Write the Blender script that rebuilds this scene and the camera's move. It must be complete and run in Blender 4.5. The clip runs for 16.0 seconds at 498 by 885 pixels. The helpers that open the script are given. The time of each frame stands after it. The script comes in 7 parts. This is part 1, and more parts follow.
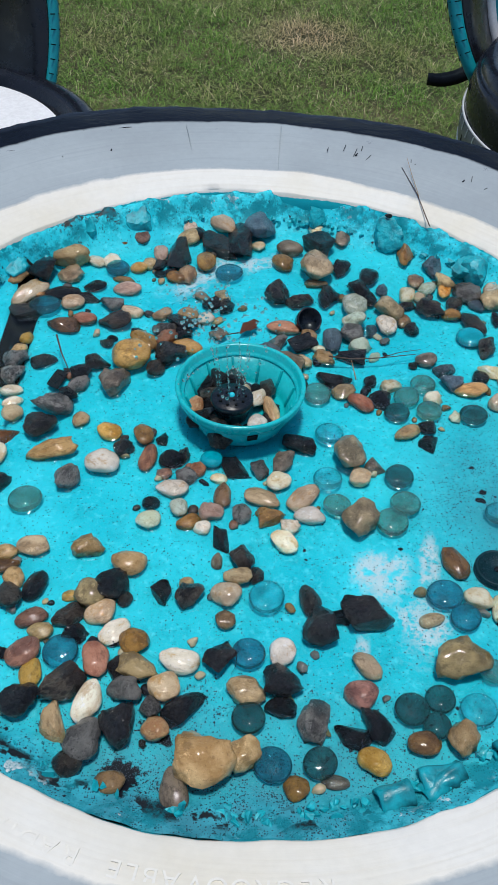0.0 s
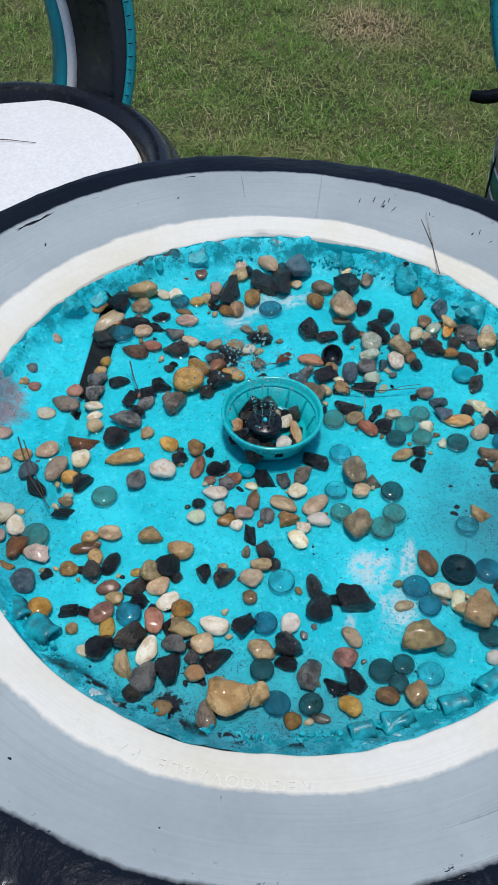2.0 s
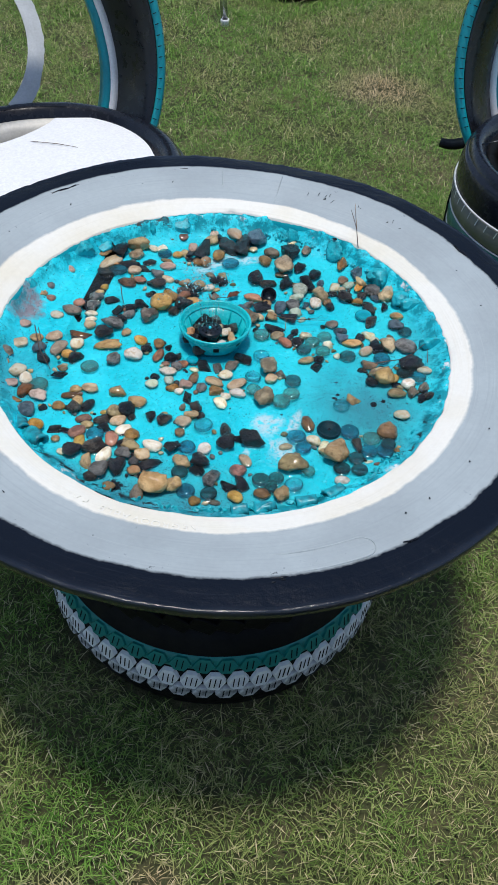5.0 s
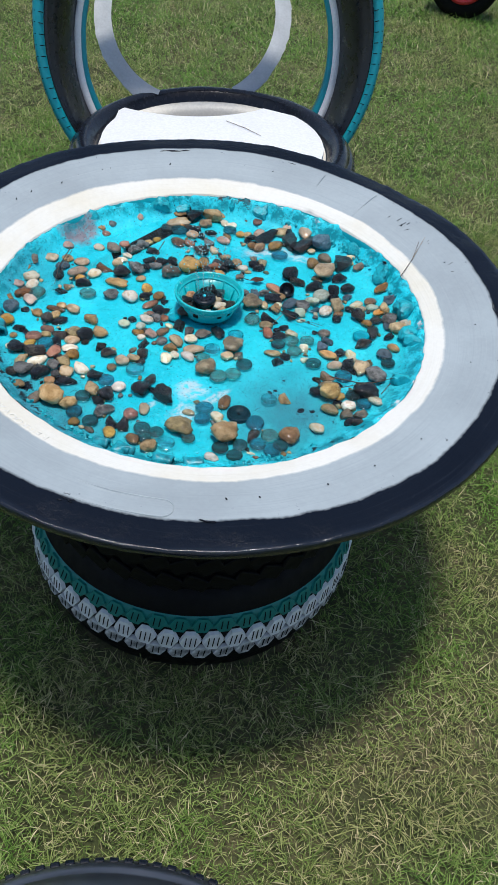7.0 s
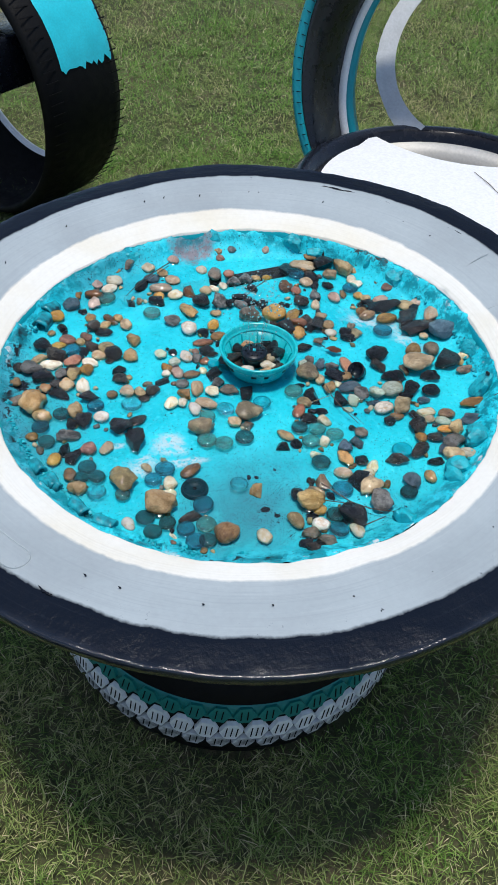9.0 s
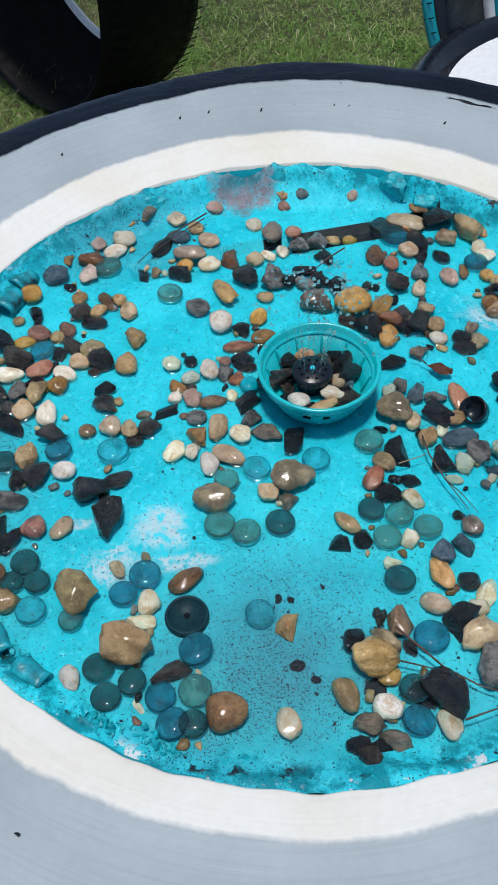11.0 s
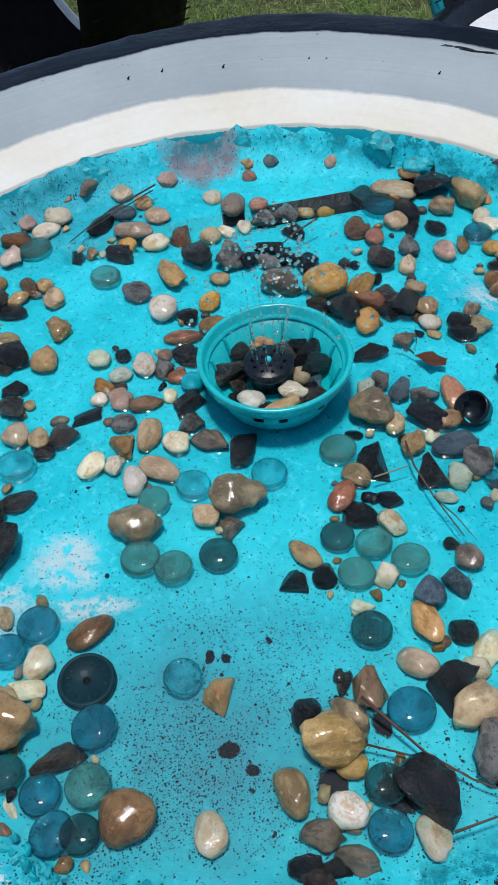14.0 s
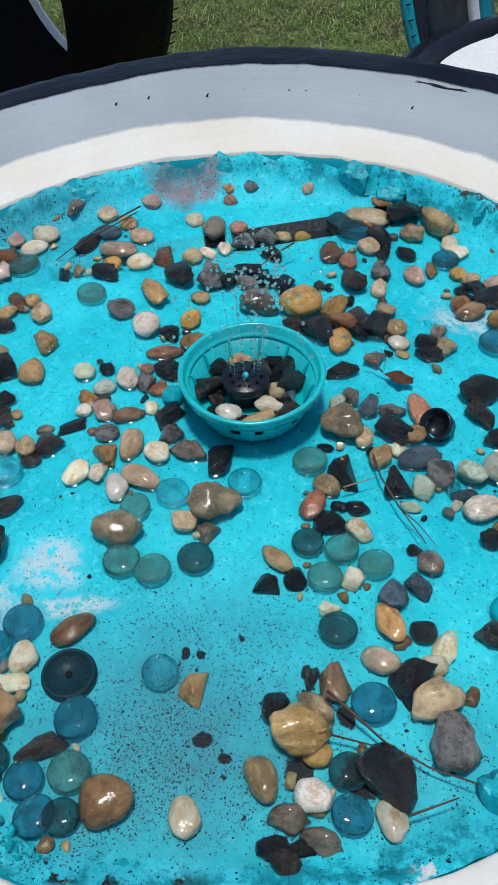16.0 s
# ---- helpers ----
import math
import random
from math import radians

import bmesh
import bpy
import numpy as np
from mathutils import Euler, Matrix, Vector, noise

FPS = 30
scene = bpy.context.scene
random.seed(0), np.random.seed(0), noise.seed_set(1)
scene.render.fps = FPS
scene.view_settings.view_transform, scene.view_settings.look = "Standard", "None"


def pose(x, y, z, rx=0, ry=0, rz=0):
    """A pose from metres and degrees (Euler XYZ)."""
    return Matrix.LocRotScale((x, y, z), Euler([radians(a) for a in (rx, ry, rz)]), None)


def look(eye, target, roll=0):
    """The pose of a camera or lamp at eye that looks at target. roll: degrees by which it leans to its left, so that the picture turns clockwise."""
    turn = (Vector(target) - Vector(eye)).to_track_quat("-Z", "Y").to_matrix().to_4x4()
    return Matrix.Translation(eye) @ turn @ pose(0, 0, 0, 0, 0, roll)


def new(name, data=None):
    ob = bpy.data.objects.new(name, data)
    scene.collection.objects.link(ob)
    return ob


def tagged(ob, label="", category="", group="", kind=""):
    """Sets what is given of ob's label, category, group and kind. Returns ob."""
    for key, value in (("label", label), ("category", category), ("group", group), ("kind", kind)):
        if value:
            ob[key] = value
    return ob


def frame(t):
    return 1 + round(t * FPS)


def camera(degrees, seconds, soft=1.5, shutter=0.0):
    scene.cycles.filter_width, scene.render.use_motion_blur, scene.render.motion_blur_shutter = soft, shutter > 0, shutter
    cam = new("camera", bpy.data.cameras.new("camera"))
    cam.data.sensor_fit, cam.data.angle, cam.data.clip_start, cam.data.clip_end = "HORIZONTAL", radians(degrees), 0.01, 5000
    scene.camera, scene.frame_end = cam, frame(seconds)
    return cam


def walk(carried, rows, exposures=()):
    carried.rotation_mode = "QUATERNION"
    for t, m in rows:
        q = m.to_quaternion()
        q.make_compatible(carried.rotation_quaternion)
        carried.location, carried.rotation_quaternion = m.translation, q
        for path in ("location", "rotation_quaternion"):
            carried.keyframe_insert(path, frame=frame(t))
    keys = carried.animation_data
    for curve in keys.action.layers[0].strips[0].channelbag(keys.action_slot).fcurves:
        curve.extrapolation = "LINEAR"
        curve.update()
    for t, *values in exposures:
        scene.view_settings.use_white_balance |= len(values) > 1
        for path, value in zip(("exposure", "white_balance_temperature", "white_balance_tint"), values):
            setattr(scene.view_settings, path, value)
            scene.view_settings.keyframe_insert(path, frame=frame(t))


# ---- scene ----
cam = camera(31.9, 16.0, 0.75)
PATH = [
    (0, (-0.005, -0.4645, 0.961), (-0.014, 0.9375, -0.466), 0.1),
    (0.5, (-0.005, -0.4675, 0.962), (-0.012, 0.9335, -0.465), -0.1),
    (1, (-0.005, -0.4715, 0.964), (-0.032, 0.9185, -0.473), -1.5),
    (1.5, (0, -0.4885, 1.026), (-0.075, 0.8615, -0.449), -2.2),
    (2, (0.017, -0.5485, 1.133), (-0.108, 0.7675, -0.368), -1.1),
    (2.5, (0.063, -0.6425, 1.21), (-0.071, 0.6865, -0.279), -0.7),
    (3, (0.058, -0.7925, 1.231), (0.001, 0.5665, -0.235), 0.6),
    (3.2, (0.048, -0.8395, 1.241), (-0.004, 0.5335, -0.213), 0.9),
    (5.3, (0.23, -0.9035, 1.231), (-0.072, 0.4895, -0.172), 1.3),
    (5.5, (0.275, -0.9065, 1.229), (-0.11, 0.4605, -0.178), 0.7),
    (6, (0.457, -0.9515, 1.224), (-0.146, 0.3225, -0.195), 0.1),
    (6.5, (0.563, -0.8775, 1.203), (-0.152, 0.3705, -0.186), 1.6),
    (7, (0.65, -0.7775, 1.208), (-0.206, 0.4115, -0.154), 4.1),
    (7.5, (0.77, -0.7065, 1.217), (-0.31, 0.3165, -0.12), 3.1),
    (8, (0.866, -0.6035, 1.219), (-0.328, 0.2865, -0.116), 3.3),
    (8.5, (0.823, -0.4545, 1.19), (-0.426, 0.3375, -0.157), 4.4),
    (9, (0.786, -0.3245, 1.177), (-0.56, 0.2485, -0.187), 2.1),
    (9.2, (0.784, -0.2695, 1.185), (-0.594, 0.2035, -0.186), 0.8),
    (11.3, (0.424, -0.1175, 0.974), (-0.844, 0.1595, -0.548), -2.3),
    (11.5, (0.417, -0.1005, 0.955), (-0.854, 0.2185, -0.556), -1.0),
    (12, (0.386, -0.0725, 0.918), (-0.921, 0.2535, -0.561), -1.3),
    (12.5, (0.377, -0.0565, 0.912), (-0.965, 0.2285, -0.543), -3.5),
    (13, (0.377, -0.0515, 0.898), (-0.954, 0.1825, -0.576), -5.0),
    (13.5, (0.385, -0.0635, 0.892), (-0.938, 0.1285, -0.595), -6.3),
    (14, (0.384, -0.0615, 0.892), (-0.949, 0.1545, -0.583), -5.4),
    (14.5, (0.39, -0.0565, 0.901), (-0.965, 0.1825, -0.55), -5.4),
    (15, (0.397, -0.0585, 0.909), (-0.973, 0.2125, -0.522), -4.1),
    (15.5, (0.407, -0.0595, 0.917), (-0.964, 0.2345, -0.508), -2.7),
    (16, (0.407, -0.0665, 0.912), (-0.94, 0.2115, -0.539), -2.6),
]
EXPOSURE = [(0.0, -0.23), (2.0, -0.24), (3.2, -0.20), (5.3, 0.0), (6.5, 0.04), (9.2, 0.03), (11.3, -0.19), (16.0, -0.23)]
walk(cam, [(t, look(eye, target, roll)) for t, eye, target, roll in PATH], EXPOSURE)

# ---- light ----
world = bpy.data.worlds.new("world")
scene.world = world
world.use_nodes = True
wn = world.node_tree.nodes
sky = wn.new("ShaderNodeTexSky")
sky.sky_type = "NISHITA"
sky.sun_disc = False
SUN_DIR = Vector((0.015, -0.012, 0.53)).normalized()
sky.sun_elevation = math.asin(SUN_DIR.z)
sky.sun_rotation = math.atan2(SUN_DIR.x, SUN_DIR.y)
wn["Background"].inputs["Strength"].default_value = 0.15
world.node_tree.links.new(sky.outputs["Color"], wn["Background"].inputs["Color"])
sun = new("sun", bpy.data.lights.new("sun", "SUN"))
sun.data.energy = 3.2
sun.data.angle = radians(8.0)
sun.data.color = (1.0, 0.965, 0.91)
sun.matrix_world = look(SUN_DIR * 20, (0, 0, 0))


# ---- materials ----
def tree(name):
    m = bpy.data.materials.new(name)
    m.use_nodes = True
    return m, m.node_tree.nodes, m.node_tree.links, m.node_tree.nodes["Principled BSDF"]


def noise_node(nd, lk, vec, scale, detail=4, rough=0.55):
    n = nd.new("ShaderNodeTexNoise")
    n.inputs["Scale"].default_value = scale
    n.inputs["Detail"].default_value = detail
    n.inputs["Roughness"].default_value = rough
    if vec is not None:
        lk.new(vec, n.inputs["Vector"])
    return n.outputs["Fac"]


def ramp(nd, lk, fac, stops):
    r = nd.new("ShaderNodeValToRGB")
    e = r.color_ramp.elements
    while len(e) < len(stops):
        e.new(0.5)
    for el, (pos, col) in zip(e, stops):
        el.position = pos
        el.color = (*col, 1) if len(col) == 3 else col
    lk.new(fac, r.inputs["Fac"])
    return r.outputs["Color"]


def mix(nd, lk, fac, a, b, kind="MIX"):
    m = nd.new("ShaderNodeMix")
    m.data_type = "RGBA"
    m.blend_type = kind
    for sock, v in ((m.inputs[0], fac), (m.inputs[6], a), (m.inputs[7], b)):
        if hasattr(v, "links"):
            lk.new(v, sock)
        elif isinstance(v, (int, float)):
            sock.default_value = v
        else:
            sock.default_value = (*v, 1)
    return m.outputs[2]


def maths(nd, lk, op, a, b=0.0, clamp=False):
    m = nd.new("ShaderNodeMath")
    m.operation = op
    m.use_clamp = clamp
    for sock, v in ((m.inputs[0], a), (m.inputs[1], b)):
        if hasattr(v, "links"):
            lk.new(v, sock)
        else:
            sock.default_value = v
    return m.outputs[0]


def bumped(nd, lk, p, height, strength=0.3, dist=0.002):
    b = nd.new("ShaderNodeBump")
    b.inputs["Strength"].default_value = strength
    b.inputs["Distance"].default_value = dist
    lk.new(height, b.inputs["Height"])
    lk.new(b.outputs["Normal"], p.inputs["Normal"])


def coords(nd, kind="Object"):
    return nd.new("ShaderNodeTexCoord").outputs[kind]


def paint(name, col, worn, rough=0.45, fine=220, coarse=14, bump=0.25, amount=0.5, coat=0.0, spec=0.5):
    """Brushed paint: a base colour, broad worn patches and fine grain."""
    m, nd, lk, p = tree(name)
    v = coords(nd)
    big = ramp(nd, lk, noise_node(nd, lk, v, coarse, 5), [(0.38, (0, 0, 0)), (0.68, (amount,) * 3)])
    c = mix(nd, lk, big, col, worn)
    g = noise_node(nd, lk, v, fine, 3)
    c = mix(nd, lk, 0.35, c, ramp(nd, lk, g, [(0.3, (0.72, 0.72, 0.72)), (0.7, (1.15, 1.15, 1.15))]), "MULTIPLY")
    lk.new(c, p.inputs["Base Color"])
    lk.new(ramp(nd, lk, noise_node(nd, lk, v, coarse * 3, 4), [(0.3, (rough - 0.12,) * 3), (0.7, (rough + 0.14,) * 3)]), p.inputs["Roughness"])
    bumped(nd, lk, p, mix(nd, lk, 0.5, g, noise_node(nd, lk, v, coarse * 4, 4)), bump, 0.002)
    p.inputs["Coat Weight"].default_value = coat
    p.inputs["Specular IOR Level"].default_value = spec
    p.inputs["Coat Roughness"].default_value = 0.25
    return m


BLACK = (0.007, 0.009, 0.015)
TEAL = (0.0, 0.27, 0.33)
AQUA = (0.020, 0.590, 0.690)
M_BLACK = paint("black_rubber_paint", BLACK, (0.012, 0.014, 0.019), 0.22, 400, 20, 0.12, 0.7, 0.0, 0.35)
M_GLOSS = paint("wet_black_paint", BLACK, (0.016, 0.018, 0.023), 0.40, 400, 20, 0.2, 0.7, 1.0)
M_GLOSS.node_tree.nodes["Principled BSDF"].inputs["Coat IOR"].default_value = 2.2
M_GLOSS.node_tree.nodes["Principled BSDF"].inputs["Coat Roughness"].default_value = 0.40
M_ARM = paint("glossy_black_paint", (0.004, 0.005, 0.008), (0.008, 0.009, 0.012), 0.30, 400, 20, 0.15, 0.7, 0.0, 0.45)
M_RUBBER = paint("bare_rubber", (0.0025, 0.0025, 0.003), (0.006, 0.006, 0.0062), 0.6, 300, 18, 0.4, 0.5, 0.0, 0.15)
M_TEAL = paint("teal_paint", TEAL, (0.0, 0.20, 0.24), 0.42, 260, 25, 0.3, 0.5)
M_AQUA = paint("turquoise_paint", AQUA, (0.005, 0.36, 0.44), 0.4, 240, 18, 0.3, 0.4)
M_RINGGREY = paint("pale_grey_paint", (0.72, 0.735, 0.745), (0.60, 0.625, 0.64), 0.55, 240, 10, 0.25, 0.5)
M_BACKRING = paint("weathered_grey_paint", (0.46, 0.48, 0.50), (0.33, 0.345, 0.36), 0.6, 240, 14, 0.25, 0.7)
M_CREAM = paint("cream_paint", (0.74, 0.70, 0.62), (0.62, 0.58, 0.50), 0.5, 180, 9, 0.2, 0.4)
M_WHITE = paint("white_paint", (0.73, 0.745, 0.76), (0.66, 0.67, 0.68), 0.5, 180, 9, 0.2, 0.25)
M_BANDWHITE = paint("chalky_white_paint", (0.84, 0.85, 0.85), (0.55, 0.57, 0.58), 0.6, 150, 26, 0.4, 0.6)
M_LOWTREAD = paint("worn_white_paint", (0.62, 0.63, 0.64), (0.03, 0.032, 0.035), 0.6, 150, 60, 0.4, 0.9)
M_TEALDARK = paint("sea_green_paint", (0.0, 0.19, 0.165), (0.0, 0.12, 0.11), 0.5, 200, 30, 0.4, 0.6)
M_DARKGREEN = paint("dark_green_paint", (0.005, 0.16, 0.135), (0.01, 0.09, 0.08), 0.4, 260, 25, 0.3)
M_OLIVE = paint("weathered_tread", (0.20, 0.21, 0.18), (0.10, 0.105, 0.09), 0.55, 260, 25, 0.3)


RIM_SHIFT = (-0.004, 0.006)


def rim_material():
    """Sidewall of the table top: white bead, grey wall and black shoulder with brushed, uneven borders."""
    m, nd, lk, p = tree("table_rim_paint")
    v = coords(nd)
    flat = nd.new("ShaderNodeVectorMath")
    flat.operation = "MULTIPLY"
    flat.inputs[1].default_value = (1, 1, 0)
    lk.new(v, flat.inputs[0])

    def ring(x, y):
        d = nd.new("ShaderNodeVectorMath")
        d.operation = "DISTANCE"
        d.inputs[1].default_value = (x, y, 0)
        lk.new(flat.outputs[0], d.inputs[0])
        return d.outputs["Value"]

    def wobble(scale, size, detail=5, rough=0.65):
        return maths(nd, lk, "MULTIPLY", maths(nd, lk, "SUBTRACT", noise_node(nd, lk, v, scale, detail, rough), 0.5), size)

    r = ring(0, 0)
    edge = maths(nd, lk, "ADD", wobble(16, 0.012), wobble(130, 0.0030, 4, 0.7))
    rr = maths(nd, lk, "ADD", ring(-0.0035, 0.0015), edge)
    rb = maths(nd, lk, "ADD", ring(RIM_SHIFT[0], RIM_SHIFT[1]), edge)
    big = noise_node(nd, lk, v, 9, 5)
    fine = noise_node(nd, lk, v, 170, 4)
    # brush strokes run round the ring
    ang = nd.new("ShaderNodeTexGradient")
    ang.gradient_type = "RADIAL"
    lk.new(v, ang.inputs["Vector"])
    polar = nd.new("ShaderNodeCombineXYZ")
    lk.new(maths(nd, lk, "MULTIPLY", ang.outputs["Fac"], 14.0), polar.inputs[0])
    lk.new(maths(nd, lk, "MULTIPLY", r, 330.0), polar.inputs[1])
    brush = noise_node(nd, lk, polar.outputs[0], 1.0, 4, 0.6)
    white = mix(nd, lk, ramp(nd, lk, big, [(0.40, (0, 0, 0)), (0.66, (0.7,) * 3)]), (0.70, 0.69, 0.64), (0.645, 0.60, 0.485))
    white = mix(nd, lk, ramp(nd, lk, brush, [(0.33, (0.22,) * 3), (0.5, (0, 0, 0))]), white, (0.60, 0.56, 0.46))
    grey = mix(nd, lk, ramp(nd, lk, big, [(0.35, (0, 0, 0)), (0.66, (1, 1, 1))]), (0.335, 0.385, 0.408), (0.285, 0.327, 0.348))
    grey = mix(nd, lk, ramp(nd, lk, brush, [(0.36, (0.25,) * 3), (0.48, (0, 0, 0))]), grey, (0.25, 0.285, 0.305))
    grey = mix(nd, lk, ramp(nd, lk, brush, [(0.60, (0, 0, 0)), (0.72, (0.18,) * 3)]), grey, (0.46, 0.51, 0.53))
    black = mix(nd, lk, big, (0.005, 0.008, 0.015), (0.0085, 0.0125, 0.021))
    black = mix(nd, lk, ramp(nd, lk, noise_node(nd, lk, v, 60, 6, 0.75), [(0.62, (0, 0, 0)), (0.72, (0.4,) * 3)]), black, (0.028, 0.034, 0.044))
    black = mix(nd, lk, ramp(nd, lk, brush, [(0.56, (0, 0, 0)), (0.72, (0.4,) * 3)]), black, (0.020, 0.026, 0.038))
    fleck = ramp(nd, lk, noise_node(nd, lk, v, 85, 6, 0.75), [(0.63, (0, 0, 0)), (0.66, (1, 1, 1))])
    near_edge = ramp(nd, lk, rb, [(0.384, (0, 0, 0)), (0.406, (1, 1, 1))])
    grey = mix(nd, lk, mix(nd, lk, 1.0, fleck, near_edge, "MULTIPLY"), grey, (0.03, 0.035, 0.045))
    c = mix(nd, lk, ramp(nd, lk, rr, [(0.3345, (0, 0, 0)), (0.3352, (1, 1, 1))]), white, grey)
    c = mix(nd, lk, ramp(nd, lk, rb, [(0.4050, (0, 0, 0)), (0.4056, (1, 1, 1))]), c, black)
    # paint from the basin reaches up the lip
    sep = nd.new("ShaderNodeSeparateXYZ")
    lk.new(v, sep.inputs[0])
    lip = maths(nd, lk, "ADD", sep.outputs[2], maths(nd, lk, "ADD", wobble(30, 0.0050, 4, 0.6), wobble(170, 0.0026)))
    lip = maths(nd, lk, "MULTIPLY", maths(nd, lk, "LESS_THAN", lip, 0.5142), maths(nd, lk, "LESS_THAN", r, 0.333))
    c = mix(nd, lk, lip, c, (0.0, 0.36, 0.43))
    c = mix(nd, lk, 0.15, c, ramp(nd, lk, fine, [(0.3, (0.75,) * 3), (0.7, (1.12,) * 3)]), "MULTIPLY")
    lk.new(c, p.inputs["Base Color"])
    lk.new(ramp(nd, lk, rb, [(0.4048, (0.55,) * 3), (0.4058, (0.22,) * 3), (0.4370, (0.22,) * 3), (0.4395, (0.16,) * 3)]), p.inputs["Roughness"])
    lk.new(ramp(nd, lk, rb, [(0.4048, (0.3,) * 3), (0.4058, (0.035,) * 3), (0.4370, (0.035,) * 3), (0.4395, (0.45,) * 3)]), p.inputs["Specular IOR Level"])
    # fine moulded grooves run round the white bead
    groove = maths(nd, lk, "MULTIPLY", maths(nd, lk, "SINE", maths(nd, lk, "MULTIPLY", r, 1900.0)), 0.02)
    inner = ramp(nd, lk, r, [(0.312, (0, 0, 0)), (0.315, (1, 1, 1)), (0.330, (1, 1, 1)), (0.333, (0, 0, 0))])
    h = maths(nd, lk, "ADD", maths(nd, lk, "MULTIPLY", fine, 0.15), maths(nd, lk, "MULTIPLY", brush, 0.13))
    h = maths(nd, lk, "ADD", h, maths(nd, lk, "MULTIPLY", groove, inner))
    # the black shoulder is thick, lumpy brushwork
    lumpy = maths(nd, lk, "ADD", maths(nd, lk, "MULTIPLY", noise_node(nd, lk, v, 95, 5, 0.65), 1.1), maths(nd, lk, "MULTIPLY", brush, 0.08))
    h = mix(nd, lk, ramp(nd, lk, rb, [(0.4045, (0, 0, 0)), (0.4075, (1, 1, 1))]), h, lumpy)
    bumped(nd, lk, p, h, 0.4, 0.003)
    return m


def floor_material():
    """Turquoise painted board: scuffed to pale primer in places, speckled with black grit."""
    m, nd, lk, p = tree("basin_floor_paint")
    v = coords(nd)
    big = noise_node(nd, lk, v, 7, 5)
    c = mix(nd, lk, ramp(nd, lk, big, [(0.38, (0, 0, 0)), (0.66, (1, 1, 1))]), AQUA, (0.0, 0.475, 0.60))
    c = mix(nd, lk, ramp(nd, lk, noise_node(nd, lk, v, 60, 5, 0.7), [(0.5, (0, 0, 0)), (0.75, (0.5,) * 3)]), c, (0.0, 0.30, 0.38))

    c = mix(nd, lk, ramp(nd, lk, noise_node(nd, lk, v, 11, 5, 0.6), [(0.5, (0, 0, 0)), (0.7, (0.6,) * 3)]), c, (0.05, 0.70, 0.83))

    c = mix(nd, lk, ramp(nd, lk, noise_node(nd, lk, v, 170, 5, 0.7), [(0.54, (0, 0, 0)), (0.70, (0.55,) * 3)]), c, (0.14, 0.80, 0.90))
    c = mix(nd, lk, ramp(nd, lk, noise_node(nd, lk, v, 240, 4, 0.7), [(0.57, (0, 0, 0)), (0.70, (0.5,) * 3)]), c, (0.0, 0.30, 0.40))

    def spot(x, y, rx, ry, turn, ragged=0.5, inner=0.85):
        mp = nd.new("ShaderNodeMapping")
        mp.vector_type = "TEXTURE"
        mp.inputs["Location"].default_value = (x, y, 0)
        mp.inputs["Rotation"].default_value = (0, 0, radians(turn))
        mp.inputs["Scale"].default_value = (rx, ry, 1)
        lk.new(v, mp.inputs["Vector"])
        fl = nd.new("ShaderNodeVectorMath")
        fl.operation = "MULTIPLY"
        fl.inputs[1].default_value = (1, 1, 0)
        lk.new(mp.outputs[0], fl.inputs[0])
        le = nd.new("ShaderNodeVectorMath")
        le.operation = "LENGTH"
        lk.new(fl.outputs[0], le.inputs[0])
        d = maths(nd, lk, "ADD", le.outputs["Value"], maths(nd, lk, "MULTIPLY", maths(nd, lk, "SUBTRACT", noise_node(nd, lk, v, 55, 6, 0.75), 0.5), ragged * 4))
        return ramp(nd, lk, d, [(inner, (1, 1, 1)), (1.0, (0, 0, 0))])

    # dulled, silted stretches on the lower sides
    silt = None
    for x, y, rx, ry, turn, k in ((0.205, -0.075, 0.12, 0.135, 10, 1.0), (-0.03, -0.29, 0.30, 0.10, 0, 1.0), (0.26, 0.06, 0.07, 0.12, 0, 0.45), (-0.27, -0.12, 0.09, 0.11, 0, 0.7)):
        f = mix(nd, lk, 1.0, spot(x, y, rx, ry, turn, 0.16, 0.1), (k, k, k), "MULTIPLY")
        silt = f if silt is None else mix(nd, lk, 1.0, silt, f, "LIGHTEN")
    c = mix(nd, lk, mix(nd, lk, 1.0, silt, ramp(nd, lk, noise_node(nd, lk, v, 28, 6, 0.7), [(0.3, (0.60,) * 3), (0.60, (1.0,) * 3)]), "MULTIPLY"), c, (0.045, 0.245, 0.310))
    pale = mix(nd, lk, noise_node(nd, lk, v, 90, 5, 0.7), (0.36, 0.44, 0.50), (0.72, 0.74, 0.77))
    for x, y, rx, ry, turn, rag in ((0.082, -0.122, 0.024, 0.028, 20, 0.4), (0.112, -0.118, 0.008, 0.035, -10, 0.6), (0.105, -0.16, 0.018, 0.03, -30, 0.9), (0.062, -0.185, 0.006, 0.018, -8, 0.5),
                                    (-0.055, 0.21, 0.02, 0.05, -35, 0.7), (0.0, 0.235, 0.04, 0.015, 20, 0.9)):
        c = mix(nd, lk, mix(nd, lk, 1.0, spot(x, y, rx, ry, turn, rag + 0.3, 0.6), ramp(nd, lk, noise_node(nd, lk, v, 110, 5, 0.75), [(0.42, (0.04,) * 3), (0.53, (0.88,) * 3)]), "MULTIPLY"), c, pale)
    soot = mix(nd, lk, noise_node(nd, lk, v, 120, 4), (0.09, 0.085, 0.10), (0.30, 0.29, 0.33))
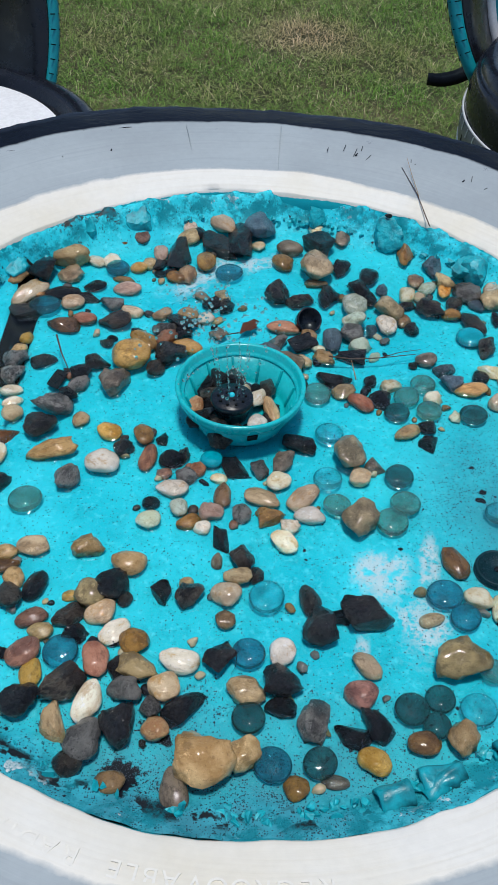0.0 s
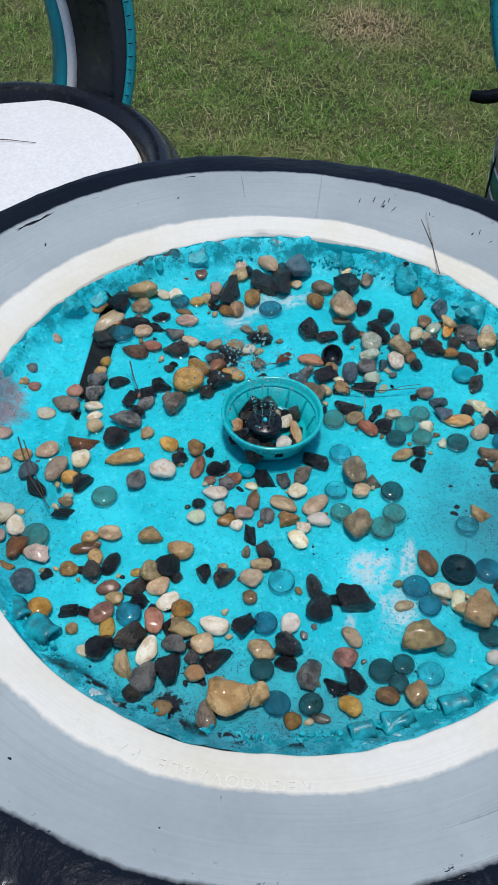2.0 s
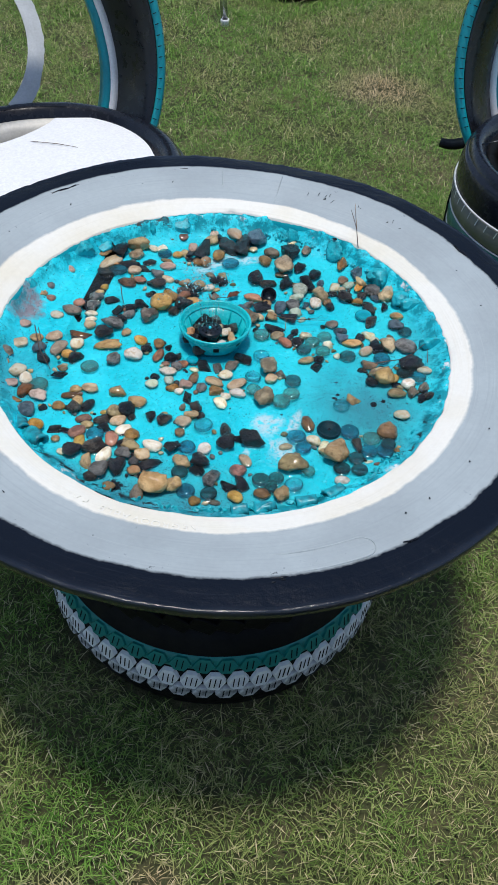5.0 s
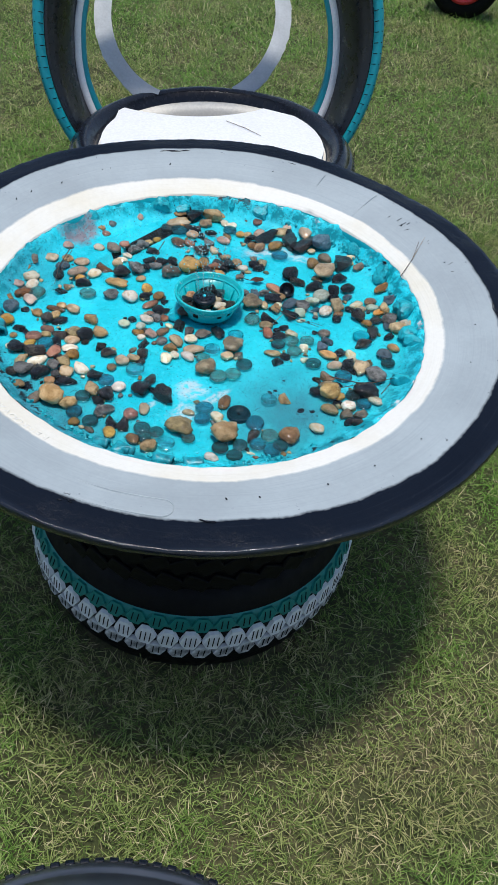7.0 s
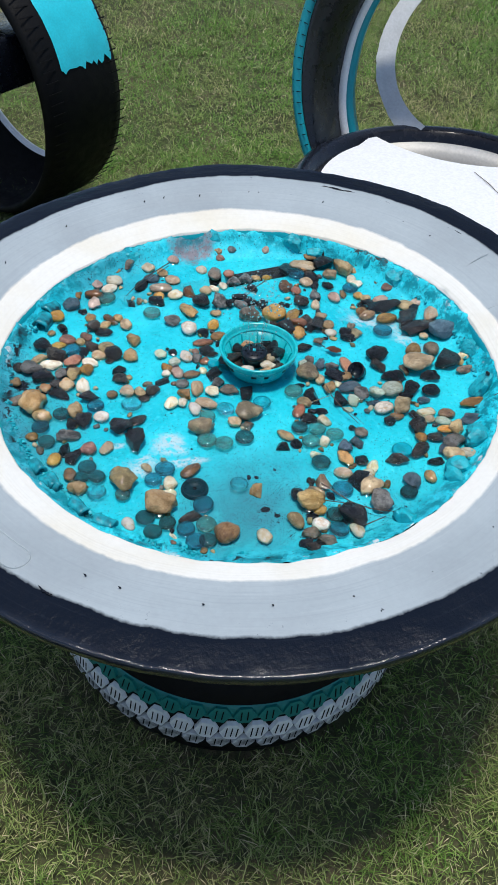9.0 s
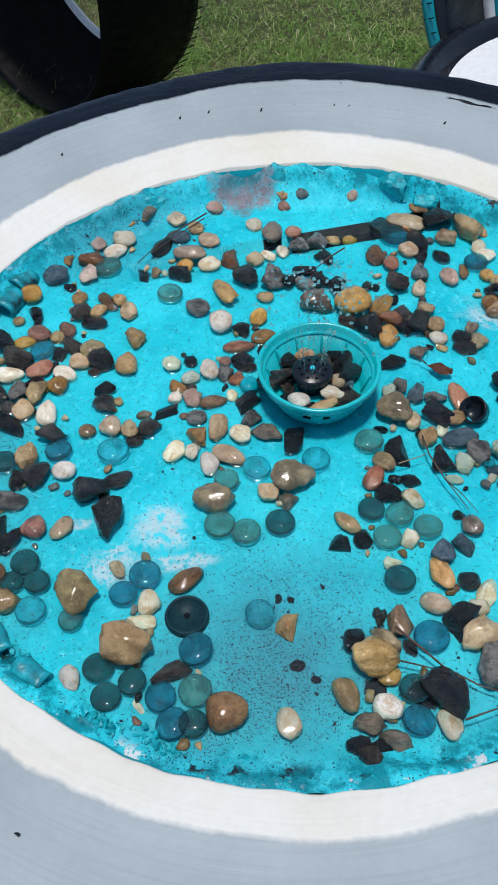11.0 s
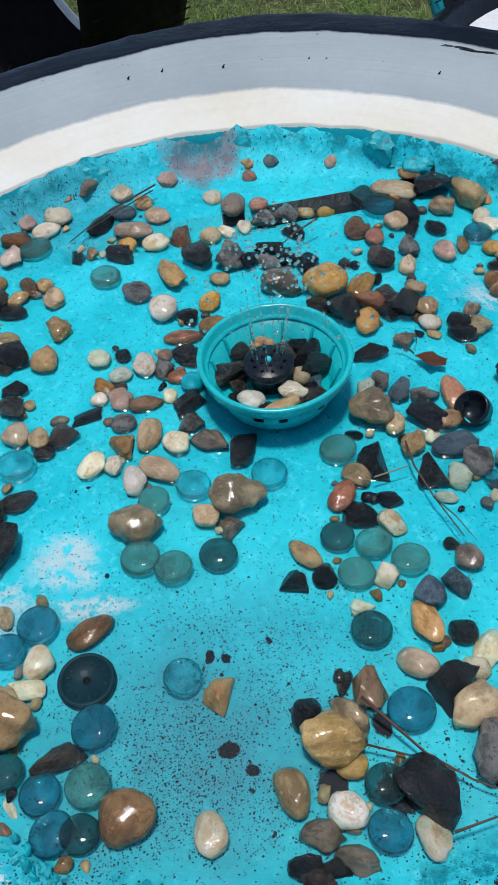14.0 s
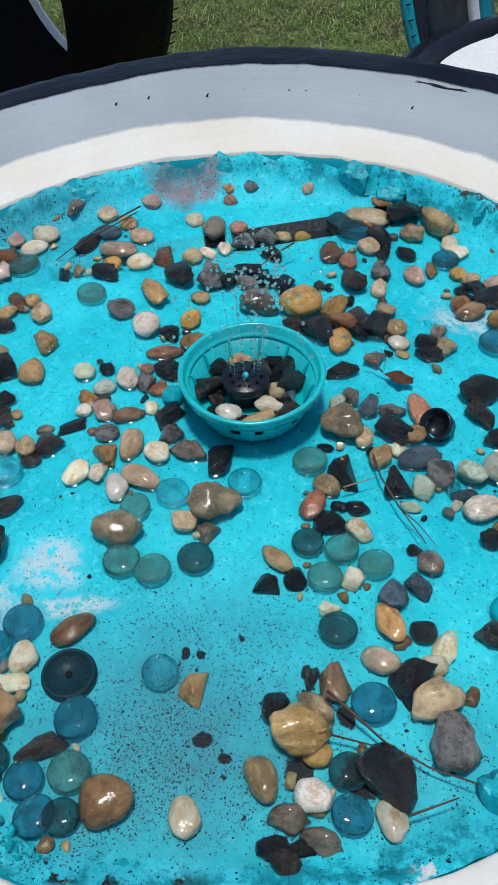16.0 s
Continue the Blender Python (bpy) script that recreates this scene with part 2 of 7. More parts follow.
    c = mix(nd, lk, mix(nd, lk, 1.0, spot(-0.284, 0.03, 0.026, 0.040, 0, 0.45, 0.6), ramp(nd, lk, noise_node(nd, lk, v, 70, 6, 0.75), [(0.34, (0.45,) * 3), (0.54, (1, 1, 1))]), "MULTIPLY"), c, soot)
    for x, y, rx, ry, turn, rag in ((-0.19, 0.262, 0.03, 0.02, -30, 0.8), (-0.16, 0.277, 0.025, 0.012, -20, 0.9)):
        c = mix(nd, lk, spot(x, y, rx, ry, turn, rag), c, (0.035, 0.035, 0.034))
    # grit: round specks, dense where silt gathers
    def grit(scale, size, lo, hi):
        vo = nd.new("ShaderNodeTexVoronoi")
        vo.voronoi_dimensions = "2D"
        vo.inputs["Scale"].default_value = scale
        wob = nd.new("ShaderNodeTexNoise")
        wob.inputs["Scale"].default_value = scale * 0.7
        wob.inputs["Detail"].default_value = 3
        lk.new(v, wob.inputs["Vector"])
        off = nd.new("ShaderNodeVectorMath")
        off.operation = "MULTIPLY_ADD"
        off.inputs[1].default_value = (1.1 / scale,) * 3
        lk.new(wob.outputs["Color"], off.inputs[0])
        lk.new(v, off.inputs[2])
        lk.new(off.outputs[0], vo.inputs["Vector"])
        sep = nd.new("ShaderNodeSeparateColor")
        lk.new(vo.outputs["Color"], sep.inputs[0])
        d = maths(nd, lk, "DIVIDE", vo.outputs["Distance"], maths(nd, lk, "ADD", maths(nd, lk, "MULTIPLY", sep.outputs["Green"], size), 0.085))
        dot = ramp(nd, lk, maths(nd, lk, "ADD", d, maths(nd, lk, "MULTIPLY", maths(nd, lk, "SUBTRACT", noise_node(nd, lk, v, scale * 1.3, 4, 0.7), 0.5), 3.0)), [(0.85, (1, 1, 1)), (1.0, (0, 0, 0))])
        patch = maths(nd, lk, "MULTIPLY", silt, ramp(nd, lk, noise_node(nd, lk, v, 24, 4, 0.7), [(0.38, (0, 0, 0)), (0.58, (1, 1, 1))]))
        share = maths(nd, lk, "ADD", maths(nd, lk, "MULTIPLY", patch, hi - lo), lo)
        return maths(nd, lk, "MULTIPLY", dot, maths(nd, lk, "LESS_THAN", sep.outputs["Red"], share))

    c = mix(nd, lk, grit(400, 0.17, 0.03, 0.60), c, (0.014, 0.020, 0.032))
    c = mix(nd, lk, grit(150, 0.12, 0.008, 0.12), c, (0.012, 0.016, 0.026))
    c = mix(nd, lk, grit(760, 0.34, 0.10, 0.9), c, (0.02, 0.05, 0.07))
    # broken black gap where the board meets the tyre on the lower side
    dc = nd.new("ShaderNodeVectorMath")
    dc.operation = "DISTANCE"
    dc.inputs[1].default_value = (-0.004, 0.006, 0)
    fl2 = nd.new("ShaderNodeVectorMath")
    fl2.operation = "MULTIPLY"
    fl2.inputs[1].default_value = (1, 1, 0)
    lk.new(v, fl2.inputs[0])
    lk.new(fl2.outputs[0], dc.inputs[0])
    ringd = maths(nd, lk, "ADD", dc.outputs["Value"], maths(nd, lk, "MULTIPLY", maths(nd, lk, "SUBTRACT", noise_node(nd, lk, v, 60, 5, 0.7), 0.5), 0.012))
    band = ramp(nd, lk, ringd, [(0.2880, (0, 0, 0)), (0.2890, (1, 1, 1)), (0.2985, (1, 1, 1)), (0.2995, (0, 0, 0))])
    sxyz = nd.new("ShaderNodeSeparateXYZ")
    lk.new(v, sxyz.inputs[0])
    lower = ramp(nd, lk, maths(nd, lk, "SUBTRACT", maths(nd, lk, "MULTIPLY", sxyz.outputs[0], 0.55), sxyz.outputs[1]), [(0.08, (0, 0, 0)), (0.16, (1, 1, 1))])
    broken = ramp(nd, lk, noise_node(nd, lk, v, 34, 4, 0.65), [(0.53, (0, 0, 0)), (0.56, (1, 1, 1))])
    c = mix(nd, lk, maths(nd, lk, "MULTIPLY", maths(nd, lk, "MULTIPLY", band, lower), broken), c, (0.010, 0.014, 0.018))
    flake = ramp(nd, lk, noise_node(nd, lk, v, 48, 5, 0.7), [(0.60, (0, 0, 0)), (0.62, (1, 1, 1))])
    outer = ramp(nd, lk, ringd, [(0.296, (0, 0, 0)), (0.299, (1, 1, 1))])
    c = mix(nd, lk, maths(nd, lk, "MULTIPLY", outer, flake), c, (0.62, 0.66, 0.66))
    # rough filler under the lip, blotched with darker teal towards the edge
    blotch = ramp(nd, lk, noise_node(nd, lk, v, 46, 6, 0.75), [(0.46, (0, 0, 0)), (0.56, (0.8,) * 3)])
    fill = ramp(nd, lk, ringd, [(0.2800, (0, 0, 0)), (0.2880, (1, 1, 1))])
    c = mix(nd, lk, maths(nd, lk, "MULTIPLY", fill, blotch), c, (0.0, 0.175, 0.22))
    # larger flakes of black where the paint has lifted
    for x, y, rx, ry, turn in ((0.161, -0.048, 0.0035, 0.003, 10), (0.159, -0.056, 0.0045, 0.0025, -20), (0.2086, -0.0575, 0.004, 0.0045, 0), (0.221, -0.047, 0.0045, 0.0035, 30), (0.0955, -0.1014, 0.002, 0.0015, 0), (0.205, 0.003, 0.012, 0.004, 30), (0.215, 0.018, 0.007, 0.006, 0), (0.236, -0.012, 0.008, 0.008, 0), (0.247, 0.012, 0.012, 0.007, 20),
                               (-0.075, -0.262, 0.010, 0.012, 10), (-0.058, -0.238, 0.014, 0.004, -35), (-0.042, -0.254, 0.006, 0.008, 0), (0.225, 0.065, 0.008, 0.005, 0)):
        c = mix(nd, lk, spot(x, y, rx, ry, turn, 0.75), c, (0.006, 0.008, 0.013))
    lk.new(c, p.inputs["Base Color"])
    p.inputs["Roughness"].default_value = 0.5
    p.inputs["Specular IOR Level"].default_value = 0.18
    bumped(nd, lk, p, mix(nd, lk, 0.5, noise_node(nd, lk, v, 170, 6, 0.7), noise_node(nd, lk, v, 40, 5, 0.6)), 0.6, 0.003)
    return m


def ground_material():
    m, nd, lk, p = tree("lawn_soil")
    v = coords(nd)
    c = mix(nd, lk, ramp(nd, lk, noise_node(nd, lk, v, 3.2, 6, 0.65), [(0.42, (0, 0, 0)), (0.62, (1, 1, 1))]), (0.045, 0.052, 0.016), (0.13, 0.105, 0.055))
    c = mix(nd, lk, ramp(nd, lk, noise_node(nd, lk, v, 55, 5, 0.7), [(0.4, (0, 0, 0)), (0.65, (1, 1, 1))]), c, (0.04, 0.05, 0.015))
    # past the tended stretch the sward closes over the soil
    far = nd.new("ShaderNodeVectorMath")
    far.operation = "DISTANCE"
    far.inputs[1].default_value = (-1.1, 1.2, 0)
    lk.new(v, far.inputs[0])
    c = mix(nd, lk, ramp(nd, lk, maths(nd, lk, "MULTIPLY", far.outputs["Value"], 0.1), [(0.20, (0, 0, 0)), (0.31, (1, 1, 1))]), c, mix(nd, lk, mix(nd, lk, 0.5, noise_node(nd, lk, v, 40, 5, 0.7), noise_node(nd, lk, v, 2.2, 5, 0.65)), (0.045, 0.085, 0.014), (0.145, 0.17, 0.05)))
    lk.new(c, p.inputs["Base Color"])
    p.inputs["Roughness"].default_value = 0.95
    bumped(nd, lk, p, noise_node(nd, lk, v, 90, 5, 0.7), 0.9, 0.01)
    return m


def grass_material():
    m, nd, lk, p = tree("grass_blades")
    geo = nd.new("ShaderNodeNewGeometry")
    v = coords(nd)
    rnd = geo.outputs["Random Per Island"]
    green = ramp(nd, lk, rnd, [(0.0, (0.048, 0.124, 0.016)), (0.50, (0.115, 0.240, 0.034)), (0.79, (0.190, 0.305, 0.068)), (0.92, (0.29, 0.31, 0.145)), (1.0, (0.49, 0.44, 0.28))])
    straw = ramp(nd, lk, rnd, [(0.0, (0.10, 0.12, 0.035)), (0.4, (0.24, 0.22, 0.09)), (1.0, (0.46, 0.37, 0.21))])
    patch = noise_node(nd, lk, v, 2.6, 5, 0.62)

    def near(x, y, r0, r1, k):
        d = nd.new("ShaderNodeVectorMath")
        d.operation = "DISTANCE"
        d.inputs[1].default_value = (x, y, 0)
        lk.new(v, d.inputs[0])
        return ramp(nd, lk, d.outputs["Value"], [(r0, (k,) * 3), (r1, (0, 0, 0))])

    # starved of light under the table and worn towards the seat in front of it
    patch = maths(nd, lk, "ADD", patch, maths(nd, lk, "ADD", near(0.05, -0.05, 0.35, 0.62, 0.06), near(0.60, -0.70, 0.25, 0.95, 0.03)))
    c = mix(nd, lk, ramp(nd, lk, patch, [(0.44, (0.0,) * 3), (0.66, (0.65,) * 3)]), green, straw)

    def bare(x, y, r):
        d = nd.new("ShaderNodeVectorMath")
        d.operation = "DISTANCE"
        fl = nd.new("ShaderNodeVectorMath")
        fl.operation = "MULTIPLY"
        fl.inputs[1].default_value = (1, 1, 0)
        lk.new(v, fl.inputs[0])
        lk.new(fl.outputs[0], d.inputs[0])
        d.inputs[1].default_value = (x, y, 0)
        k = maths(nd, lk, "ADD", d.outputs["Value"], maths(nd, lk, "MULTIPLY", maths(nd, lk, "SUBTRACT", noise_node(nd, lk, v, 9, 4), 0.5), r * 1.5))
        return ramp(nd, lk, k, [(r * 0.5, (0.8,) * 3), (r * 1.4, (0, 0, 0))])

    dry = ramp(nd, lk, rnd, [(0.0, (0.30, 0.22, 0.12)), (0.5, (0.48, 0.35, 0.21)), (1.0, (0.62, 0.48, 0.31))])
    for x, y, r in BARE:
        c = mix(nd, lk, bare(x, y, r), c, dry)
    lk.new(c, p.inputs["Base Color"])
    p.inputs["Roughness"].default_value = 0.6
    p.inputs["Specular IOR Level"].default_value = 0.15
    return m


# dark brown of the board joint, with the gap's shadow put into the colour
M_GAPSHADE = paint("joint_gap_shade", (0.006, 0.007, 0.007), (0.030, 0.032, 0.030), 0.4, 260, 60, 0.6, 0.8, 0.0, 0.15)
BARE = ((0.135, 2.23, 0.15), (0.95, 2.1, 0.12), (-0.115, -0.578, 0.045), (0.01, -0.525, 0.035))


# ---- mesh helpers ----
def part(name, bm, material, parent=None, label="", smooth=True):
    me = bpy.data.meshes.new(name)
    if smooth:
        for f in bm.faces:
            f.smooth = True
    bm.to_mesh(me)
    bm.free()
    for mt in (material if isinstance(material, (list, tuple)) else [material]):
        me.materials.append(mt)
    ob = new(name, me)
    if parent is not None:
        ob.parent = parent
    if label:
        ob["label"] = label
    return ob


def thing(name, m, label, category, group="", kind=""):
    ob = new(name)
    ob.empty_display_size = 0.05
    ob.matrix_basis = m
    return tagged(ob, label, category, group, kind)


def revolve(profile, n=96, closed=False, start=0.0, sweep=360.0):
    """Turns (radius, height) pairs about z."""
    bm = bmesh.new()
    full = sweep >= 359.9
    cols = n if full else n + 1
    rings = []
    for i in range(cols):
        a = radians(start + sweep * i / n)
        rings.append([bm.verts.new((r * math.cos(a), r * math.sin(a), z)) for r, z in profile])
    k = len(profile)
    for i in range(n):
        a, b = rings[i], rings[(i + 1) % cols]
        for j in range(k if closed else k - 1):
            bm.faces.new((a[j], b[j], b[(j + 1) % k], a[(j + 1) % k]))
    bmesh.ops.recalc_face_normals(bm, faces=bm.faces)
    return bm


def loft(sections, closed=False, caps=False):
    """Joins rows of points; each row is one cross-section."""
    bm = bmesh.new()
    rows = [[bm.verts.new(p) for p in s] for s in sections]
    k = len(rows[0])
    for a, b in zip(rows, rows[1:]):
        for j in range(k if closed else k - 1):
            bm.faces.new((a[j], a[(j + 1) % k], b[(j + 1) % k], b[j]))
    if caps and closed:
        bm.faces.new(rows[0])
        bm.faces.new(rows[-1])
    bmesh.ops.recalc_face_normals(bm, faces=bm.faces)
    return bm


def box(bm, sx, sy, sz, m=Matrix(), bevel=0.0):
    g = bmesh.ops.create_cube(bm, size=1, matrix=m @ Matrix.Diagonal((sx, sy, sz, 1)))
    if bevel:
        edges = list({e for vv in g["verts"] for e in vv.link_edges})
        bmesh.ops.bevel(bm, geom=edges, offset=bevel, segments=2, affect="EDGES", profile=0.5)
    return bm


def tube(points, radii, sides=8):
    """A tapering round rod along points."""
    secs = []
    pts = [Vector(p) for p in points]
    for i, p in enumerate(pts):
        d = (pts[min(i + 1, len(pts) - 1)] - pts[max(i - 1, 0)]).normalized()
        u = d.orthogonal().normalized()
        w = d.cross(u)
        r = radii[i] if isinstance(radii, (list, tuple)) else radii
        secs.append([p + r * (math.cos(2 * math.pi * k / sides) * u + math.sin(2 * math.pi * k / sides) * w) for k in range(sides)])
    return loft(secs, True, True)


def gz(x, y):
    """Height of the gently sloping lawn."""
    return -0.0015 - 0.0308 * x - 0.0212 * y


# ---- ground ----
def build_ground():
    bm = bmesh.new()
    xs = [-400, -60, -12, -5] + [-3.2 + 0.1 * i for i in range(54)] + [4, 12, 60, 400]
    ys = [-400, -60, -12, -4] + [-2.0 + 0.1 * i for i in range(66)] + [6, 14, 60, 400]
    vs = []
    for x in xs:
        row = []
        for y in ys:
            lim = max(abs(x), abs(y))
            z = gz(x, y) if lim < 15 else gz(x * 15 / lim, y * 15 / lim)
            if lim < 6:
                z += 0.012 * (noise.noise(Vector((x * 1.3, y * 1.3, 0)))) - 0.004
            row.append(bm.verts.new((x, y, z)))
        vs.append(row)
    for i in range(len(xs) - 1):
        for j in range(len(ys) - 1):
            bm.faces.new((vs[i][j], vs[i + 1][j], vs[i + 1][j + 1], vs[i][j + 1]))
    g = part("ground", bm, ground_material())
    return tagged(g, "dry sandy lawn soil showing between short grass", "ground", kind="structure")


build_ground()


def build_grass():
    rs = np.random.RandomState(5)
    area = (-4.3, 1.65, -1.65, 4.0)
    n = 2400000
    x = rs.uniform(area[0], area[1], n)
    y = rs.uniform(area[2], area[3], n)
    keep = (np.hypot(x + 0.02, y) > 0.27) & (np.hypot(x + 0.489, y - 0.596) > 0.27) & (np.hypot(x - 0.64, y - 0.918) > 0.27) & (np.hypot(x - 0.543, y + 0.77) > 0.24)
    # the tended stretch thins out raggedly at its borders
    rag = 0.12 * np.sin(x * 7.1 + 1.3 * np.sin(y * 5.3)) + 0.12 * np.sin(y * 6.3 + 1.7 * np.sin(x * 4.1))
    inside = np.maximum(np.minimum(np.minimum(x + 4.3, 1.3 - x), np.minimum(y + 0.95, 4.0 - y)), np.minimum(np.minimum(x + 1.6, 1.65 - x), np.minimum(y + 1.65, 1.9 - y)))
    keep &= rs.uniform(0, 1, n) < np.clip((inside + rag) / 0.42, 0, 1)
    keep &= (rs.uniform(0, 1, n) < np.where(x < -2.6, 0.33, np.where((y > 1.5) | (x < -1.6), 0.55, 1.0)))
    # tufts: the sward is thicker in places
    tuft = np.zeros(n)
    for k in range(14):
        a, wl = rs.uniform(0, 2 * np.pi), rs.uniform(0.05, 0.30)
        tuft += np.sin((x * np.cos(a) + y * np.sin(a)) * 2 * np.pi / wl + rs.uniform(0, 6.3))
    tuft = np.clip(0.5 + tuft / 9.0, 0, 1)
    keep &= rs.uniform(0, 1, n) < 0.5 + 0.5 * tuft
    for bx, by, br in BARE:
        d = np.hypot(x - bx, y - by)
        keep &= (d > br) | (rs.uniform(0, 1, n) < 0.75)
    x, y, tuft = x[keep], y[keep], tuft[keep]
    n = len(x)
    z = -0.0015 - 0.0308 * x - 0.0212 * y
    far = np.clip((np.hypot(x, y + 0.6) - 1.2) / 3.0, 0, 1)
    length = rs.gamma(4.5, 0.0047, n) * (1 + 0.3 * far) * (0.75 + 0.5 * tuft)
    width = rs.uniform(0.00035, 0.00095, n) * (1 + 0.9 * far)
    az = rs.uniform(0, 2 * np.pi, n)
    lean = np.clip(rs.normal(1.02, 0.36, n), 0.1, 1.5)
    bend = rs.uniform(0.1, 0.7, n)
    dx, dy = np.cos(az), np.sin(az)
    px, py = -dy, dx
    base_up = rs.uniform(-0.002, 0.010, n)
    co = np.empty((n, 4, 3))
    a1 = lean
    a2 = np.clip(lean + bend, 0, 1.9)
    mx, mz = 0.45 * length * np.sin(a1), 0.45 * length * np.cos(a1)
    tx, tz = mx + 0.55 * length * np.sin(a2), mz + 0.55 * length * np.cos(a2)
    for k, (s, hx, hz) in enumerate(((0, 0, 0), (1, mx, mz), (0, tx, tz), (-1, mx, mz))):
        co[:, k, 0] = x + dx * hx + px * s * width
        co[:, k, 1] = y + dy * hx + py * s * width
        co[:, k, 2] = z + base_up + hz
    me = bpy.data.meshes.new("grass")
    me.vertices.add(n * 4)
    me.vertices.foreach_set("co", co.ravel())
    me.loops.add(n * 6)
    off = np.arange(n)[:, None] * 4
    me.loops.foreach_set("vertex_index", np.concatenate([off + np.array([0, 1, 3]), off + np.array([1, 2, 3])], 1).ravel().astype(np.int32))
    me.polygons.add(n * 2)
    st = np.arange(n)[:, None] * 6 + np.array([0, 3])
    me.polygons.foreach_set("loop_start", st.ravel().astype(np.int32))
    me.update(calc_edges=True)
    me.materials.append(grass_material())
    ob = new("grass", me)
    return tagged(ob, "short mown lawn grass, green mixed with dry straw blades", "grass", kind="stuff")


build_grass()


# ---- the pond table ----
TABLE_TILT = pose(0, 0, 0.52) @ pose(0, 0, 0, 1.24, 2.74, 0) @ pose(0, 0, -0.52)
table = thing("pond_table", Matrix(), "round water-feature table of stacked painted tyres standing on grass", "table")


# the sunken joint between the two boards of the basin floor: x from, x to, y from, y to
JOINT = (-0.2150, -0.1925, -0.095, 0.215)


def floor_z(x, y):
    return 0.4925 - 0.03 * x


def lip_in(a):
    """How far the bead reaches in over the basin at the angle a."""
    return 0.013 * max(0.0, math.cos(a - radians(168))) ** 1.5


def build_table():
    prof = [(0.306, 0.462), (0.3035, 0.500), (0.3045, 0.510), (0.3072, 0.5155), (0.3078, 0.5166), (0.3082, 0.5169), (0.3100, 0.5178), (0.318, 0.521), (0.328, 0.5245), (0.3335, 0.5268), (0.336, 0.5262), (0.36, 0.5335), (0.385, 0.538), (0.404, 0.5397),
            (0.42, 0.5390), (0.434, 0.5378), (0.4400, 0.5371), (0.4422, 0.5376), (0.4438, 0.5364), (0.4444, 0.5328), (0.4438, 0.5262), (0.437, 0.518), (0.425, 0.512), (0.38, 0.500), (0.30, 0.470), (0.27, 0.44), (0.262, 0.415), (0.25, 0.415), (0.25, 0.44)]
    bm = revolve(prof, 360, True)
    for v in bm.verts:
        a = math.atan2(v.co.y, v.co.x)
        r = math.hypot(v.co.x, v.co.y)
        w = max(0.0, (r - 0.33) / 0.12)
        v.co.z += w * (0.0028 * math.sin(3 * a + 0.6) + 0.002 * math.sin(7 * a)) + 0.0016 * noise.noise(v.co * 22)
        k = min(1.0, max(0.0, (r - 0.37) / 0.05))
        v.co.x, v.co.y = v.co.x + RIM_SHIFT[0] * k, v.co.y + RIM_SHIFT[1] * k
        if r > 0.43:
            v.co.z += 0.0010 * noise.noise(v.co * 45) + 0.0008 * noise.noise(v.co * 120)
        k = min(1.0, max(0.0, (0.335 - r) / 0.027)) if v.co.z > 0.48 else 0.0
        v.co.x, v.co.y = v.co.x * (1 - k * lip_in(a) / r) - 0.004 * k, v.co.y * (1 - k * lip_in(a) / r) + 0.006 * k
        if r < 0.31 and v.co.z > 0.48:
            s = 1 + 0.012 * noise.noise(Vector((a * 3.2, 0, 3))) + 0.006 * noise.noise(Vector((a * 14, 1, 3)))
            v.co.x, v.co.y = v.co.x * s, v.co.y * s
    rim = part("rim_tyre", bm, rim_material(), table, "tyre sidewall painted white, grey and black in rings")
    rim.matrix_basis = TABLE_TILT

    # basin floor: a board with a sunken joint running across one side
    bm = bmesh.new()
    step = 0.0036
    n = int(0.325 / step)
    grid = {}
    for i in range(-n, n + 1):
        for j in range(-n, n + 1):
            x, y = i * step, j * step
            r = math.hypot(x, y)
            end = 0.3072 - lip_in(math.atan2(y, x))
            if r > end + step * 1.5:
                continue
            if r > end:
                x, y, r = x * end / r, y * end / r, end
            r += 0.3072 - end
            x, y = x - 0.004, y + 0.006
            z = floor_z(x, y) + 0.0012 * noise.noise(Vector((x * 9, y * 9, 2)))
            if JOINT[0] < x < JOINT[1] and JOINT[2] < y < JOINT[3]:
                z -= 0.0065
            elif x <= JOINT[0] and y > JOINT[2]:
                z += 0.002
            # the paint and filler climb up to the lip all round
            lip = 0.5147 - 0.0479 * x + 0.0217 * y
            u = min(1.0, max(0.0, (r - 0.272 - 0.014 * noise.noise(Vector((x * 14, y * 14, 7)))) / 0.033))
            z += (lip - z) * u * u + u * (0.004 * noise.noise(Vector((x * 60, y * 60, 1))) + 0.003 * noise.noise(Vector((x * 150, y * 150, 5))))
            grid[i, j] = bm.verts.new((x, y, z))
    for i, j in list(grid):
        q = [grid.get(k) for k in ((i, j), (i + 1, j), (i + 1, j + 1), (i, j + 1))]
        if all(q):
            f = bm.faces.new(q)
            mid = f.calc_center_median()
            k = 0.03 * noise.noise(mid * 40)
            # faces down in the joint carry the painted gap shadow
            if JOINT[0] - 0.002 < mid.x < JOINT[1] - 0.001 and 0.045 + 2 * k < mid.y < 0.195 + k:
                f.material_index = 1
    part("basin_floor", bm, [floor_material(), M_GAPSHADE], table, "turquoise painted basin floor, scuffed and wet")

    # column: two tyres, the upper plain black, the lower with painted tread
    col = revolve([(0.19, 0.40), (0.24, 0.405), (0.254, 0.385), (0.258, 0.35), (0.260, 0.29), (0.256, 0.225), (0.245, 0.19), (0.20, 0.185)], 96)
    mid = part("middle_tyre", col, M_RUBBER, table, "plain black tyre in the column")
    mid.matrix_basis = pose(-0.022, 0.0, 0, -0.6, 1.8, 0)
    bm = bmesh.new()
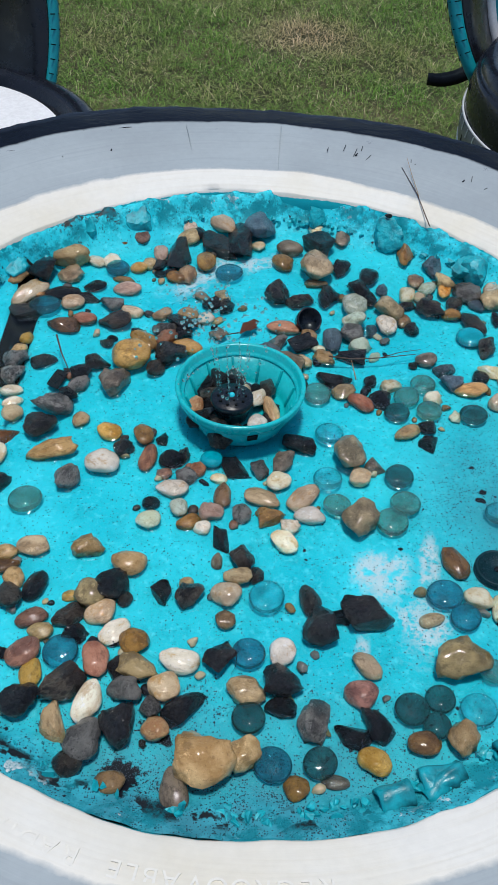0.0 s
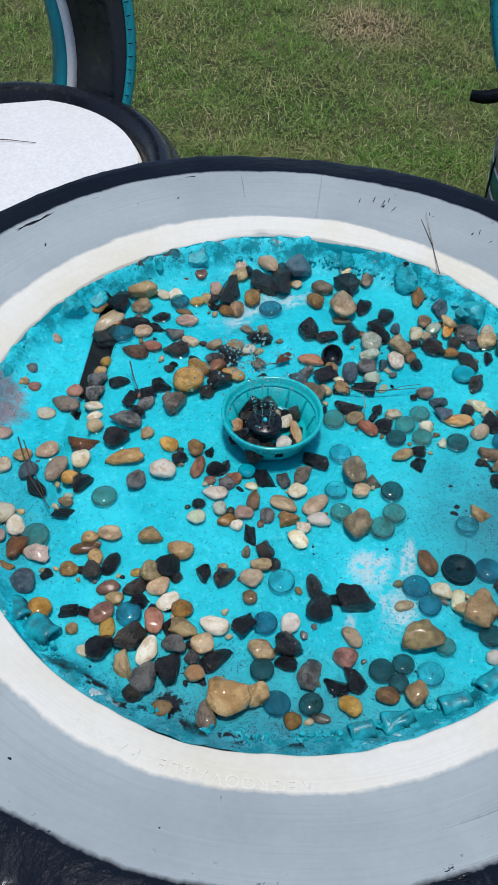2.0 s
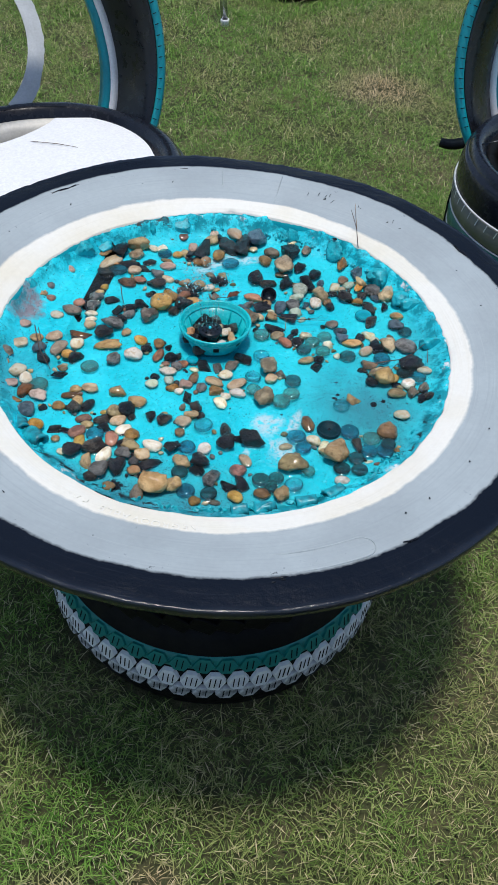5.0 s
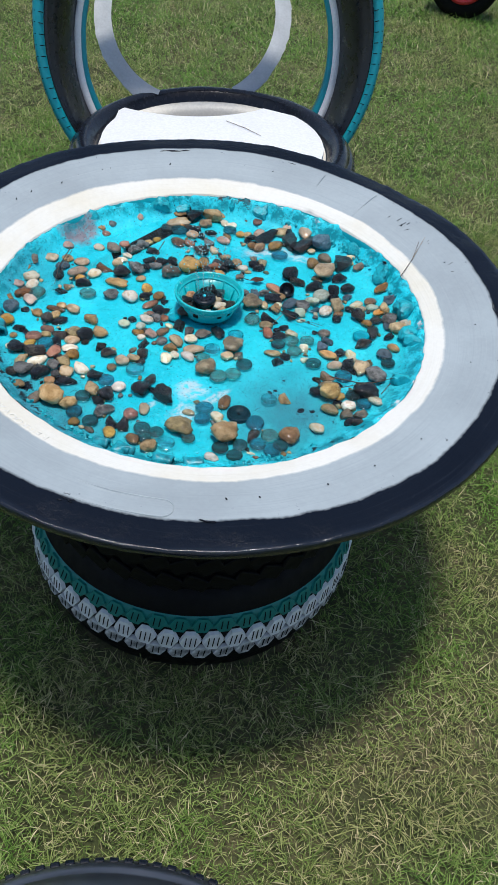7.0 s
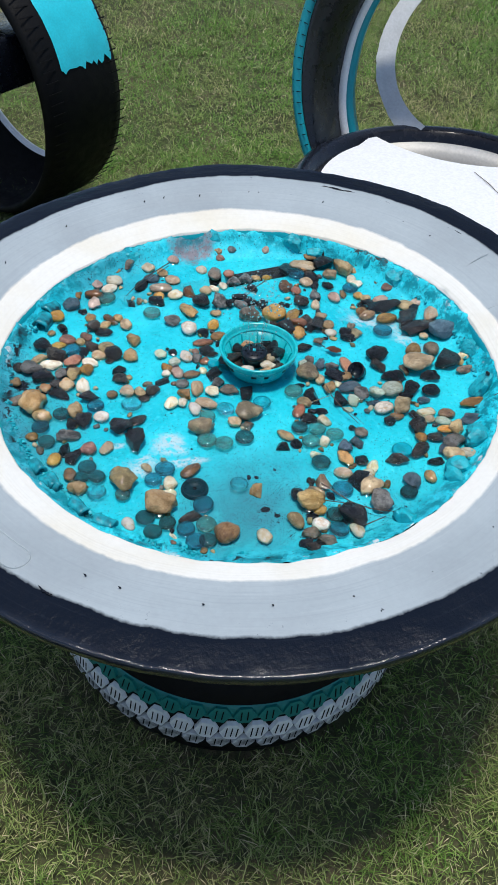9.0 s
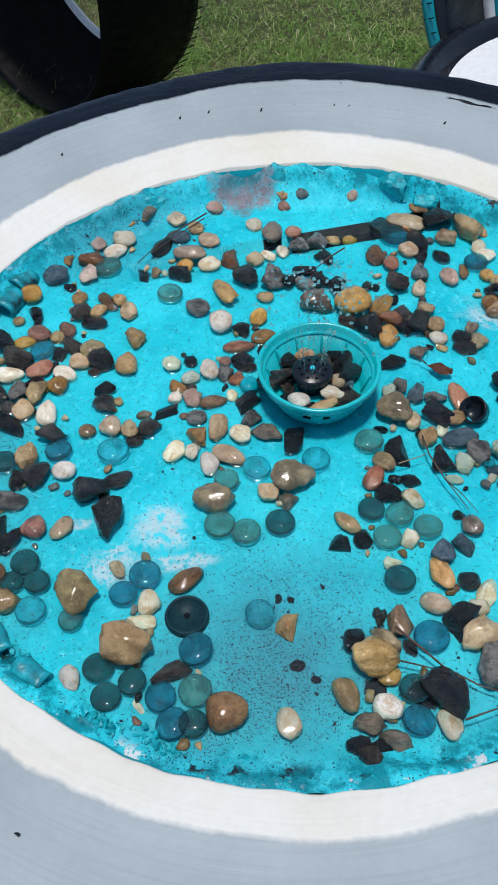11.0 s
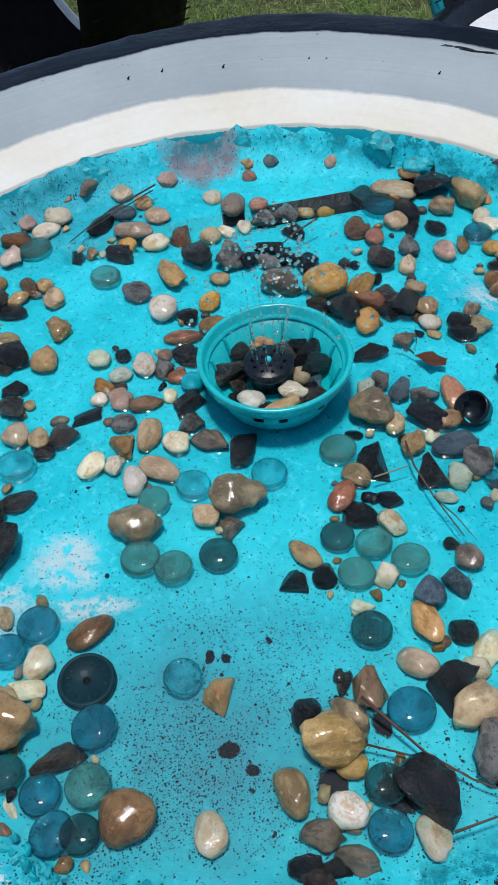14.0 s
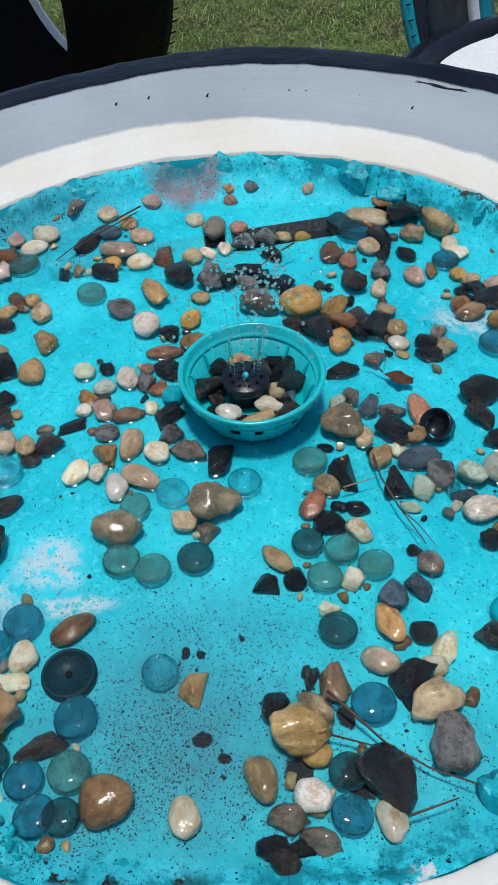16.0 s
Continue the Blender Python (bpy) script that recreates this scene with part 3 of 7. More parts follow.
    box(bm, 0.038, 0.007, 0.026, bevel=0.002)
    lug = bpy.data.meshes.new("tread_lug")
    bm.to_mesh(lug)
    bm.free()
    lug.materials.append(M_RUBBER)
    for row, z in enumerate((0.225, 0.262, 0.30)):
        for i in range(44):
            a = 2 * math.pi * (i + 0.5 * row) / 44
            o = new("tread_lug", lug)
            o.parent = mid
            o.matrix_basis = Matrix.Translation((0.2595 * math.cos(a), 0.2595 * math.sin(a), z)) @ Matrix.Rotation(a + math.pi / 2, 4, "Z") @ Matrix.Rotation(0.5 * (-1) ** row, 4, "Y")
    base = part("base_tyre", revolve([(0.17, 0.02), (0.20, 0.004), (0.24, 0.0), (0.264, 0.014), (0.275, 0.045), (0.2765, 0.08), (0.275, 0.12), (0.268, 0.15), (0.258, 0.172), (0.245, 0.188), (0.20, 0.195)], 128),
                M_RUBBER, table, "bottom tyre with white and teal painted tread")
    base.matrix_basis = pose(-0.015, -0.005, 0, -1.2, 1.77, 0) @ Matrix.Diagonal((0.965, 0.965, 1, 1))

    def block(sipes, mt, hexagon, w, h):
        bm = bmesh.new()
        out = [(-w / 2, -h * 0.05), (-w * 0.27, -h / 2), (w * 0.20, -h / 2), (w / 2, h * 0.05), (w * 0.27, h / 2), (-w * 0.20, h / 2)] if hexagon else [(-w / 2, -h / 2), (w / 2, -h / 2), (w / 2, h * 0.2), (0, h / 2), (-w / 2, h * 0.2)]
        lo = [bm.verts.new((x, 0, z)) for x, z in out]
        hi = [bm.verts.new((x * 0.94, -0.0068, z * 0.94)) for x, z in out]
        bm.faces.new(hi)
        for a in range(len(out)):
            b = (a + 1) % len(out)
            bm.faces.new((lo[a], lo[b], hi[b], hi[a]))
        bmesh.ops.recalc_face_normals(bm, faces=bm.faces)
        k = len(bm.faces)
        for sx in sipes:
            g = bmesh.ops.create_cube(bm, size=1, matrix=Matrix.Translation((sx, -0.0066, 0)) @ Matrix.Rotation(0.12, 4, "Y") @ Matrix.Diagonal((0.0016, 0.002, h * 0.55, 1)))
        bm.faces.ensure_lookup_table()
        for f in bm.faces[k:]:
            f.material_index = 1
        me = bpy.data.meshes.new("tread_block")
        bm.to_mesh(me)
        bm.free()
        me.materials.append(mt)
        me.materials.append(M_RUBBER)
        return me

    rows = ((block((-0.007, 0.0005, 0.008), M_BANDWHITE, True, 0.0350, 0.037), 0.1035, 0.0, 0.2758, 0.04),
            (block((-0.005, 0.004), M_TEALDARK, True, 0.0345, 0.026), 0.136, 0.5, 0.2708, 0.28),
            (block((-0.004, 0.005), M_LOWTREAD, True, 0.0345, 0.028), 0.0765, 0.5, 0.2762, -0.02))
    part("paint_band", revolve([(0.2735, 0.1265), (0.2758, 0.128), (0.2748, 0.135), (0.2722, 0.143), (0.2697, 0.1495), (0.2672, 0.1505)], 128), M_TEALDARK, base, "teal painted shoulder band")
    for me, z, sh, r, lean in rows:
        for i in range(50):
            a = 2 * math.pi * (i + sh) / 50
            o = new("tread_block", me)
            o.parent = base
            o.matrix_basis = Matrix.Translation((r * math.cos(a), r * math.sin(a), z)) @ Matrix.Rotation(a + math.pi / 2, 4, "Z") @ Matrix.Rotation(-lean, 4, "X") @ Matrix.Rotation(random.uniform(-0.04, 0.04), 4, "Y")


build_table()


# ---- tyre chairs ----
def tyre_profile(R, r_in, z0, z1):
    """Bead, groove, domed sidewall, shoulder ridge, tread and the lower sidewall."""
    h = z1 - z0
    w = R - r_in
    return [(r_in + 0.004, z1 - 0.040), (r_in, z1 - 0.028), (r_in + 0.003, z1 - 0.020), (r_in + 0.10 * w, z1 - 0.0165), (r_in + 0.14 * w, z1 - 0.0185), (r_in + 0.18 * w, z1 - 0.014), (r_in + 0.30 * w, z1 + 0.002), (r_in + 0.44 * w, z1 + 0.0075),
            (r_in + 0.56 * w, z1 + 0.008), (r_in + 0.68 * w, z1 + 0.003), (r_in + 0.77 * w, z1 - 0.006), (r_in + 0.80 * w, z1 - 0.0125), (r_in + 0.83 * w, z1 - 0.0120), (r_in + 0.90 * w, z1 - 0.019), (R - 0.003, z1 - 0.033), (R, z1 - 0.045),
            (R + 0.002, z0 + h * 0.5), (R, z0 + 0.045), (R - 0.006, z0 + 0.02), (R - 0.03, z0 + 0.004), (r_in + 0.02, z0), (r_in, z0 + 0.02)]


def arm_section(th, side_r):
    """Cross-section of the cut upright tyre that makes arms and back, at angle th, as (radial line, depth) points."""
    s, c = math.sin(th), math.cos(th)
    sp = 0.018 * max(0.0, -s)
    def bead(o, y):
        z = 0.535 + (0.289 + o) * s
        return Vector(((0.289 + o) * c + math.copysign(sp, c), y + 0.28 * (z - 0.46), z))
    def tread(o, y):
        z = 0.585 + (0.365 + o) * s
        return Vector(((0.365 + o) * c + math.copysign(sp * 0.4, c), y + 0.28 * (z - 0.46), z))
    return bead, tread


def build_chair(name, m, label, seat_mat, seat_label, ring=True, arms=True, R=0.308, top=0.415, plate="cut", r_in=0.232):
    ch = thing(name, m, label, "chair", "tyre chairs round the table")
    bm = revolve(tyre_profile(R, r_in, top - 0.19, top), 128)
    for v in bm.verts:
        if v.co.z > top - 0.012:
            v.co.z += (0.006 if not arms else 0.0018) * noise.noise(v.co * 9 + Vector((R * 50, 0, 0)))
    part("seat_tyre", bm, M_BLACK if arms else M_GLOSS, ch)
    part("lower_tyre", revolve(tyre_profile(R - 0.004, 0.20, 0.0, top - 0.191), 96), M_BLACK, ch)
    part("bead", revolve([(r_in - 0.016, top - 0.060), (r_in - 0.015, top - 0.026), (r_in - 0.006, top - 0.0185), (r_in + 0.002, top - 0.0150), (r_in + 0.008, top - 0.0135), (r_in + 0.010, top - 0.018)], 96), M_CREAM if seat_mat is M_WHITE else M_RUBBER, ch, "painted tyre bead")
    # shoulder notches round the tread edge
    bm = bmesh.new()
    for i in range(120):
        a = 2 * math.pi * i / 120
        box(bm, 0.009, 0.006, 0.014, Matrix.Translation(((R - 0.0105) * math.cos(a), (R - 0.0105) * math.sin(a), top - 0.0270)) @ Matrix.Rotation(a + math.pi / 2, 4, "Z") @ Matrix.Rotation(0.5, 4, "X"), 0.0015)
    part("tread_shoulder", bm, M_BLACK, ch, smooth=False)
    # seat board
    if plate == "cut":
        out = []
        for i in range(49):
            a = radians(-118 + 244 * i / 48)
            out.append((0.236 * math.sin(a), -0.236 * math.cos(a)))
        # the sawn back edge sags between two corners that lie on the tyre
        back = [(0.125, 0.178)] + [(0.125 - 0.324 * k / 16, 0.176 - 0.050 * math.sin(math.pi * k / 16) ** 0.8) for k in range(1, 16)] + [(-0.199, 0.174)]
        out += back
    else:
        out = [((r_in - 0.017) * math.cos(2 * math.pi * i / 64), (r_in - 0.017) * math.sin(2 * math.pi * i / 64)) for i in range(64)]
    bm = bmesh.new()
    lo = [bm.verts.new((x, y, top - 0.0135)) for x, y in out]
    hi = [bm.verts.new((x * 0.996, y * 0.996, top - 0.0015)) for x, y in out]
    bm.faces.new(hi)
    bm.faces.new(lo[::-1])
    for a in range(len(out)):
        b = (a + 1) % len(out)
        bm.faces.new((lo[a], lo[b], hi[b], hi[a]))
    part("seat_board", bm, seat_mat, ch, seat_label, smooth=False)
    if arms:
        ths = [radians(-38 + 256 * i / 72) for i in range(73)]
        strips = dict(inner_edge=[], bead_band=[], sidewall=[], tread_band=[])
        for th in ths:
            bead, tread = arm_section(th, 0)
            b0, b1 = bead(-0.022, 0.205), bead(-0.012, 0.196)
            g1 = bead(0.002, 0.188)
            t0 = tread(-0.022, 0.085)
            mid = (g1 + t0) / 2
            strips["inner_edge"].append([b0, b1, bead(-0.010, 0.200), bead(-0.006, 0.232), bead(-0.018, 0.234)])
            strips["bead_band"].append([b1, g1, g1 + Vector((0, 0.006, 0)), b1 + Vector((0, 0.006, 0))])
            q1, q2 = g1.lerp(t0, 0.3) + Vector((0, -0.026, 0)), g1.lerp(t0, 0.7) + Vector((0, -0.026, 0))
            strips["sidewall"].append([g1 + Vector((0, 0.001, 0)), g1.lerp(t0, 0.12) + Vector((0, -0.012, 0)), q1, mid + Vector((0, -0.031, 0)), q2, g1.lerp(t0, 0.86) + Vector((0, -0.012, 0)), g1.lerp(t0, 0.9) + Vector((0, -0.012, 0)), t0, t0 + Vector((0, 0.008, 0)), mid + Vector((0, -0.018, 0)), g1 + Vector((0, 0.009, 0))])
            strips["tread_band"].append([t0 + Vector((0, -0.001, 0)), tread(-0.008, 0.082), tread(0.0, 0.090), tread(0.004, 0.12), tread(0.002, 0.165), tread(-0.010, 0.165), tread(-0.012, 0.10)])
        mats = dict(inner_edge=M_TEAL, bead_band=M_RINGGREY, sidewall=M_ARM, tread_band=M_TEAL)
        labels = dict(inner_edge="teal inner edge", bead_band="grey painted bead", sidewall="glossy black sidewall", tread_band="teal painted tread")
        for k, secs in strips.items():
            # the ends run dark into the seat tyre
            part(k, loft(secs, True, True), mats[k], ch, labels[k])
        bm = bmesh.new()
        for i in range(74):
            th = radians(-30 + 240 * i / 73)
            _, tread = arm_section(th, 0)
            p = tread(0.0025, 0.098)
            d = (tread(0.0018, 0.098) - tread(-0.05, 0.098)).normalized()
            t = Vector((-d.z, 0, d.x))
            mm = Matrix((t, Vector((0, 1, 0)), d)).transposed().to_4x4()
            box(bm, 0.0018, 0.05, 0.0012, Matrix.Translation(p + Vector((0, 0.02, 0))) @ mm @ Matrix.Rotation(0.5, 4, "Z"))
            box(bm, 0.0014, 0.02, 0.0012, Matrix.Translation(tread(-0.012, 0.083)) @ mm @ Matrix.Rotation(1.2, 4, "X"))
        part("tread_grooves", bm, M_RUBBER, ch, smooth=False)
    if ring:
        secs = []
        for i in range(161):
            a = radians(-64 + 308 * i / 160)
            w = 1 + 0.012 * noise.noise(Vector((math.cos(a) * 3, math.sin(a) * 3, 0))) + 0.012 * noise.noise(Vector((math.cos(a) * 14, math.sin(a) * 14, 0)))
            row = []
            for rr, dn in ((0.1935, 0.003), (0.1945, -0.001), (0.213, -0.004), (0.2325 * w, -0.001), (0.2325 * w, 0.003), (0.214, 0.004)):
                lean, swing = 0.7415, 0.159
                y = 0.3738 + rr * math.sin(a) * math.sin(lean) + rr * math.cos(a) * math.sin(swing) - dn * math.cos(lean)
                row.append(Vector((-0.0245 + rr * math.cos(a) * math.cos(swing), y, 0.5515 + rr * math.sin(a) * math.cos(lean) + dn * math.sin(lean))))
            secs.append(row)
        part("back_ring", loft(secs, True, True), M_BACKRING, ch, "ragged-edged grey painted sidewall ring", smooth=False)
    return ch


def chair_pose(x, y, bx, by):
    """Seat centre, and the way its back faces."""
    return pose(x, y, gz(x, y), 0, 0, math.degrees(math.atan2(by, bx)) - 90)


chair_white = build_chair("tyre_chair", chair_pose(-0.489, 0.596, -0.69, 0.73), "black tyre chair with white seat board and teal-edged arms", M_WHITE, "white painted seat board with a cut-away back")
chair_blue = build_chair("tyre_chair", chair_pose(0.64, 0.918, 0.21, 0.98), "black tyre chair with round turquoise seat and striped tread", M_AQUA, "round turquoise seat board", ring=False, R=0.296, top=0.428, plate="round")
build_chair("tyre_chair", chair_pose(0.543, -0.775, 0.58, -0.82), "glossy black tyre seat with a small white board", M_WHITE, "white painted seat board", ring=False, arms=False, R=0.265, top=0.395, plate="round", r_in=0.155)


# ---- stones and glass gems in the basin ----
STONE = dict(
    black=((0.003, 0.003, 0.004), (0.013, 0.0125, 0.014), 0.30), dark=((0.012, 0.009, 0.008), (0.05, 0.038, 0.030), 0.32), grey=((0.05, 0.047, 0.045), (0.19, 0.18, 0.165), 0.42),
    slate=((0.055, 0.085, 0.11), (0.11, 0.16, 0.19), 0.40), brown=((0.13, 0.066, 0.026), (0.25, 0.14, 0.06), 0.30), darkbrown=((0.06, 0.028, 0.014), (0.13, 0.06, 0.025), 0.28),
    redbrown=((0.12, 0.05, 0.036), (0.24, 0.11, 0.075), 0.32), red=((0.24, 0.085, 0.05), (0.36, 0.16, 0.10), 0.35), pink=((0.34, 0.22, 0.17), (0.46, 0.33, 0.27), 0.42),
    tan=((0.27, 0.17, 0.08), (0.44, 0.31, 0.17), 0.34), ochre=((0.30, 0.16, 0.055), (0.46, 0.28, 0.115), 0.30), orange=((0.42, 0.17, 0.05), (0.54, 0.31, 0.13), 0.30),
    beige=((0.33, 0.235, 0.15), (0.48, 0.37, 0.255), 0.34), cream=((0.55, 0.44, 0.29), (0.68, 0.60, 0.46), 0.38), white=((0.50, 0.44, 0.36), (0.62, 0.56, 0.48), 0.36),
    green=((0.36, 0.39, 0.27), (0.44, 0.52, 0.42), 0.34), olive=((0.13, 0.095, 0.05), (0.29, 0.22, 0.12), 0.38), taupe=((0.075, 0.056, 0.04), (0.17, 0.135, 0.10), 0.34))


def stone_material(name, a, b, rough):
    """Wet stone: two tones in patches, veins, dark and pale specks under a thin film of water."""
    m, nd, lk, p = tree(name + "_stone")
    v = coords(nd, "Object")
    inf = nd.new("ShaderNodeObjectInfo")
    rnd = inf.outputs["Random"]
    sh = nd.new("ShaderNodeVectorMath")
    sh.operation = "ADD"
    lk.new(v, sh.inputs[0])
    mul = maths(nd, lk, "MULTIPLY", rnd, 40.0)
    cmb = nd.new("ShaderNodeCombineXYZ")
    for k in range(3):
        lk.new(mul, cmb.inputs[k])
    lk.new(cmb.outputs[0], sh.inputs[1])
    vv = sh.outputs[0]
    dark = tuple(x * 0.28 for x in a)
    craggy = name in ("black", "dark", "grey", "slate")
    # on black and dark stones this grey paints wet glints as well as specks
    pale = {"black": (0.030, 0.031, 0.034), "dark": (0.12, 0.10, 0.08)}.get(name, tuple(min(0.75, x * 1.45 + 0.008) for x in b))
    stain = (0.40, 0.21, 0.065) if name in ("white", "cream", "beige") else tuple(x * 0.5 for x in a)
    c = mix(nd, lk, ramp(nd, lk, noise_node(nd, lk, vv, 1.5, 6, 0.62), [(0.40, (0, 0, 0)), (0.57, (1, 1, 1))]), a, b)
    c = mix(nd, lk, ramp(nd, lk, noise_node(nd, lk, vv, 2.3, 7, 0.72), [(0.53, (0, 0, 0)), (0.62, (0.6,) * 3)]), c, stain)
    c = mix(nd, lk, ramp(nd, lk, noise_node(nd, lk, vv, 3.1, 7, 0.75), [(0.57, (0, 0, 0)), (0.63, (0.65,) * 3)]), c, pale)
    # thin veins where a slow noise crosses its middle, on some stones only
    vein = maths(nd, lk, "ABSOLUTE", maths(nd, lk, "SUBTRACT", noise_node(nd, lk, vv, 1.1, 5, 0.6), 0.47))
    vein = ramp(nd, lk, vein, [(0.004, (0.45,) * 3), (0.030, (0, 0, 0))])
    veined = maths(nd, lk, "LESS_THAN", maths(nd, lk, "FRACT", maths(nd, lk, "MULTIPLY", rnd, 17.0)), 0.28)
    c = mix(nd, lk, maths(nd, lk, "MULTIPLY", vein, veined), c, mix(nd, lk, veined, dark, pale) if craggy else tuple(x * 0.42 for x in a))
    c = mix(nd, lk, ramp(nd, lk, noise_node(nd, lk, vv, 17, 4, 0.7), [(0.58, (0, 0, 0)), (0.66, (0.75 if craggy else 0.4,) * 3)]), c, dark)
    c = mix(nd, lk, ramp(nd, lk, noise_node(nd, lk, vv, 23, 4, 0.7), [(0.61, (0, 0, 0)), (0.68, (0.6 if craggy else 0.3,) * 3)]), c, pale)
    hsv = nd.new("ShaderNodeHueSaturation")
    lk.new(c, hsv.inputs["Color"])
    lk.new(maths(nd, lk, "ADD", maths(nd, lk, "MULTIPLY", maths(nd, lk, "FRACT", maths(nd, lk, "MULTIPLY", rnd, 7.0)), 0.34), 0.86), hsv.inputs["Saturation"])
    lk.new(maths(nd, lk, "ADD", maths(nd, lk, "MULTIPLY", rnd, 0.55), 0.70), hsv.inputs["Value"])
    lk.new(maths(nd, lk, "ADD", maths(nd, lk, "MULTIPLY", maths(nd, lk, "FRACT", maths(nd, lk, "MULTIPLY", rnd, 29.0)), 0.018), 0.497), hsv.inputs["Hue"])
    lk.new(hsv.outputs["Color"], p.inputs["Base Color"])
    lk.new(ramp(nd, lk, noise_node(nd, lk, vv, 5, 3), [(0.3, (rough - 0.10,) * 3), (0.7, (rough + 0.18,) * 3)]), p.inputs["Roughness"])
    bumped(nd, lk, p, noise_node(nd, lk, vv, 11 if craggy else 8, 7, 0.75), 0.9 if craggy else 0.6, 0.004 if craggy else 0.0028)
    # a wet film over the grain
    p.inputs["Coat Weight"].default_value = 1.0
    p.inputs["Specular IOR Level"].default_value = 0.08 if craggy else 0.2
    p.inputs["Coat Roughness"].default_value = 0.04 if craggy else 0.06
    p.inputs["Coat IOR"].default_value = 1.42 if craggy else 1.38
    cb = nd.new("ShaderNodeBump")
    cb.inputs["Strength"].default_value = 0.8 if craggy else 0.35
    cb.inputs["Distance"].default_value = 0.006 if craggy else 0.0016
    lk.new(noise_node(nd, lk, vv, 7 if craggy else 3.5, 4, 0.65), cb.inputs["Height"])
    lk.new(cb.outputs["Normal"], p.inputs["Coat Normal"])
    return m


STONE_MATS = {k: stone_material(k, tuple(min(0.66, x * 1.12) for x in a), tuple(min(0.72, x * 1.12) for x in b), r) for k, (a, b, r) in STONE.items()}


def stone_mesh(shape, seed):
    """A unit stone standing on z = 0, one wide and one high."""
    rs = random.Random(seed)
    bm = bmesh.new()
    off = Vector((rs.uniform(0, 50), rs.uniform(0, 50), rs.uniform(0, 50)))
    if shape == "angular":
        # a split flake: the hull of a few corners with broken edges
        for i in range(rs.randint(11, 15)):
            d = Vector((rs.gauss(0, 1), rs.gauss(0, 1), rs.gauss(0, 1))).normalized() * rs.uniform(0.8, 1.0)
            bm.verts.new((d.x, d.y, max(-0.7, min(0.75, d.z))))
        bmesh.ops.convex_hull(bm, input=bm.verts[:])
        loose = [v for v in bm.verts if not v.link_faces]
        bmesh.ops.delete(bm, geom=loose, context="VERTS")
        bmesh.ops.bevel(bm, geom=bm.edges[:], offset=0.07, segments=2, affect="EDGES", profile=0.6)
        bmesh.ops.triangulate(bm, faces=bm.faces[:])
        bmesh.ops.subdivide_edges(bm, edges=[e for e in bm.edges if e.calc_length() > 0.22], cuts=3, use_grid_fill=True)
        bmesh.ops.triangulate(bm, faces=bm.faces[:])
        for v in bm.verts:
            v.co *= min(1.0, 1.02 / v.co.length)
            v.co *= 1 + 0.10 * noise.noise(v.co * 2.2 + off) + 0.06 * noise.noise(v.co * 5.5 + off) + 0.03 * noise.noise(v.co * 12 + off)
    else:
        bmesh.ops.create_icosphere(bm, subdivisions=3, radius=1.0)
        n = {"smooth": 7, "rough": 12}[shape]
        planes = []
        for i in range(n):
            d = Vector((rs.gauss(0, 1), rs.gauss(0, 1), rs.gauss(0, 0.9))).normalized()
            planes.append((d, rs.uniform(0.72, 1.0) if shape == "smooth" else rs.uniform(0.5, 0.88)))
        skew = rs.uniform(-0.28, 0.28)
        for v in bm.verts:
            d = v.co.normalized()
            r = 1.0
            for pn, h in planes:
                k = d.dot(pn)
                if k > 0.05:
                    lim = h / k
                    if lim < r:
                        r = r * 0.12 + lim * 0.88 if shape != "smooth" else r * 0.35 + lim * 0.65
            q = 1 + 0.18 * noise.noise(d * 1.3 + off)
            if shape == "rough":
                q += 0.15 * noise.noise(d * 2.8 + off) + 0.08 * noise.noise(d * 6.5 + off) + 0.04 * noise.noise(d * 13 + off)
            else:
                q += 0.035 * noise.noise(d * 4 + off)
            v.co = d * r * q
            # one end broader than the other
            v.co.y *= 1 + skew * v.co.x
    xs, ys, zs = zip(*[v.co[:] for v in bm.verts])
    for v in bm.verts:
        v.co = Vector(((v.co.x - min(xs)) / (max(xs) - min(xs)) - 0.5, (v.co.y - min(ys)) / (max(ys) - min(ys)) - 0.5, (v.co.z - min(zs)) / (max(zs) - min(zs))))
    return bm


STONE_ME = {}
PLACED = []
WET = []
ADJ = dict(smooth="smooth rounded", rough="rough broken", angular="sharp angular")
TONE = dict(black="black", dark="dark brownish", grey="speckled grey", slate="slate blue", brown="brown", darkbrown="dark brown", redbrown="red-brown", red="brick-red", pink="pinkish", tan="tan", ochre="ochre yellow",
            orange="orange", beige="beige", cream="cream", white="white", green="pale green", olive="olive brown", taupe="greyish taupe")


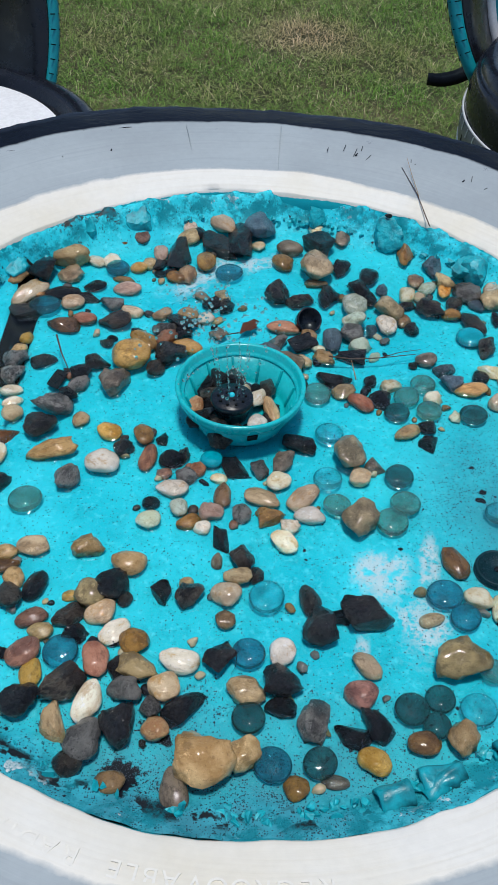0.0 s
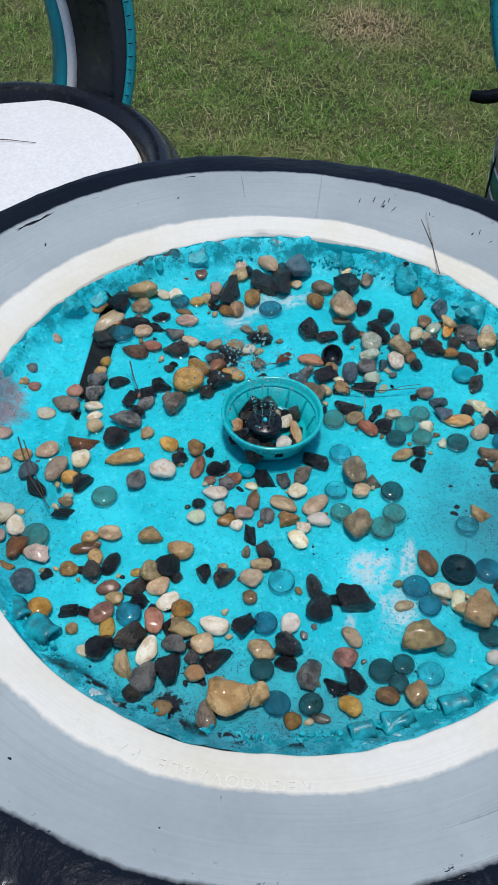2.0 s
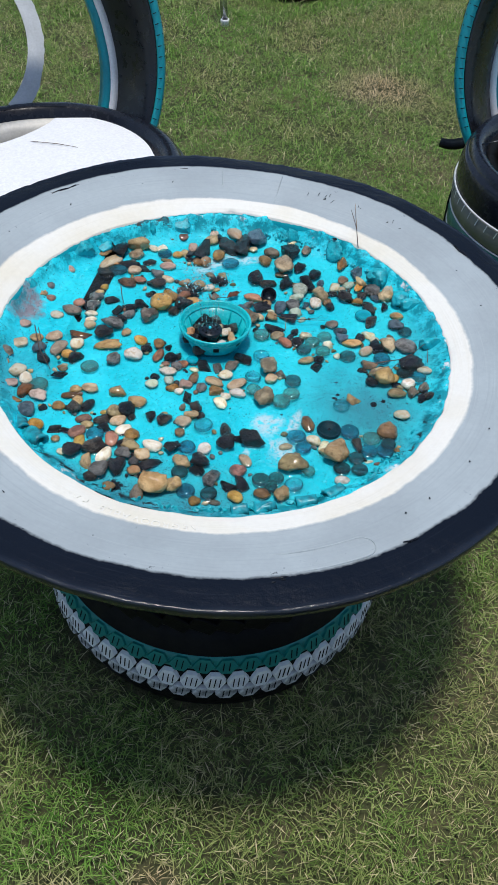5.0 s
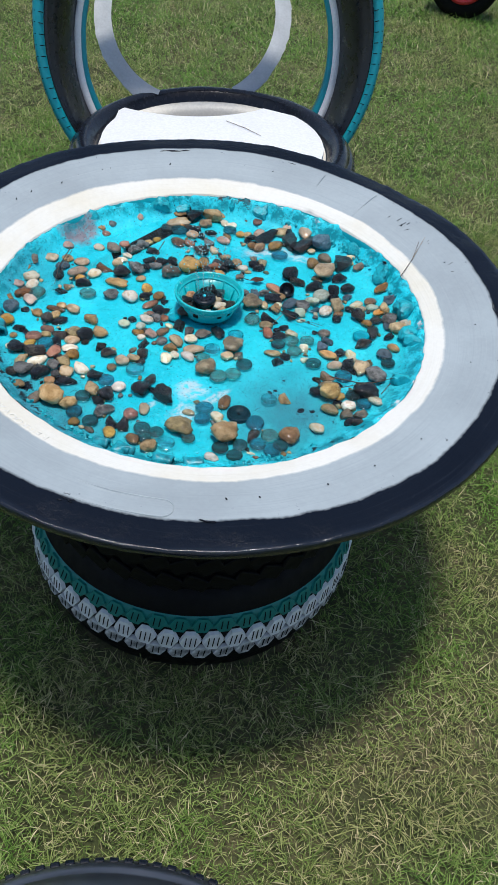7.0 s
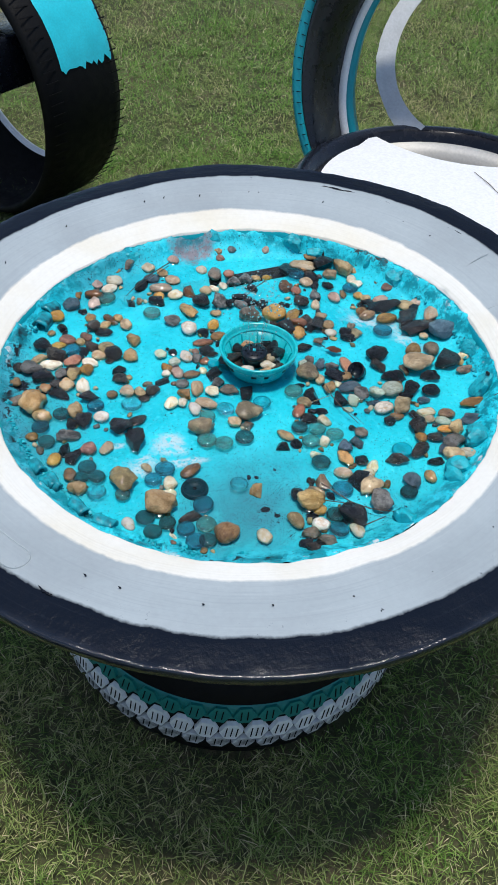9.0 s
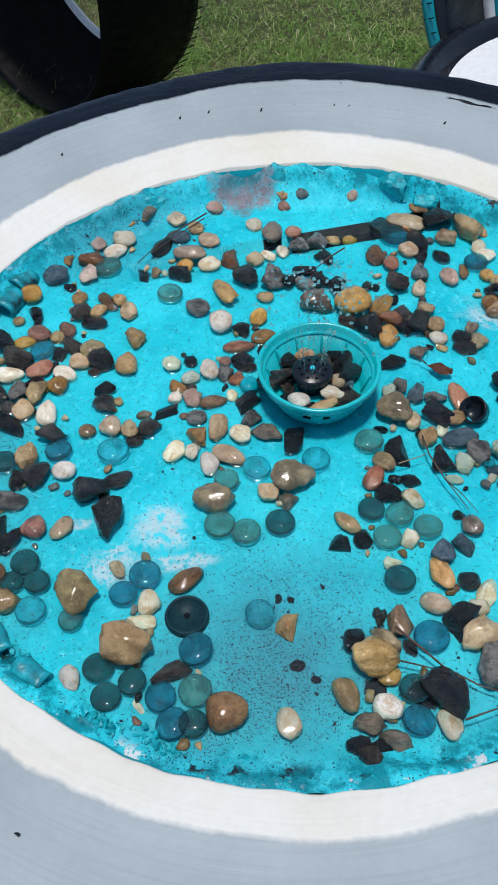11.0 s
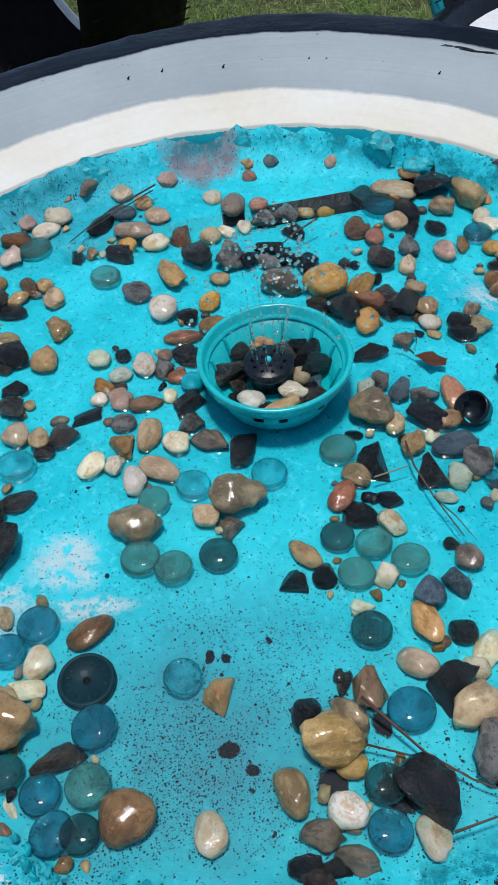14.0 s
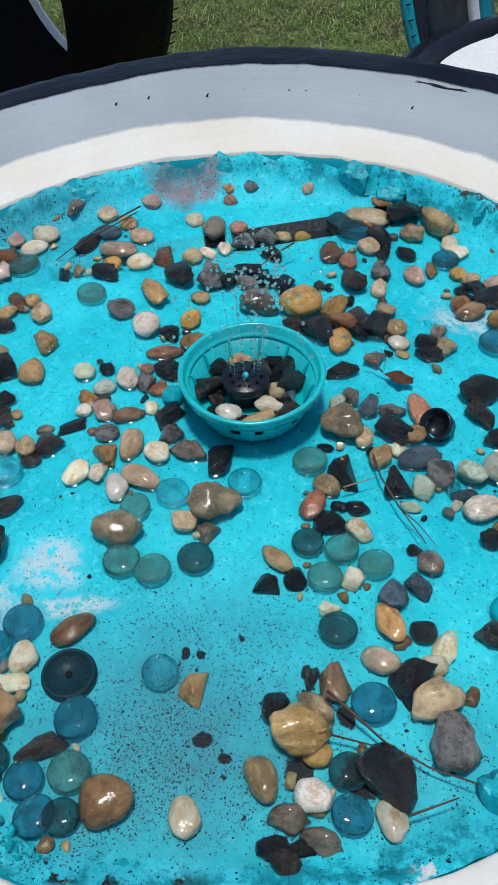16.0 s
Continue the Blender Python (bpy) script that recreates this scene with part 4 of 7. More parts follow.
def stone(tone, shape, x, y, length, width, height, turn, up=0.0, where="lying on the turquoise basin floor"):
    """One stone; sizes in millimetres, turn in degrees."""
    var = random.randrange(12)
    key = (tone, shape, var)
    if key not in STONE_ME:
        bm = stone_mesh(shape, len(shape) * 131 + var * 17)
        for f in bm.faces:
            f.smooth = True
        if shape != "smooth":
            for e in bm.edges:
                if len(e.link_faces) == 2 and e.calc_face_angle(0) > 0.55:
                    e.smooth = False
        me = bpy.data.meshes.new("pebble")
        bm.to_mesh(me)
        bm.free()
        me.materials.append(STONE_MATS[tone])
        STONE_ME[key] = me
    r = math.hypot(x + 0.004, y - 0.006)
    if r > 0.286:
        x, y = -0.004 + (x + 0.004) * 0.286 / r, 0.006 + (y - 0.006) * 0.286 / r
    full = 1.0 if shape == "smooth" else 1.08
    L, W, H = full * length / 1000, full * width / 1000, full * height / 1000
    # stones that crowd together ride up on their neighbours
    z = floor_z(x, y) - 0.0012
    if JOINT[0] < x < JOINT[1] and JOINT[2] < y < JOINT[3]:
        z -= 0.002
    r = math.hypot(x + 0.004, y - 0.006)
    if r > 0.274:
        z += ((r - 0.274) / 0.033) ** 2 * 0.02
    for px, py, pw, ph in PLACED:
        d = math.hypot(px - x, py - y)
        if d < 0.36 * (pw + W):
            z = max(z, floor_z(x, y) + ph * 0.45 * (1 - d / (0.36 * (pw + W))))
    PLACED.append((x, y, W, H))
    WET.append((x, y, z + up, 0.49 * L, 0.49 * W, H, turn))
    ob = new("pebble", STONE_ME[key])
    ob.matrix_basis = Matrix.Translation((x, y, z + up)) @ Matrix.Rotation(radians(turn), 4, "Z") @ pose(0, 0, 0, random.uniform(-5, 5), random.uniform(-5, 5), 0) @ Matrix.Diagonal((L, W, H, 1))
    return tagged(ob, ADJ[shape] + " " + TONE[tone] + (" river pebble " if shape == "smooth" else " stone ") + where, "pebble" if shape == "smooth" else "stone", "stones in the basin")


def gem_material(name, col, dens):
    m, nd, lk, p = tree(name + "_glass")
    v = coords(nd)
    inf = nd.new("ShaderNodeObjectInfo")
    sh = nd.new("ShaderNodeVectorMath")
    sh.operation = "ADD"
    lk.new(v, sh.inputs[0])
    lk.new(inf.outputs["Random"], sh.inputs[1])
    c = mix(nd, lk, ramp(nd, lk, noise_node(nd, lk, sh.outputs[0], 2.6, 4, 0.55), [(0.42, (0, 0, 0)), (0.62, (1, 1, 1))]), col, tuple(x * 0.72 for x in col))
    # a few scratches and smears of lime
    c = mix(nd, lk, ramp(nd, lk, noise_node(nd, lk, sh.outputs[0], 9, 5, 0.7), [(0.60, (0, 0, 0)), (0.70, (0.35,) * 3)]), c, tuple(min(1.0, x * 1.2 + 0.08) for x in col))
    lk.new(c, p.inputs["Base Color"])
    p.inputs["Roughness"].default_value = 0.03
    p.inputs["IOR"].default_value = 1.45
    p.inputs["Transmission Weight"].default_value = dens
    bumped(nd, lk, p, noise_node(nd, lk, sh.outputs[0], 1.6, 2, 0.5), 0.25, 0.002)
    # part of the light goes straight through the thin bead
    tr = nd.new("ShaderNodeBsdfTransparent")
    lk.new(c, tr.inputs["Color"])
    mx = nd.new("ShaderNodeMixShader")
    mx.inputs[0].default_value = 0.37 * dens
    lk.new(p.outputs[0], mx.inputs[1])
    lk.new(tr.outputs[0], mx.inputs[2])
    lk.new(mx.outputs[0], nd["Material Output"].inputs["Surface"])
    return m


GEMS = {k: gem_material(k, *v) for k, v in dict(blue=((0.25, 0.68, 0.76), 0.96), seagreen=((0.48, 0.76, 0.71), 0.91), deep=((0.26, 0.51, 0.51), 0.95), clear=((0.72, 0.96, 0.98), 1.0), aqua=((0.0, 0.36, 0.45), 0.1)).items()}
GEM_NAME = dict(blue="blue", seagreen="sea-green", deep="deep teal", clear="clear aqua", aqua="turquoise")
GEM_ME = {}


def gem(tone, x, y, size, height):
    """A flat glass bead; sizes in millimetres."""
    if tone not in GEM_ME:
        bm = revolve([(0.0, 0.06), (0.30, 0.03), (0.42, 0.10), (0.485, 0.28), (0.5, 0.45), (0.475, 0.64), (0.40, 0.82), (0.28, 0.93), (0.14, 0.985), (0.0, 1.0)], 36)
        bmesh.ops.remove_doubles(bm, verts=bm.verts, dist=1e-5)
        for f in bm.faces:
            f.smooth = True
        me = bpy.data.meshes.new("glass_gem")
        bm.to_mesh(me)
        bm.free()
        me.materials.append(GEMS[tone])
        GEM_ME[tone] = me
    r = math.hypot(x + 0.004, y - 0.006)
    if r > 0.28:
        x, y = -0.004 + (x + 0.004) * 0.28 / r, 0.006 + (y - 0.006) * 0.28 / r
    z = floor_z(x, y) + 0.0008
    for px, py, pw, ph in PLACED:
        d = math.hypot(px - x, py - y)
        if d < 0.3 * (pw + size / 1000):
            z = max(z, floor_z(x, y) + ph * 0.5)
    s, h = min(size, 34) / 1000, max(min(height, 10), 7) / 1000
    PLACED.append((x, y, s, h))
    WET.append((x, y, z, 0.49 * s, 0.49 * s, h, 0.0))
    ob = new("glass_gem", GEM_ME[tone])
    ob.matrix_basis = Matrix.Translation((x, y, z)) @ pose(0, 0, 0, random.uniform(-4, 4), random.uniform(-4, 4) + 1.7, random.uniform(0, 360)) @ Matrix.Diagonal((s, s * random.uniform(0.92, 1.0), h, 1))
    return tagged(ob, "flat " + GEM_NAME[tone] + " glass gem in the shallow water", "glass gem", "glass gems in the basin")


stone("tan", "smooth", -0.2837, -0.0880, 24, 15, 9, 159)
stone("taupe", "rough", -0.2788, -0.0700, 29, 21, 14, 3)
stone("cream", "smooth", -0.2821, -0.0365, 18, 14, 8, 72)
stone("beige", "smooth", -0.2680, -0.0431, 24, 18, 11, 13)
stone("tan", "smooth", -0.2500, -0.0274, 19, 16, 10, 10)
stone("pink", "smooth", -0.2782, -0.0033, 24, 18, 11, 179)
stone("cream", "smooth", -0.2406, 0.0282, 20, 16, 9, 178)
stone("taupe", "smooth", -0.2240, 0.0422, 31, 20, 12, 161)
stone("red", "smooth", -0.2179, 0.0617, 17, 16, 9, 30)
stone("cream", "smooth", -0.2498, -0.0980, 24, 22, 13, 42)
stone("pink", "smooth", -0.2518, -0.1227, 22, 15, 9, 8)
stone("cream", "smooth", -0.2362, -0.1085, 25, 17, 10, 118)
stone("darkbrown", "rough", -0.2281, -0.1317, 24, 17, 11, 86)
stone("pink", "rough", -0.2099, -0.1381, 23, 17, 11, 8)
gem("seagreen", -0.2150, -0.1185, 27, 8)
stone("slate", "smooth", -0.2400, -0.0464, 23, 18, 11, 72)
stone("black", "rough", -0.2286, -0.0650, 28, 15, 10, 138)
stone("beige", "smooth", -0.2153, -0.0403, 32, 18, 11, 76)
stone("beige", "smooth", -0.2275, -0.0193, 24, 19, 11, 37)
stone("cream", "smooth", -0.1937, -0.0258, 21, 19, 11, 107)
stone("ochre", "smooth", -0.1990, -0.0478, 19, 16, 9, 5)
stone("black", "rough", -0.1872, -0.0557, 21, 16, 11, 77)
stone("darkbrown", "angular", -0.1979, -0.0060, 31, 16, 8, 173)
stone("beige", "smooth", -0.1890, 0.0162, 17, 16, 10, 33)
stone("cream", "smooth", -0.1922, 0.0303, 17, 12, 7, 41)
stone("cream", "smooth", -0.1957, 0.0448, 21, 13, 8, 170)
stone("black", "angular", -0.1988, -0.0875, 22, 10, 5, 1)
stone("ochre", "rough", -0.1972, -0.0757, 14, 10, 7, 1)
stone("cream", "smooth", -0.1977, -0.0684, 10, 6, 4, 1)
gem("seagreen", -0.1633, -0.0692, 24, 8)
stone("grey", "rough", -0.1371, -0.0484, 21, 17, 12, 74)
stone("ochre", "rough", -0.1521, -0.0223, 36, 16, 11, 24)
stone("dark", "rough", -0.1635, 0.0016, 24, 21, 14, 5)
stone("grey", "rough", -0.1604, 0.0250, 31, 21, 14, 171)
stone("black", "rough", -0.1548, 0.0388, 15, 10, 7, 169)
stone("ochre", "smooth", -0.1365, 0.0126, 16, 13, 8, 66)
stone("ochre", "smooth", -0.1138, 0.0007, 21, 16, 9, 152)
stone("white", "smooth", -0.1142, -0.0329, 26, 21, 13, 163)
stone("black", "rough", -0.1005, -0.0171, 15, 14, 10, 19)
stone("brown", "smooth", -0.0871, -0.0024, 23, 15, 9, 102)
stone("redbrown", "smooth", -0.0819, -0.0252, 28, 13, 8, 85)
stone("black", "rough", -0.0724, -0.0048, 12, 9, 6, 70)
stone("darkbrown", "smooth", -0.1691, -0.1261, 27, 12, 7, 16)
stone("tan", "smooth", -0.1581, -0.1349, 18, 14, 8, 112)
stone("tan", "smooth", -0.1673, -0.1143, 16, 13, 8, 10)
stone("tan", "smooth", -0.1504, -0.1096, 22, 16, 9, 6)
stone("black", "smooth", -0.1431, -0.1408, 24, 14, 8, 68)
stone("tan", "rough", -0.1145, -0.1097, 19, 16, 11, 34)
stone("ochre", "smooth", -0.1189, -0.1465, 14, 9, 5, 9)
stone("dark", "smooth", -0.1655, -0.1483, 20, 9, 5, 7)
stone("tan", "smooth", -0.2891, 0.0964, 28, 18, 11, 168)
stone("pink", "smooth", -0.2705, 0.1404, 28, 18, 11, 159)
stone("grey", "smooth", -0.2774, 0.0873, 33, 19, 11, 167)
stone("tan", "rough", -0.2832, 0.0700, 33, 15, 10, 167)
stone("redbrown", "smooth", -0.2626, 0.0647, 16, 13, 8, 179)
stone("dark", "smooth", -0.2611, 0.1188, 10, 9, 5, 28)
stone("beige", "rough", -0.2036, 0.1701, 38, 19, 13, 58)
stone("brown", "rough", -0.2188, 0.1910, 23, 17, 12, 20)
stone("orange", "rough", -0.1941, 0.1748, 21, 9, 6, 87)
stone("beige", "smooth", -0.2057, 0.2061, 21, 12, 7, 54)
stone("black", "angular", -0.1973, 0.2024, 29, 26, 14, 63)
stone("tan", "rough", -0.1741, 0.2232, 32, 27, 19, 161)
stone("ochre", "smooth", -0.1682, 0.2386, 18, 16, 9, 164)
gem("blue", -0.1876, 0.1531, 28, 8)
stone("black", "smooth", -0.1747, 0.1723, 33, 17, 10, 11)
stone("tan", "rough", -0.1729, 0.1991, 22, 19, 13, 161)
stone("beige", "smooth", -0.1637, 0.1587, 21, 17, 10, 13)
stone("black", "angular", -0.1530, 0.1668, 23, 12, 6, 156)
stone("black", "smooth", -0.1472, 0.1847, 21, 14, 8, 17)
stone("cream", "smooth", -0.1514, 0.2242, 20, 14, 8, 153)
gem("blue", -0.1304, 0.2121, 23, 8)
stone("ochre", "smooth", -0.1113, 0.2156, 16, 14, 9, 23)
stone("darkbrown", "angular", -0.1684, 0.1277, 29, 17, 9, 161)
stone("red", "smooth", -0.1509, 0.1370, 23, 15, 9, 160)
stone("dark", "rough", -0.1240, 0.1318, 28, 18, 12, 174)
stone("grey", "rough", -0.1298, 0.1568, 21, 16, 11, 174)
stone("pink", "smooth", -0.1182, 0.1818, 26, 17, 10, 1)
stone("brown", "smooth", -0.1231, 0.1974, 23, 10, 6, 163)
stone("beige", "smooth", -0.1114, 0.1494, 21, 13, 8, 156)
stone("black", "smooth", -0.0915, 0.2085, 12, 10, 6, 158)
stone("brown", "smooth", -0.0766, 0.2022, 21, 15, 9, 150)
stone("grey", "rough", -0.1958, 0.0623, 20, 19, 13, 32)
stone("grey", "rough", -0.1978, 0.0803, 20, 19, 13, 29)
stone("ochre", "smooth", -0.1991, 0.0955, 15, 13, 8, 44)
stone("ochre", "smooth", -0.1966, 0.1115, 15, 12, 7, 87)
stone("black", "angular", -0.2042, 0.1440, 27, 18, 9, 162)
stone("black", "angular", -0.1759, 0.0808, 21, 15, 8, 21)
stone("black", "angular", -0.1605, 0.0556, 22, 13, 7, 88)
stone("grey", "rough", -0.1437, 0.0519, 20, 13, 9, 67)
stone("black", "rough", -0.1488, 0.0383, 15, 13, 9, 176)
stone("black", "angular", -0.1318, 0.0787, 21, 17, 9, 169)
stone("black", "rough", -0.1429, 0.0665, 19, 17, 11, 56)
stone("taupe", "rough", -0.1151, 0.0529, 26, 23, 16, 93)
stone("ochre", "smooth", -0.1036, 0.0843, 33, 31, 19, 20)
stone("brown", "smooth", -0.0976, 0.1091, 31, 18, 11, 136)
stone("dark", "smooth", -0.1279, 0.1059, 12, 10, 6, 170)
stone("black", "smooth", -0.1240, 0.1126, 10, 8, 5, 164)
stone("black", "smooth", -0.1038, 0.1233, 14, 8, 5, 158)
stone("grey", "rough", -0.0808, 0.1229, 21, 18, 12, 162)
stone("redbrown", "rough", -0.0768, 0.1107, 21, 16, 11, 34)
stone("tan", "rough", -0.0840, 0.1453, 17, 14, 9, 179)
stone("black", "angular", -0.0662, 0.1315, 25, 20, 11, 162)
stone("tan", "smooth", -0.0618, 0.1457, 19, 18, 11, 9)
stone("ochre", "smooth", -0.0600, 0.1014, 27, 17, 10, 153)
stone("black", "rough", -0.0647, 0.1182, 15, 14, 10, 4)
stone("black", "rough", -0.0730, 0.0887, 25, 23, 16, 7)
stone("dark", "rough", -0.0845, 0.0736, 18, 14, 10, 60)
stone("cream", "smooth", -0.0463, 0.1415, 17, 15, 9, 48)
stone("ochre", "smooth", -0.0360, 0.1406, 12, 8, 5, 36)
stone("taupe", "angular", -0.0353, 0.1196, 18, 15, 8, 160)
stone("black", "rough", -0.0420, 0.1606, 17, 15, 10, 169)
stone("taupe", "rough", -0.0501, 0.1740, 19, 11, 7, 150)
stone("olive", "rough", -0.0335, 0.1718, 19, 16, 11, 74)
stone("black", "rough", -0.0297, 0.1589, 20, 13, 9, 52)
stone("black", "rough", -0.0950, -0.1395, 22, 21, 14, 68)
stone("dark", "smooth", -0.0850, -0.1488, 12, 10, 6, 85)
stone("tan", "smooth", -0.0860, -0.1219, 24, 19, 11, 169)
stone("green", "smooth", -0.0759, -0.0850, 18, 16, 10, 11)
stone("black", "smooth", -0.0762, -0.0685, 13, 11, 6, 3)
stone("white", "smooth", -0.0621, -0.0559, 24, 16, 10, 178)
stone("redbrown", "smooth", -0.0690, -0.0406, 12, 11, 6, 6)
stone("grey", "rough", -0.0527, -0.0428, 15, 14, 9, 6)
stone("black", "angular", -0.0650, -0.0251, 19, 18, 9, 110)
stone("dark", "rough", -0.0555, -0.0220, 15, 9, 6, 75)
stone("green", "smooth", -0.0563, -0.0727, 16, 13, 8, 115)
stone("redbrown", "smooth", -0.0444, -0.0356, 14, 12, 7, 99)
gem("aqua", -0.0350, -0.0274, 17, 8)
stone("brown", "smooth", -0.0491, -0.0851, 18, 12, 7, 31)
stone("white", "smooth", -0.0387, -0.0897, 13, 12, 7, 31)
stone("pink", "rough", -0.0333, -0.0748, 17, 15, 10, 8)
stone("brown", "smooth", -0.0263, -0.0601, 23, 13, 8, 89)
stone("cream", "smooth", -0.0295, -0.0436, 13, 10, 6, 178)
stone("black", "angular", -0.0189, -0.0342, 25, 16, 8, 127)
stone("black", "angular", -0.0635, -0.1434, 17, 13, 7, 87)
stone("dark", "rough", -0.0440, -0.1464, 18, 17, 11, 83)
stone("ochre", "smooth", -0.0473, -0.1345, 10, 8, 5, 13)
stone("black", "angular", -0.0264, -0.0994, 23, 11, 5, 102)
stone("taupe", "smooth", -0.0286, -0.1165, 13, 8, 5, 88)
stone("grey", "smooth", -0.0127, -0.0764, 17, 14, 8, 79)
stone("tan", "smooth", 0.0017, -0.0625, 27, 16, 9, 159)
stone("brown", "angular", 0.0084, -0.0790, 18, 15, 8, 6)
stone("cream", "smooth", 0.0139, -0.0473, 18, 17, 10, 59)
stone("grey", "rough", -0.0001, -0.0343, 16, 15, 10, 70)
stone("taupe", "rough", 0.0170, -0.0261, 25, 15, 10, 47)
stone("cream", "smooth", 0.0171, -0.1000, 22, 16, 9, 139)
stone("cream", "rough", 0.0195, -0.0861, 14, 12, 8, 129)
stone("beige", "smooth", 0.0311, -0.0602, 30, 17, 10, 47)
stone("white", "smooth", 0.0347, -0.0760, 23, 15, 9, 180)
gem("clear", 0.0489, -0.0431, 22, 8)
gem("seagreen", 0.0542, -0.0676, 20, 8)
stone("olive", "rough", 0.0702, -0.0804, 28, 24, 16, 103)
stone("olive", "rough", 0.0660, -0.0198, 32, 24, 17, 73)
stone("beige", "smooth", 0.0731, -0.0404, 17, 16, 10, 58)
stone("taupe", "angular", 0.0826, -0.0286, 14, 13, 7, 123)
stone("black", "angular", 0.0296, -0.0082, 27, 17, 9, 138)
stone("beige", "smooth", -0.0211, -0.1452, 21, 18, 11, 15)
stone("tan", "rough", -0.0143, -0.1298, 18, 14, 9, 163)
stone("dark", "rough", -0.0117, -0.1155, 20, 17, 11, 85)
stone("dark", "smooth", -0.0027, -0.1281, 14, 12, 7, 86)
gem("clear", 0.0043, -0.1460, 25, 8)
stone("dark", "smooth", 0.0324, -0.1469, 25, 14, 8, 103)
stone("black", "angular", 0.0572, -0.1563, 28, 12, 6, 12)
stone("black", "angular", -0.0302, 0.0931, 23, 14, 7, 87)
stone("olive", "rough", 0.0242, 0.0766, 26, 25, 17, 12)
stone("grey", "rough", -0.0026, 0.0916, 13, 13, 9, 28)
stone("green", "rough", -0.0002, 0.0805, 16, 11, 7, 158)
stone("slate", "rough", 0.0082, 0.1015, 21, 13, 9, 144)
stone("grey", "angular", 0.0166, 0.1141, 16, 14, 8, 43)
stone("black", "angular", 0.0357, 0.1086, 24, 20, 10, 50)
stone("red", "smooth", 0.0205, 0.1326, 30, 16, 10, 176)
stone("brown", "smooth", 0.0420, 0.1195, 20, 14, 9, 105)
stone("beige", "smooth", 0.0346, 0.0884, 19, 13, 8, 155)
stone("tan", "rough", 0.0538, 0.0930, 20, 14, 9, 153)
stone("cream", "smooth", 0.0496, 0.1064, 14, 10, 6, 152)
stone("slate", "smooth", 0.0620, 0.1165, 29, 17, 10, 91)
stone("black", "angular", 0.0758, 0.0958, 24, 17, 9, 169)
stone("green", "rough", 0.0851, 0.1096, 19, 16, 11, 10)
stone("grey", "rough", 0.0784, 0.1249, 20, 19, 13, 35)
stone("green", "smooth", 0.0960, 0.0979, 14, 9, 5, 53)
gem("clear", 0.0912, 0.1275, 9, 8)
stone("cream", "smooth", 0.1008, 0.1264, 12, 7, 4, 143)
gem("seagreen", 0.0458, 0.0477, 23, 8)
stone("black", "angular", 0.0599, 0.0638, 28, 17, 9, 173)
stone("black", "smooth", 0.0350, 0.0612, 12, 7, 4, 62)
stone("olive", "smooth", 0.0676, 0.0531, 21, 16, 9, 28)
stone("red", "smooth", 0.0799, 0.0399, 24, 15, 9, 146)
stone("black", "angular", 0.0963, 0.0459, 21, 18, 9, 58)
stone("black", "rough", 0.0891, 0.0653, 15, 10, 7, 82)
stone("cream", "rough", 0.1053, 0.0619, 18, 13, 9, 30)
gem("deep", 0.1071, 0.0285, 20, 8)
gem("seagreen", 0.1168, 0.0467, 21, 8)
gem("seagreen", 0.1319, 0.0623, 22, 8)
gem("seagreen", 0.1328, 0.0314, 21, 8)
stone("ochre", "smooth", 0.1129, 0.0078, 24, 13, 8, 32)
gem("clear", 0.0526, 0.0027, 22, 8)
stone("black", "angular", 0.1274, -0.0017, 15, 13, 7, 66)
stone("black", "angular", 0.1278, 0.0148, 16, 13, 7, 161)
stone("cream", "rough", 0.1380, 0.0465, 15, 15, 10, 3)
stone("taupe", "smooth", 0.1391, 0.0932, 19, 16, 10, 9)
stone("dark", "rough", 0.1276, 0.0879, 9, 8, 5, 51)
stone("slate", "rough", 0.1518, 0.0811, 18, 15, 10, 169)
stone("slate", "rough", 0.1551, 0.0649, 18, 17, 12, 168)
gem("blue", 0.1193, -0.1409, 24, 8)
stone("tan", "smooth", 0.1087, -0.1583, 17, 10, 6, 16)
gem("blue", 0.1300, -0.1576, 20, 8)
stone("cream", "smooth", 0.1410, -0.1419, 21, 16, 10, 165)
stone("cream", "smooth", 0.1541, -0.1498, 21, 12, 7, 74)
stone("tan", "rough", 0.1597, -0.1589, 21, 16, 11, 178)
stone("darkbrown", "smooth", 0.1296, -0.1138, 28, 16, 9, 114)
gem("blue", 0.1826, -0.1180, 24, 8)
stone("dark", "rough", 0.1946, -0.1375, 26, 12, 8, 110)
gem("seagreen", 0.2100, -0.1244, 22, 8)
gem("blue", 0.2085, -0.1466, 21, 8)
gem("blue", 0.2276, -0.1424, 22, 8)
gem("deep", 0.2307, -0.1300, 19, 8)
gem("deep", 0.1943, -0.1621, 19, 8)
stone("brown", "smooth", 0.2276, -0.1078, 27, 26, 15, 93)
stone("brown", "smooth", 0.2415, -0.1385, 9, 8, 5, 109)
stone("orange", "angular", 0.1799, -0.0561, 19, 13, 7, 150)
gem("clear", 0.1681, -0.0716, 21, 8)
stone("cream", "smooth", 0.2453, -0.0734, 21, 16, 9, 9)
stone("cream", "smooth", 0.2102, -0.1610, 12, 5, 3, 25)
stone("cream", "rough", 0.1526, 0.0285, 13, 9, 6, 75)
gem("deep", 0.1671, 0.0282, 22, 8)
stone("ochre", "smooth", 0.1698, 0.0572, 29, 16, 10, 3)
stone("black", "smooth", 0.1799, 0.0735, 16, 15, 9, 43)
stone("cream", "angular", 0.1904, 0.0832, 23, 13, 7, 139)
stone("beige", "smooth", 0.1907, 0.0451, 22, 16, 10, 61)
stone("cream", "smooth", 0.2000, 0.0721, 15, 13, 8, 43)
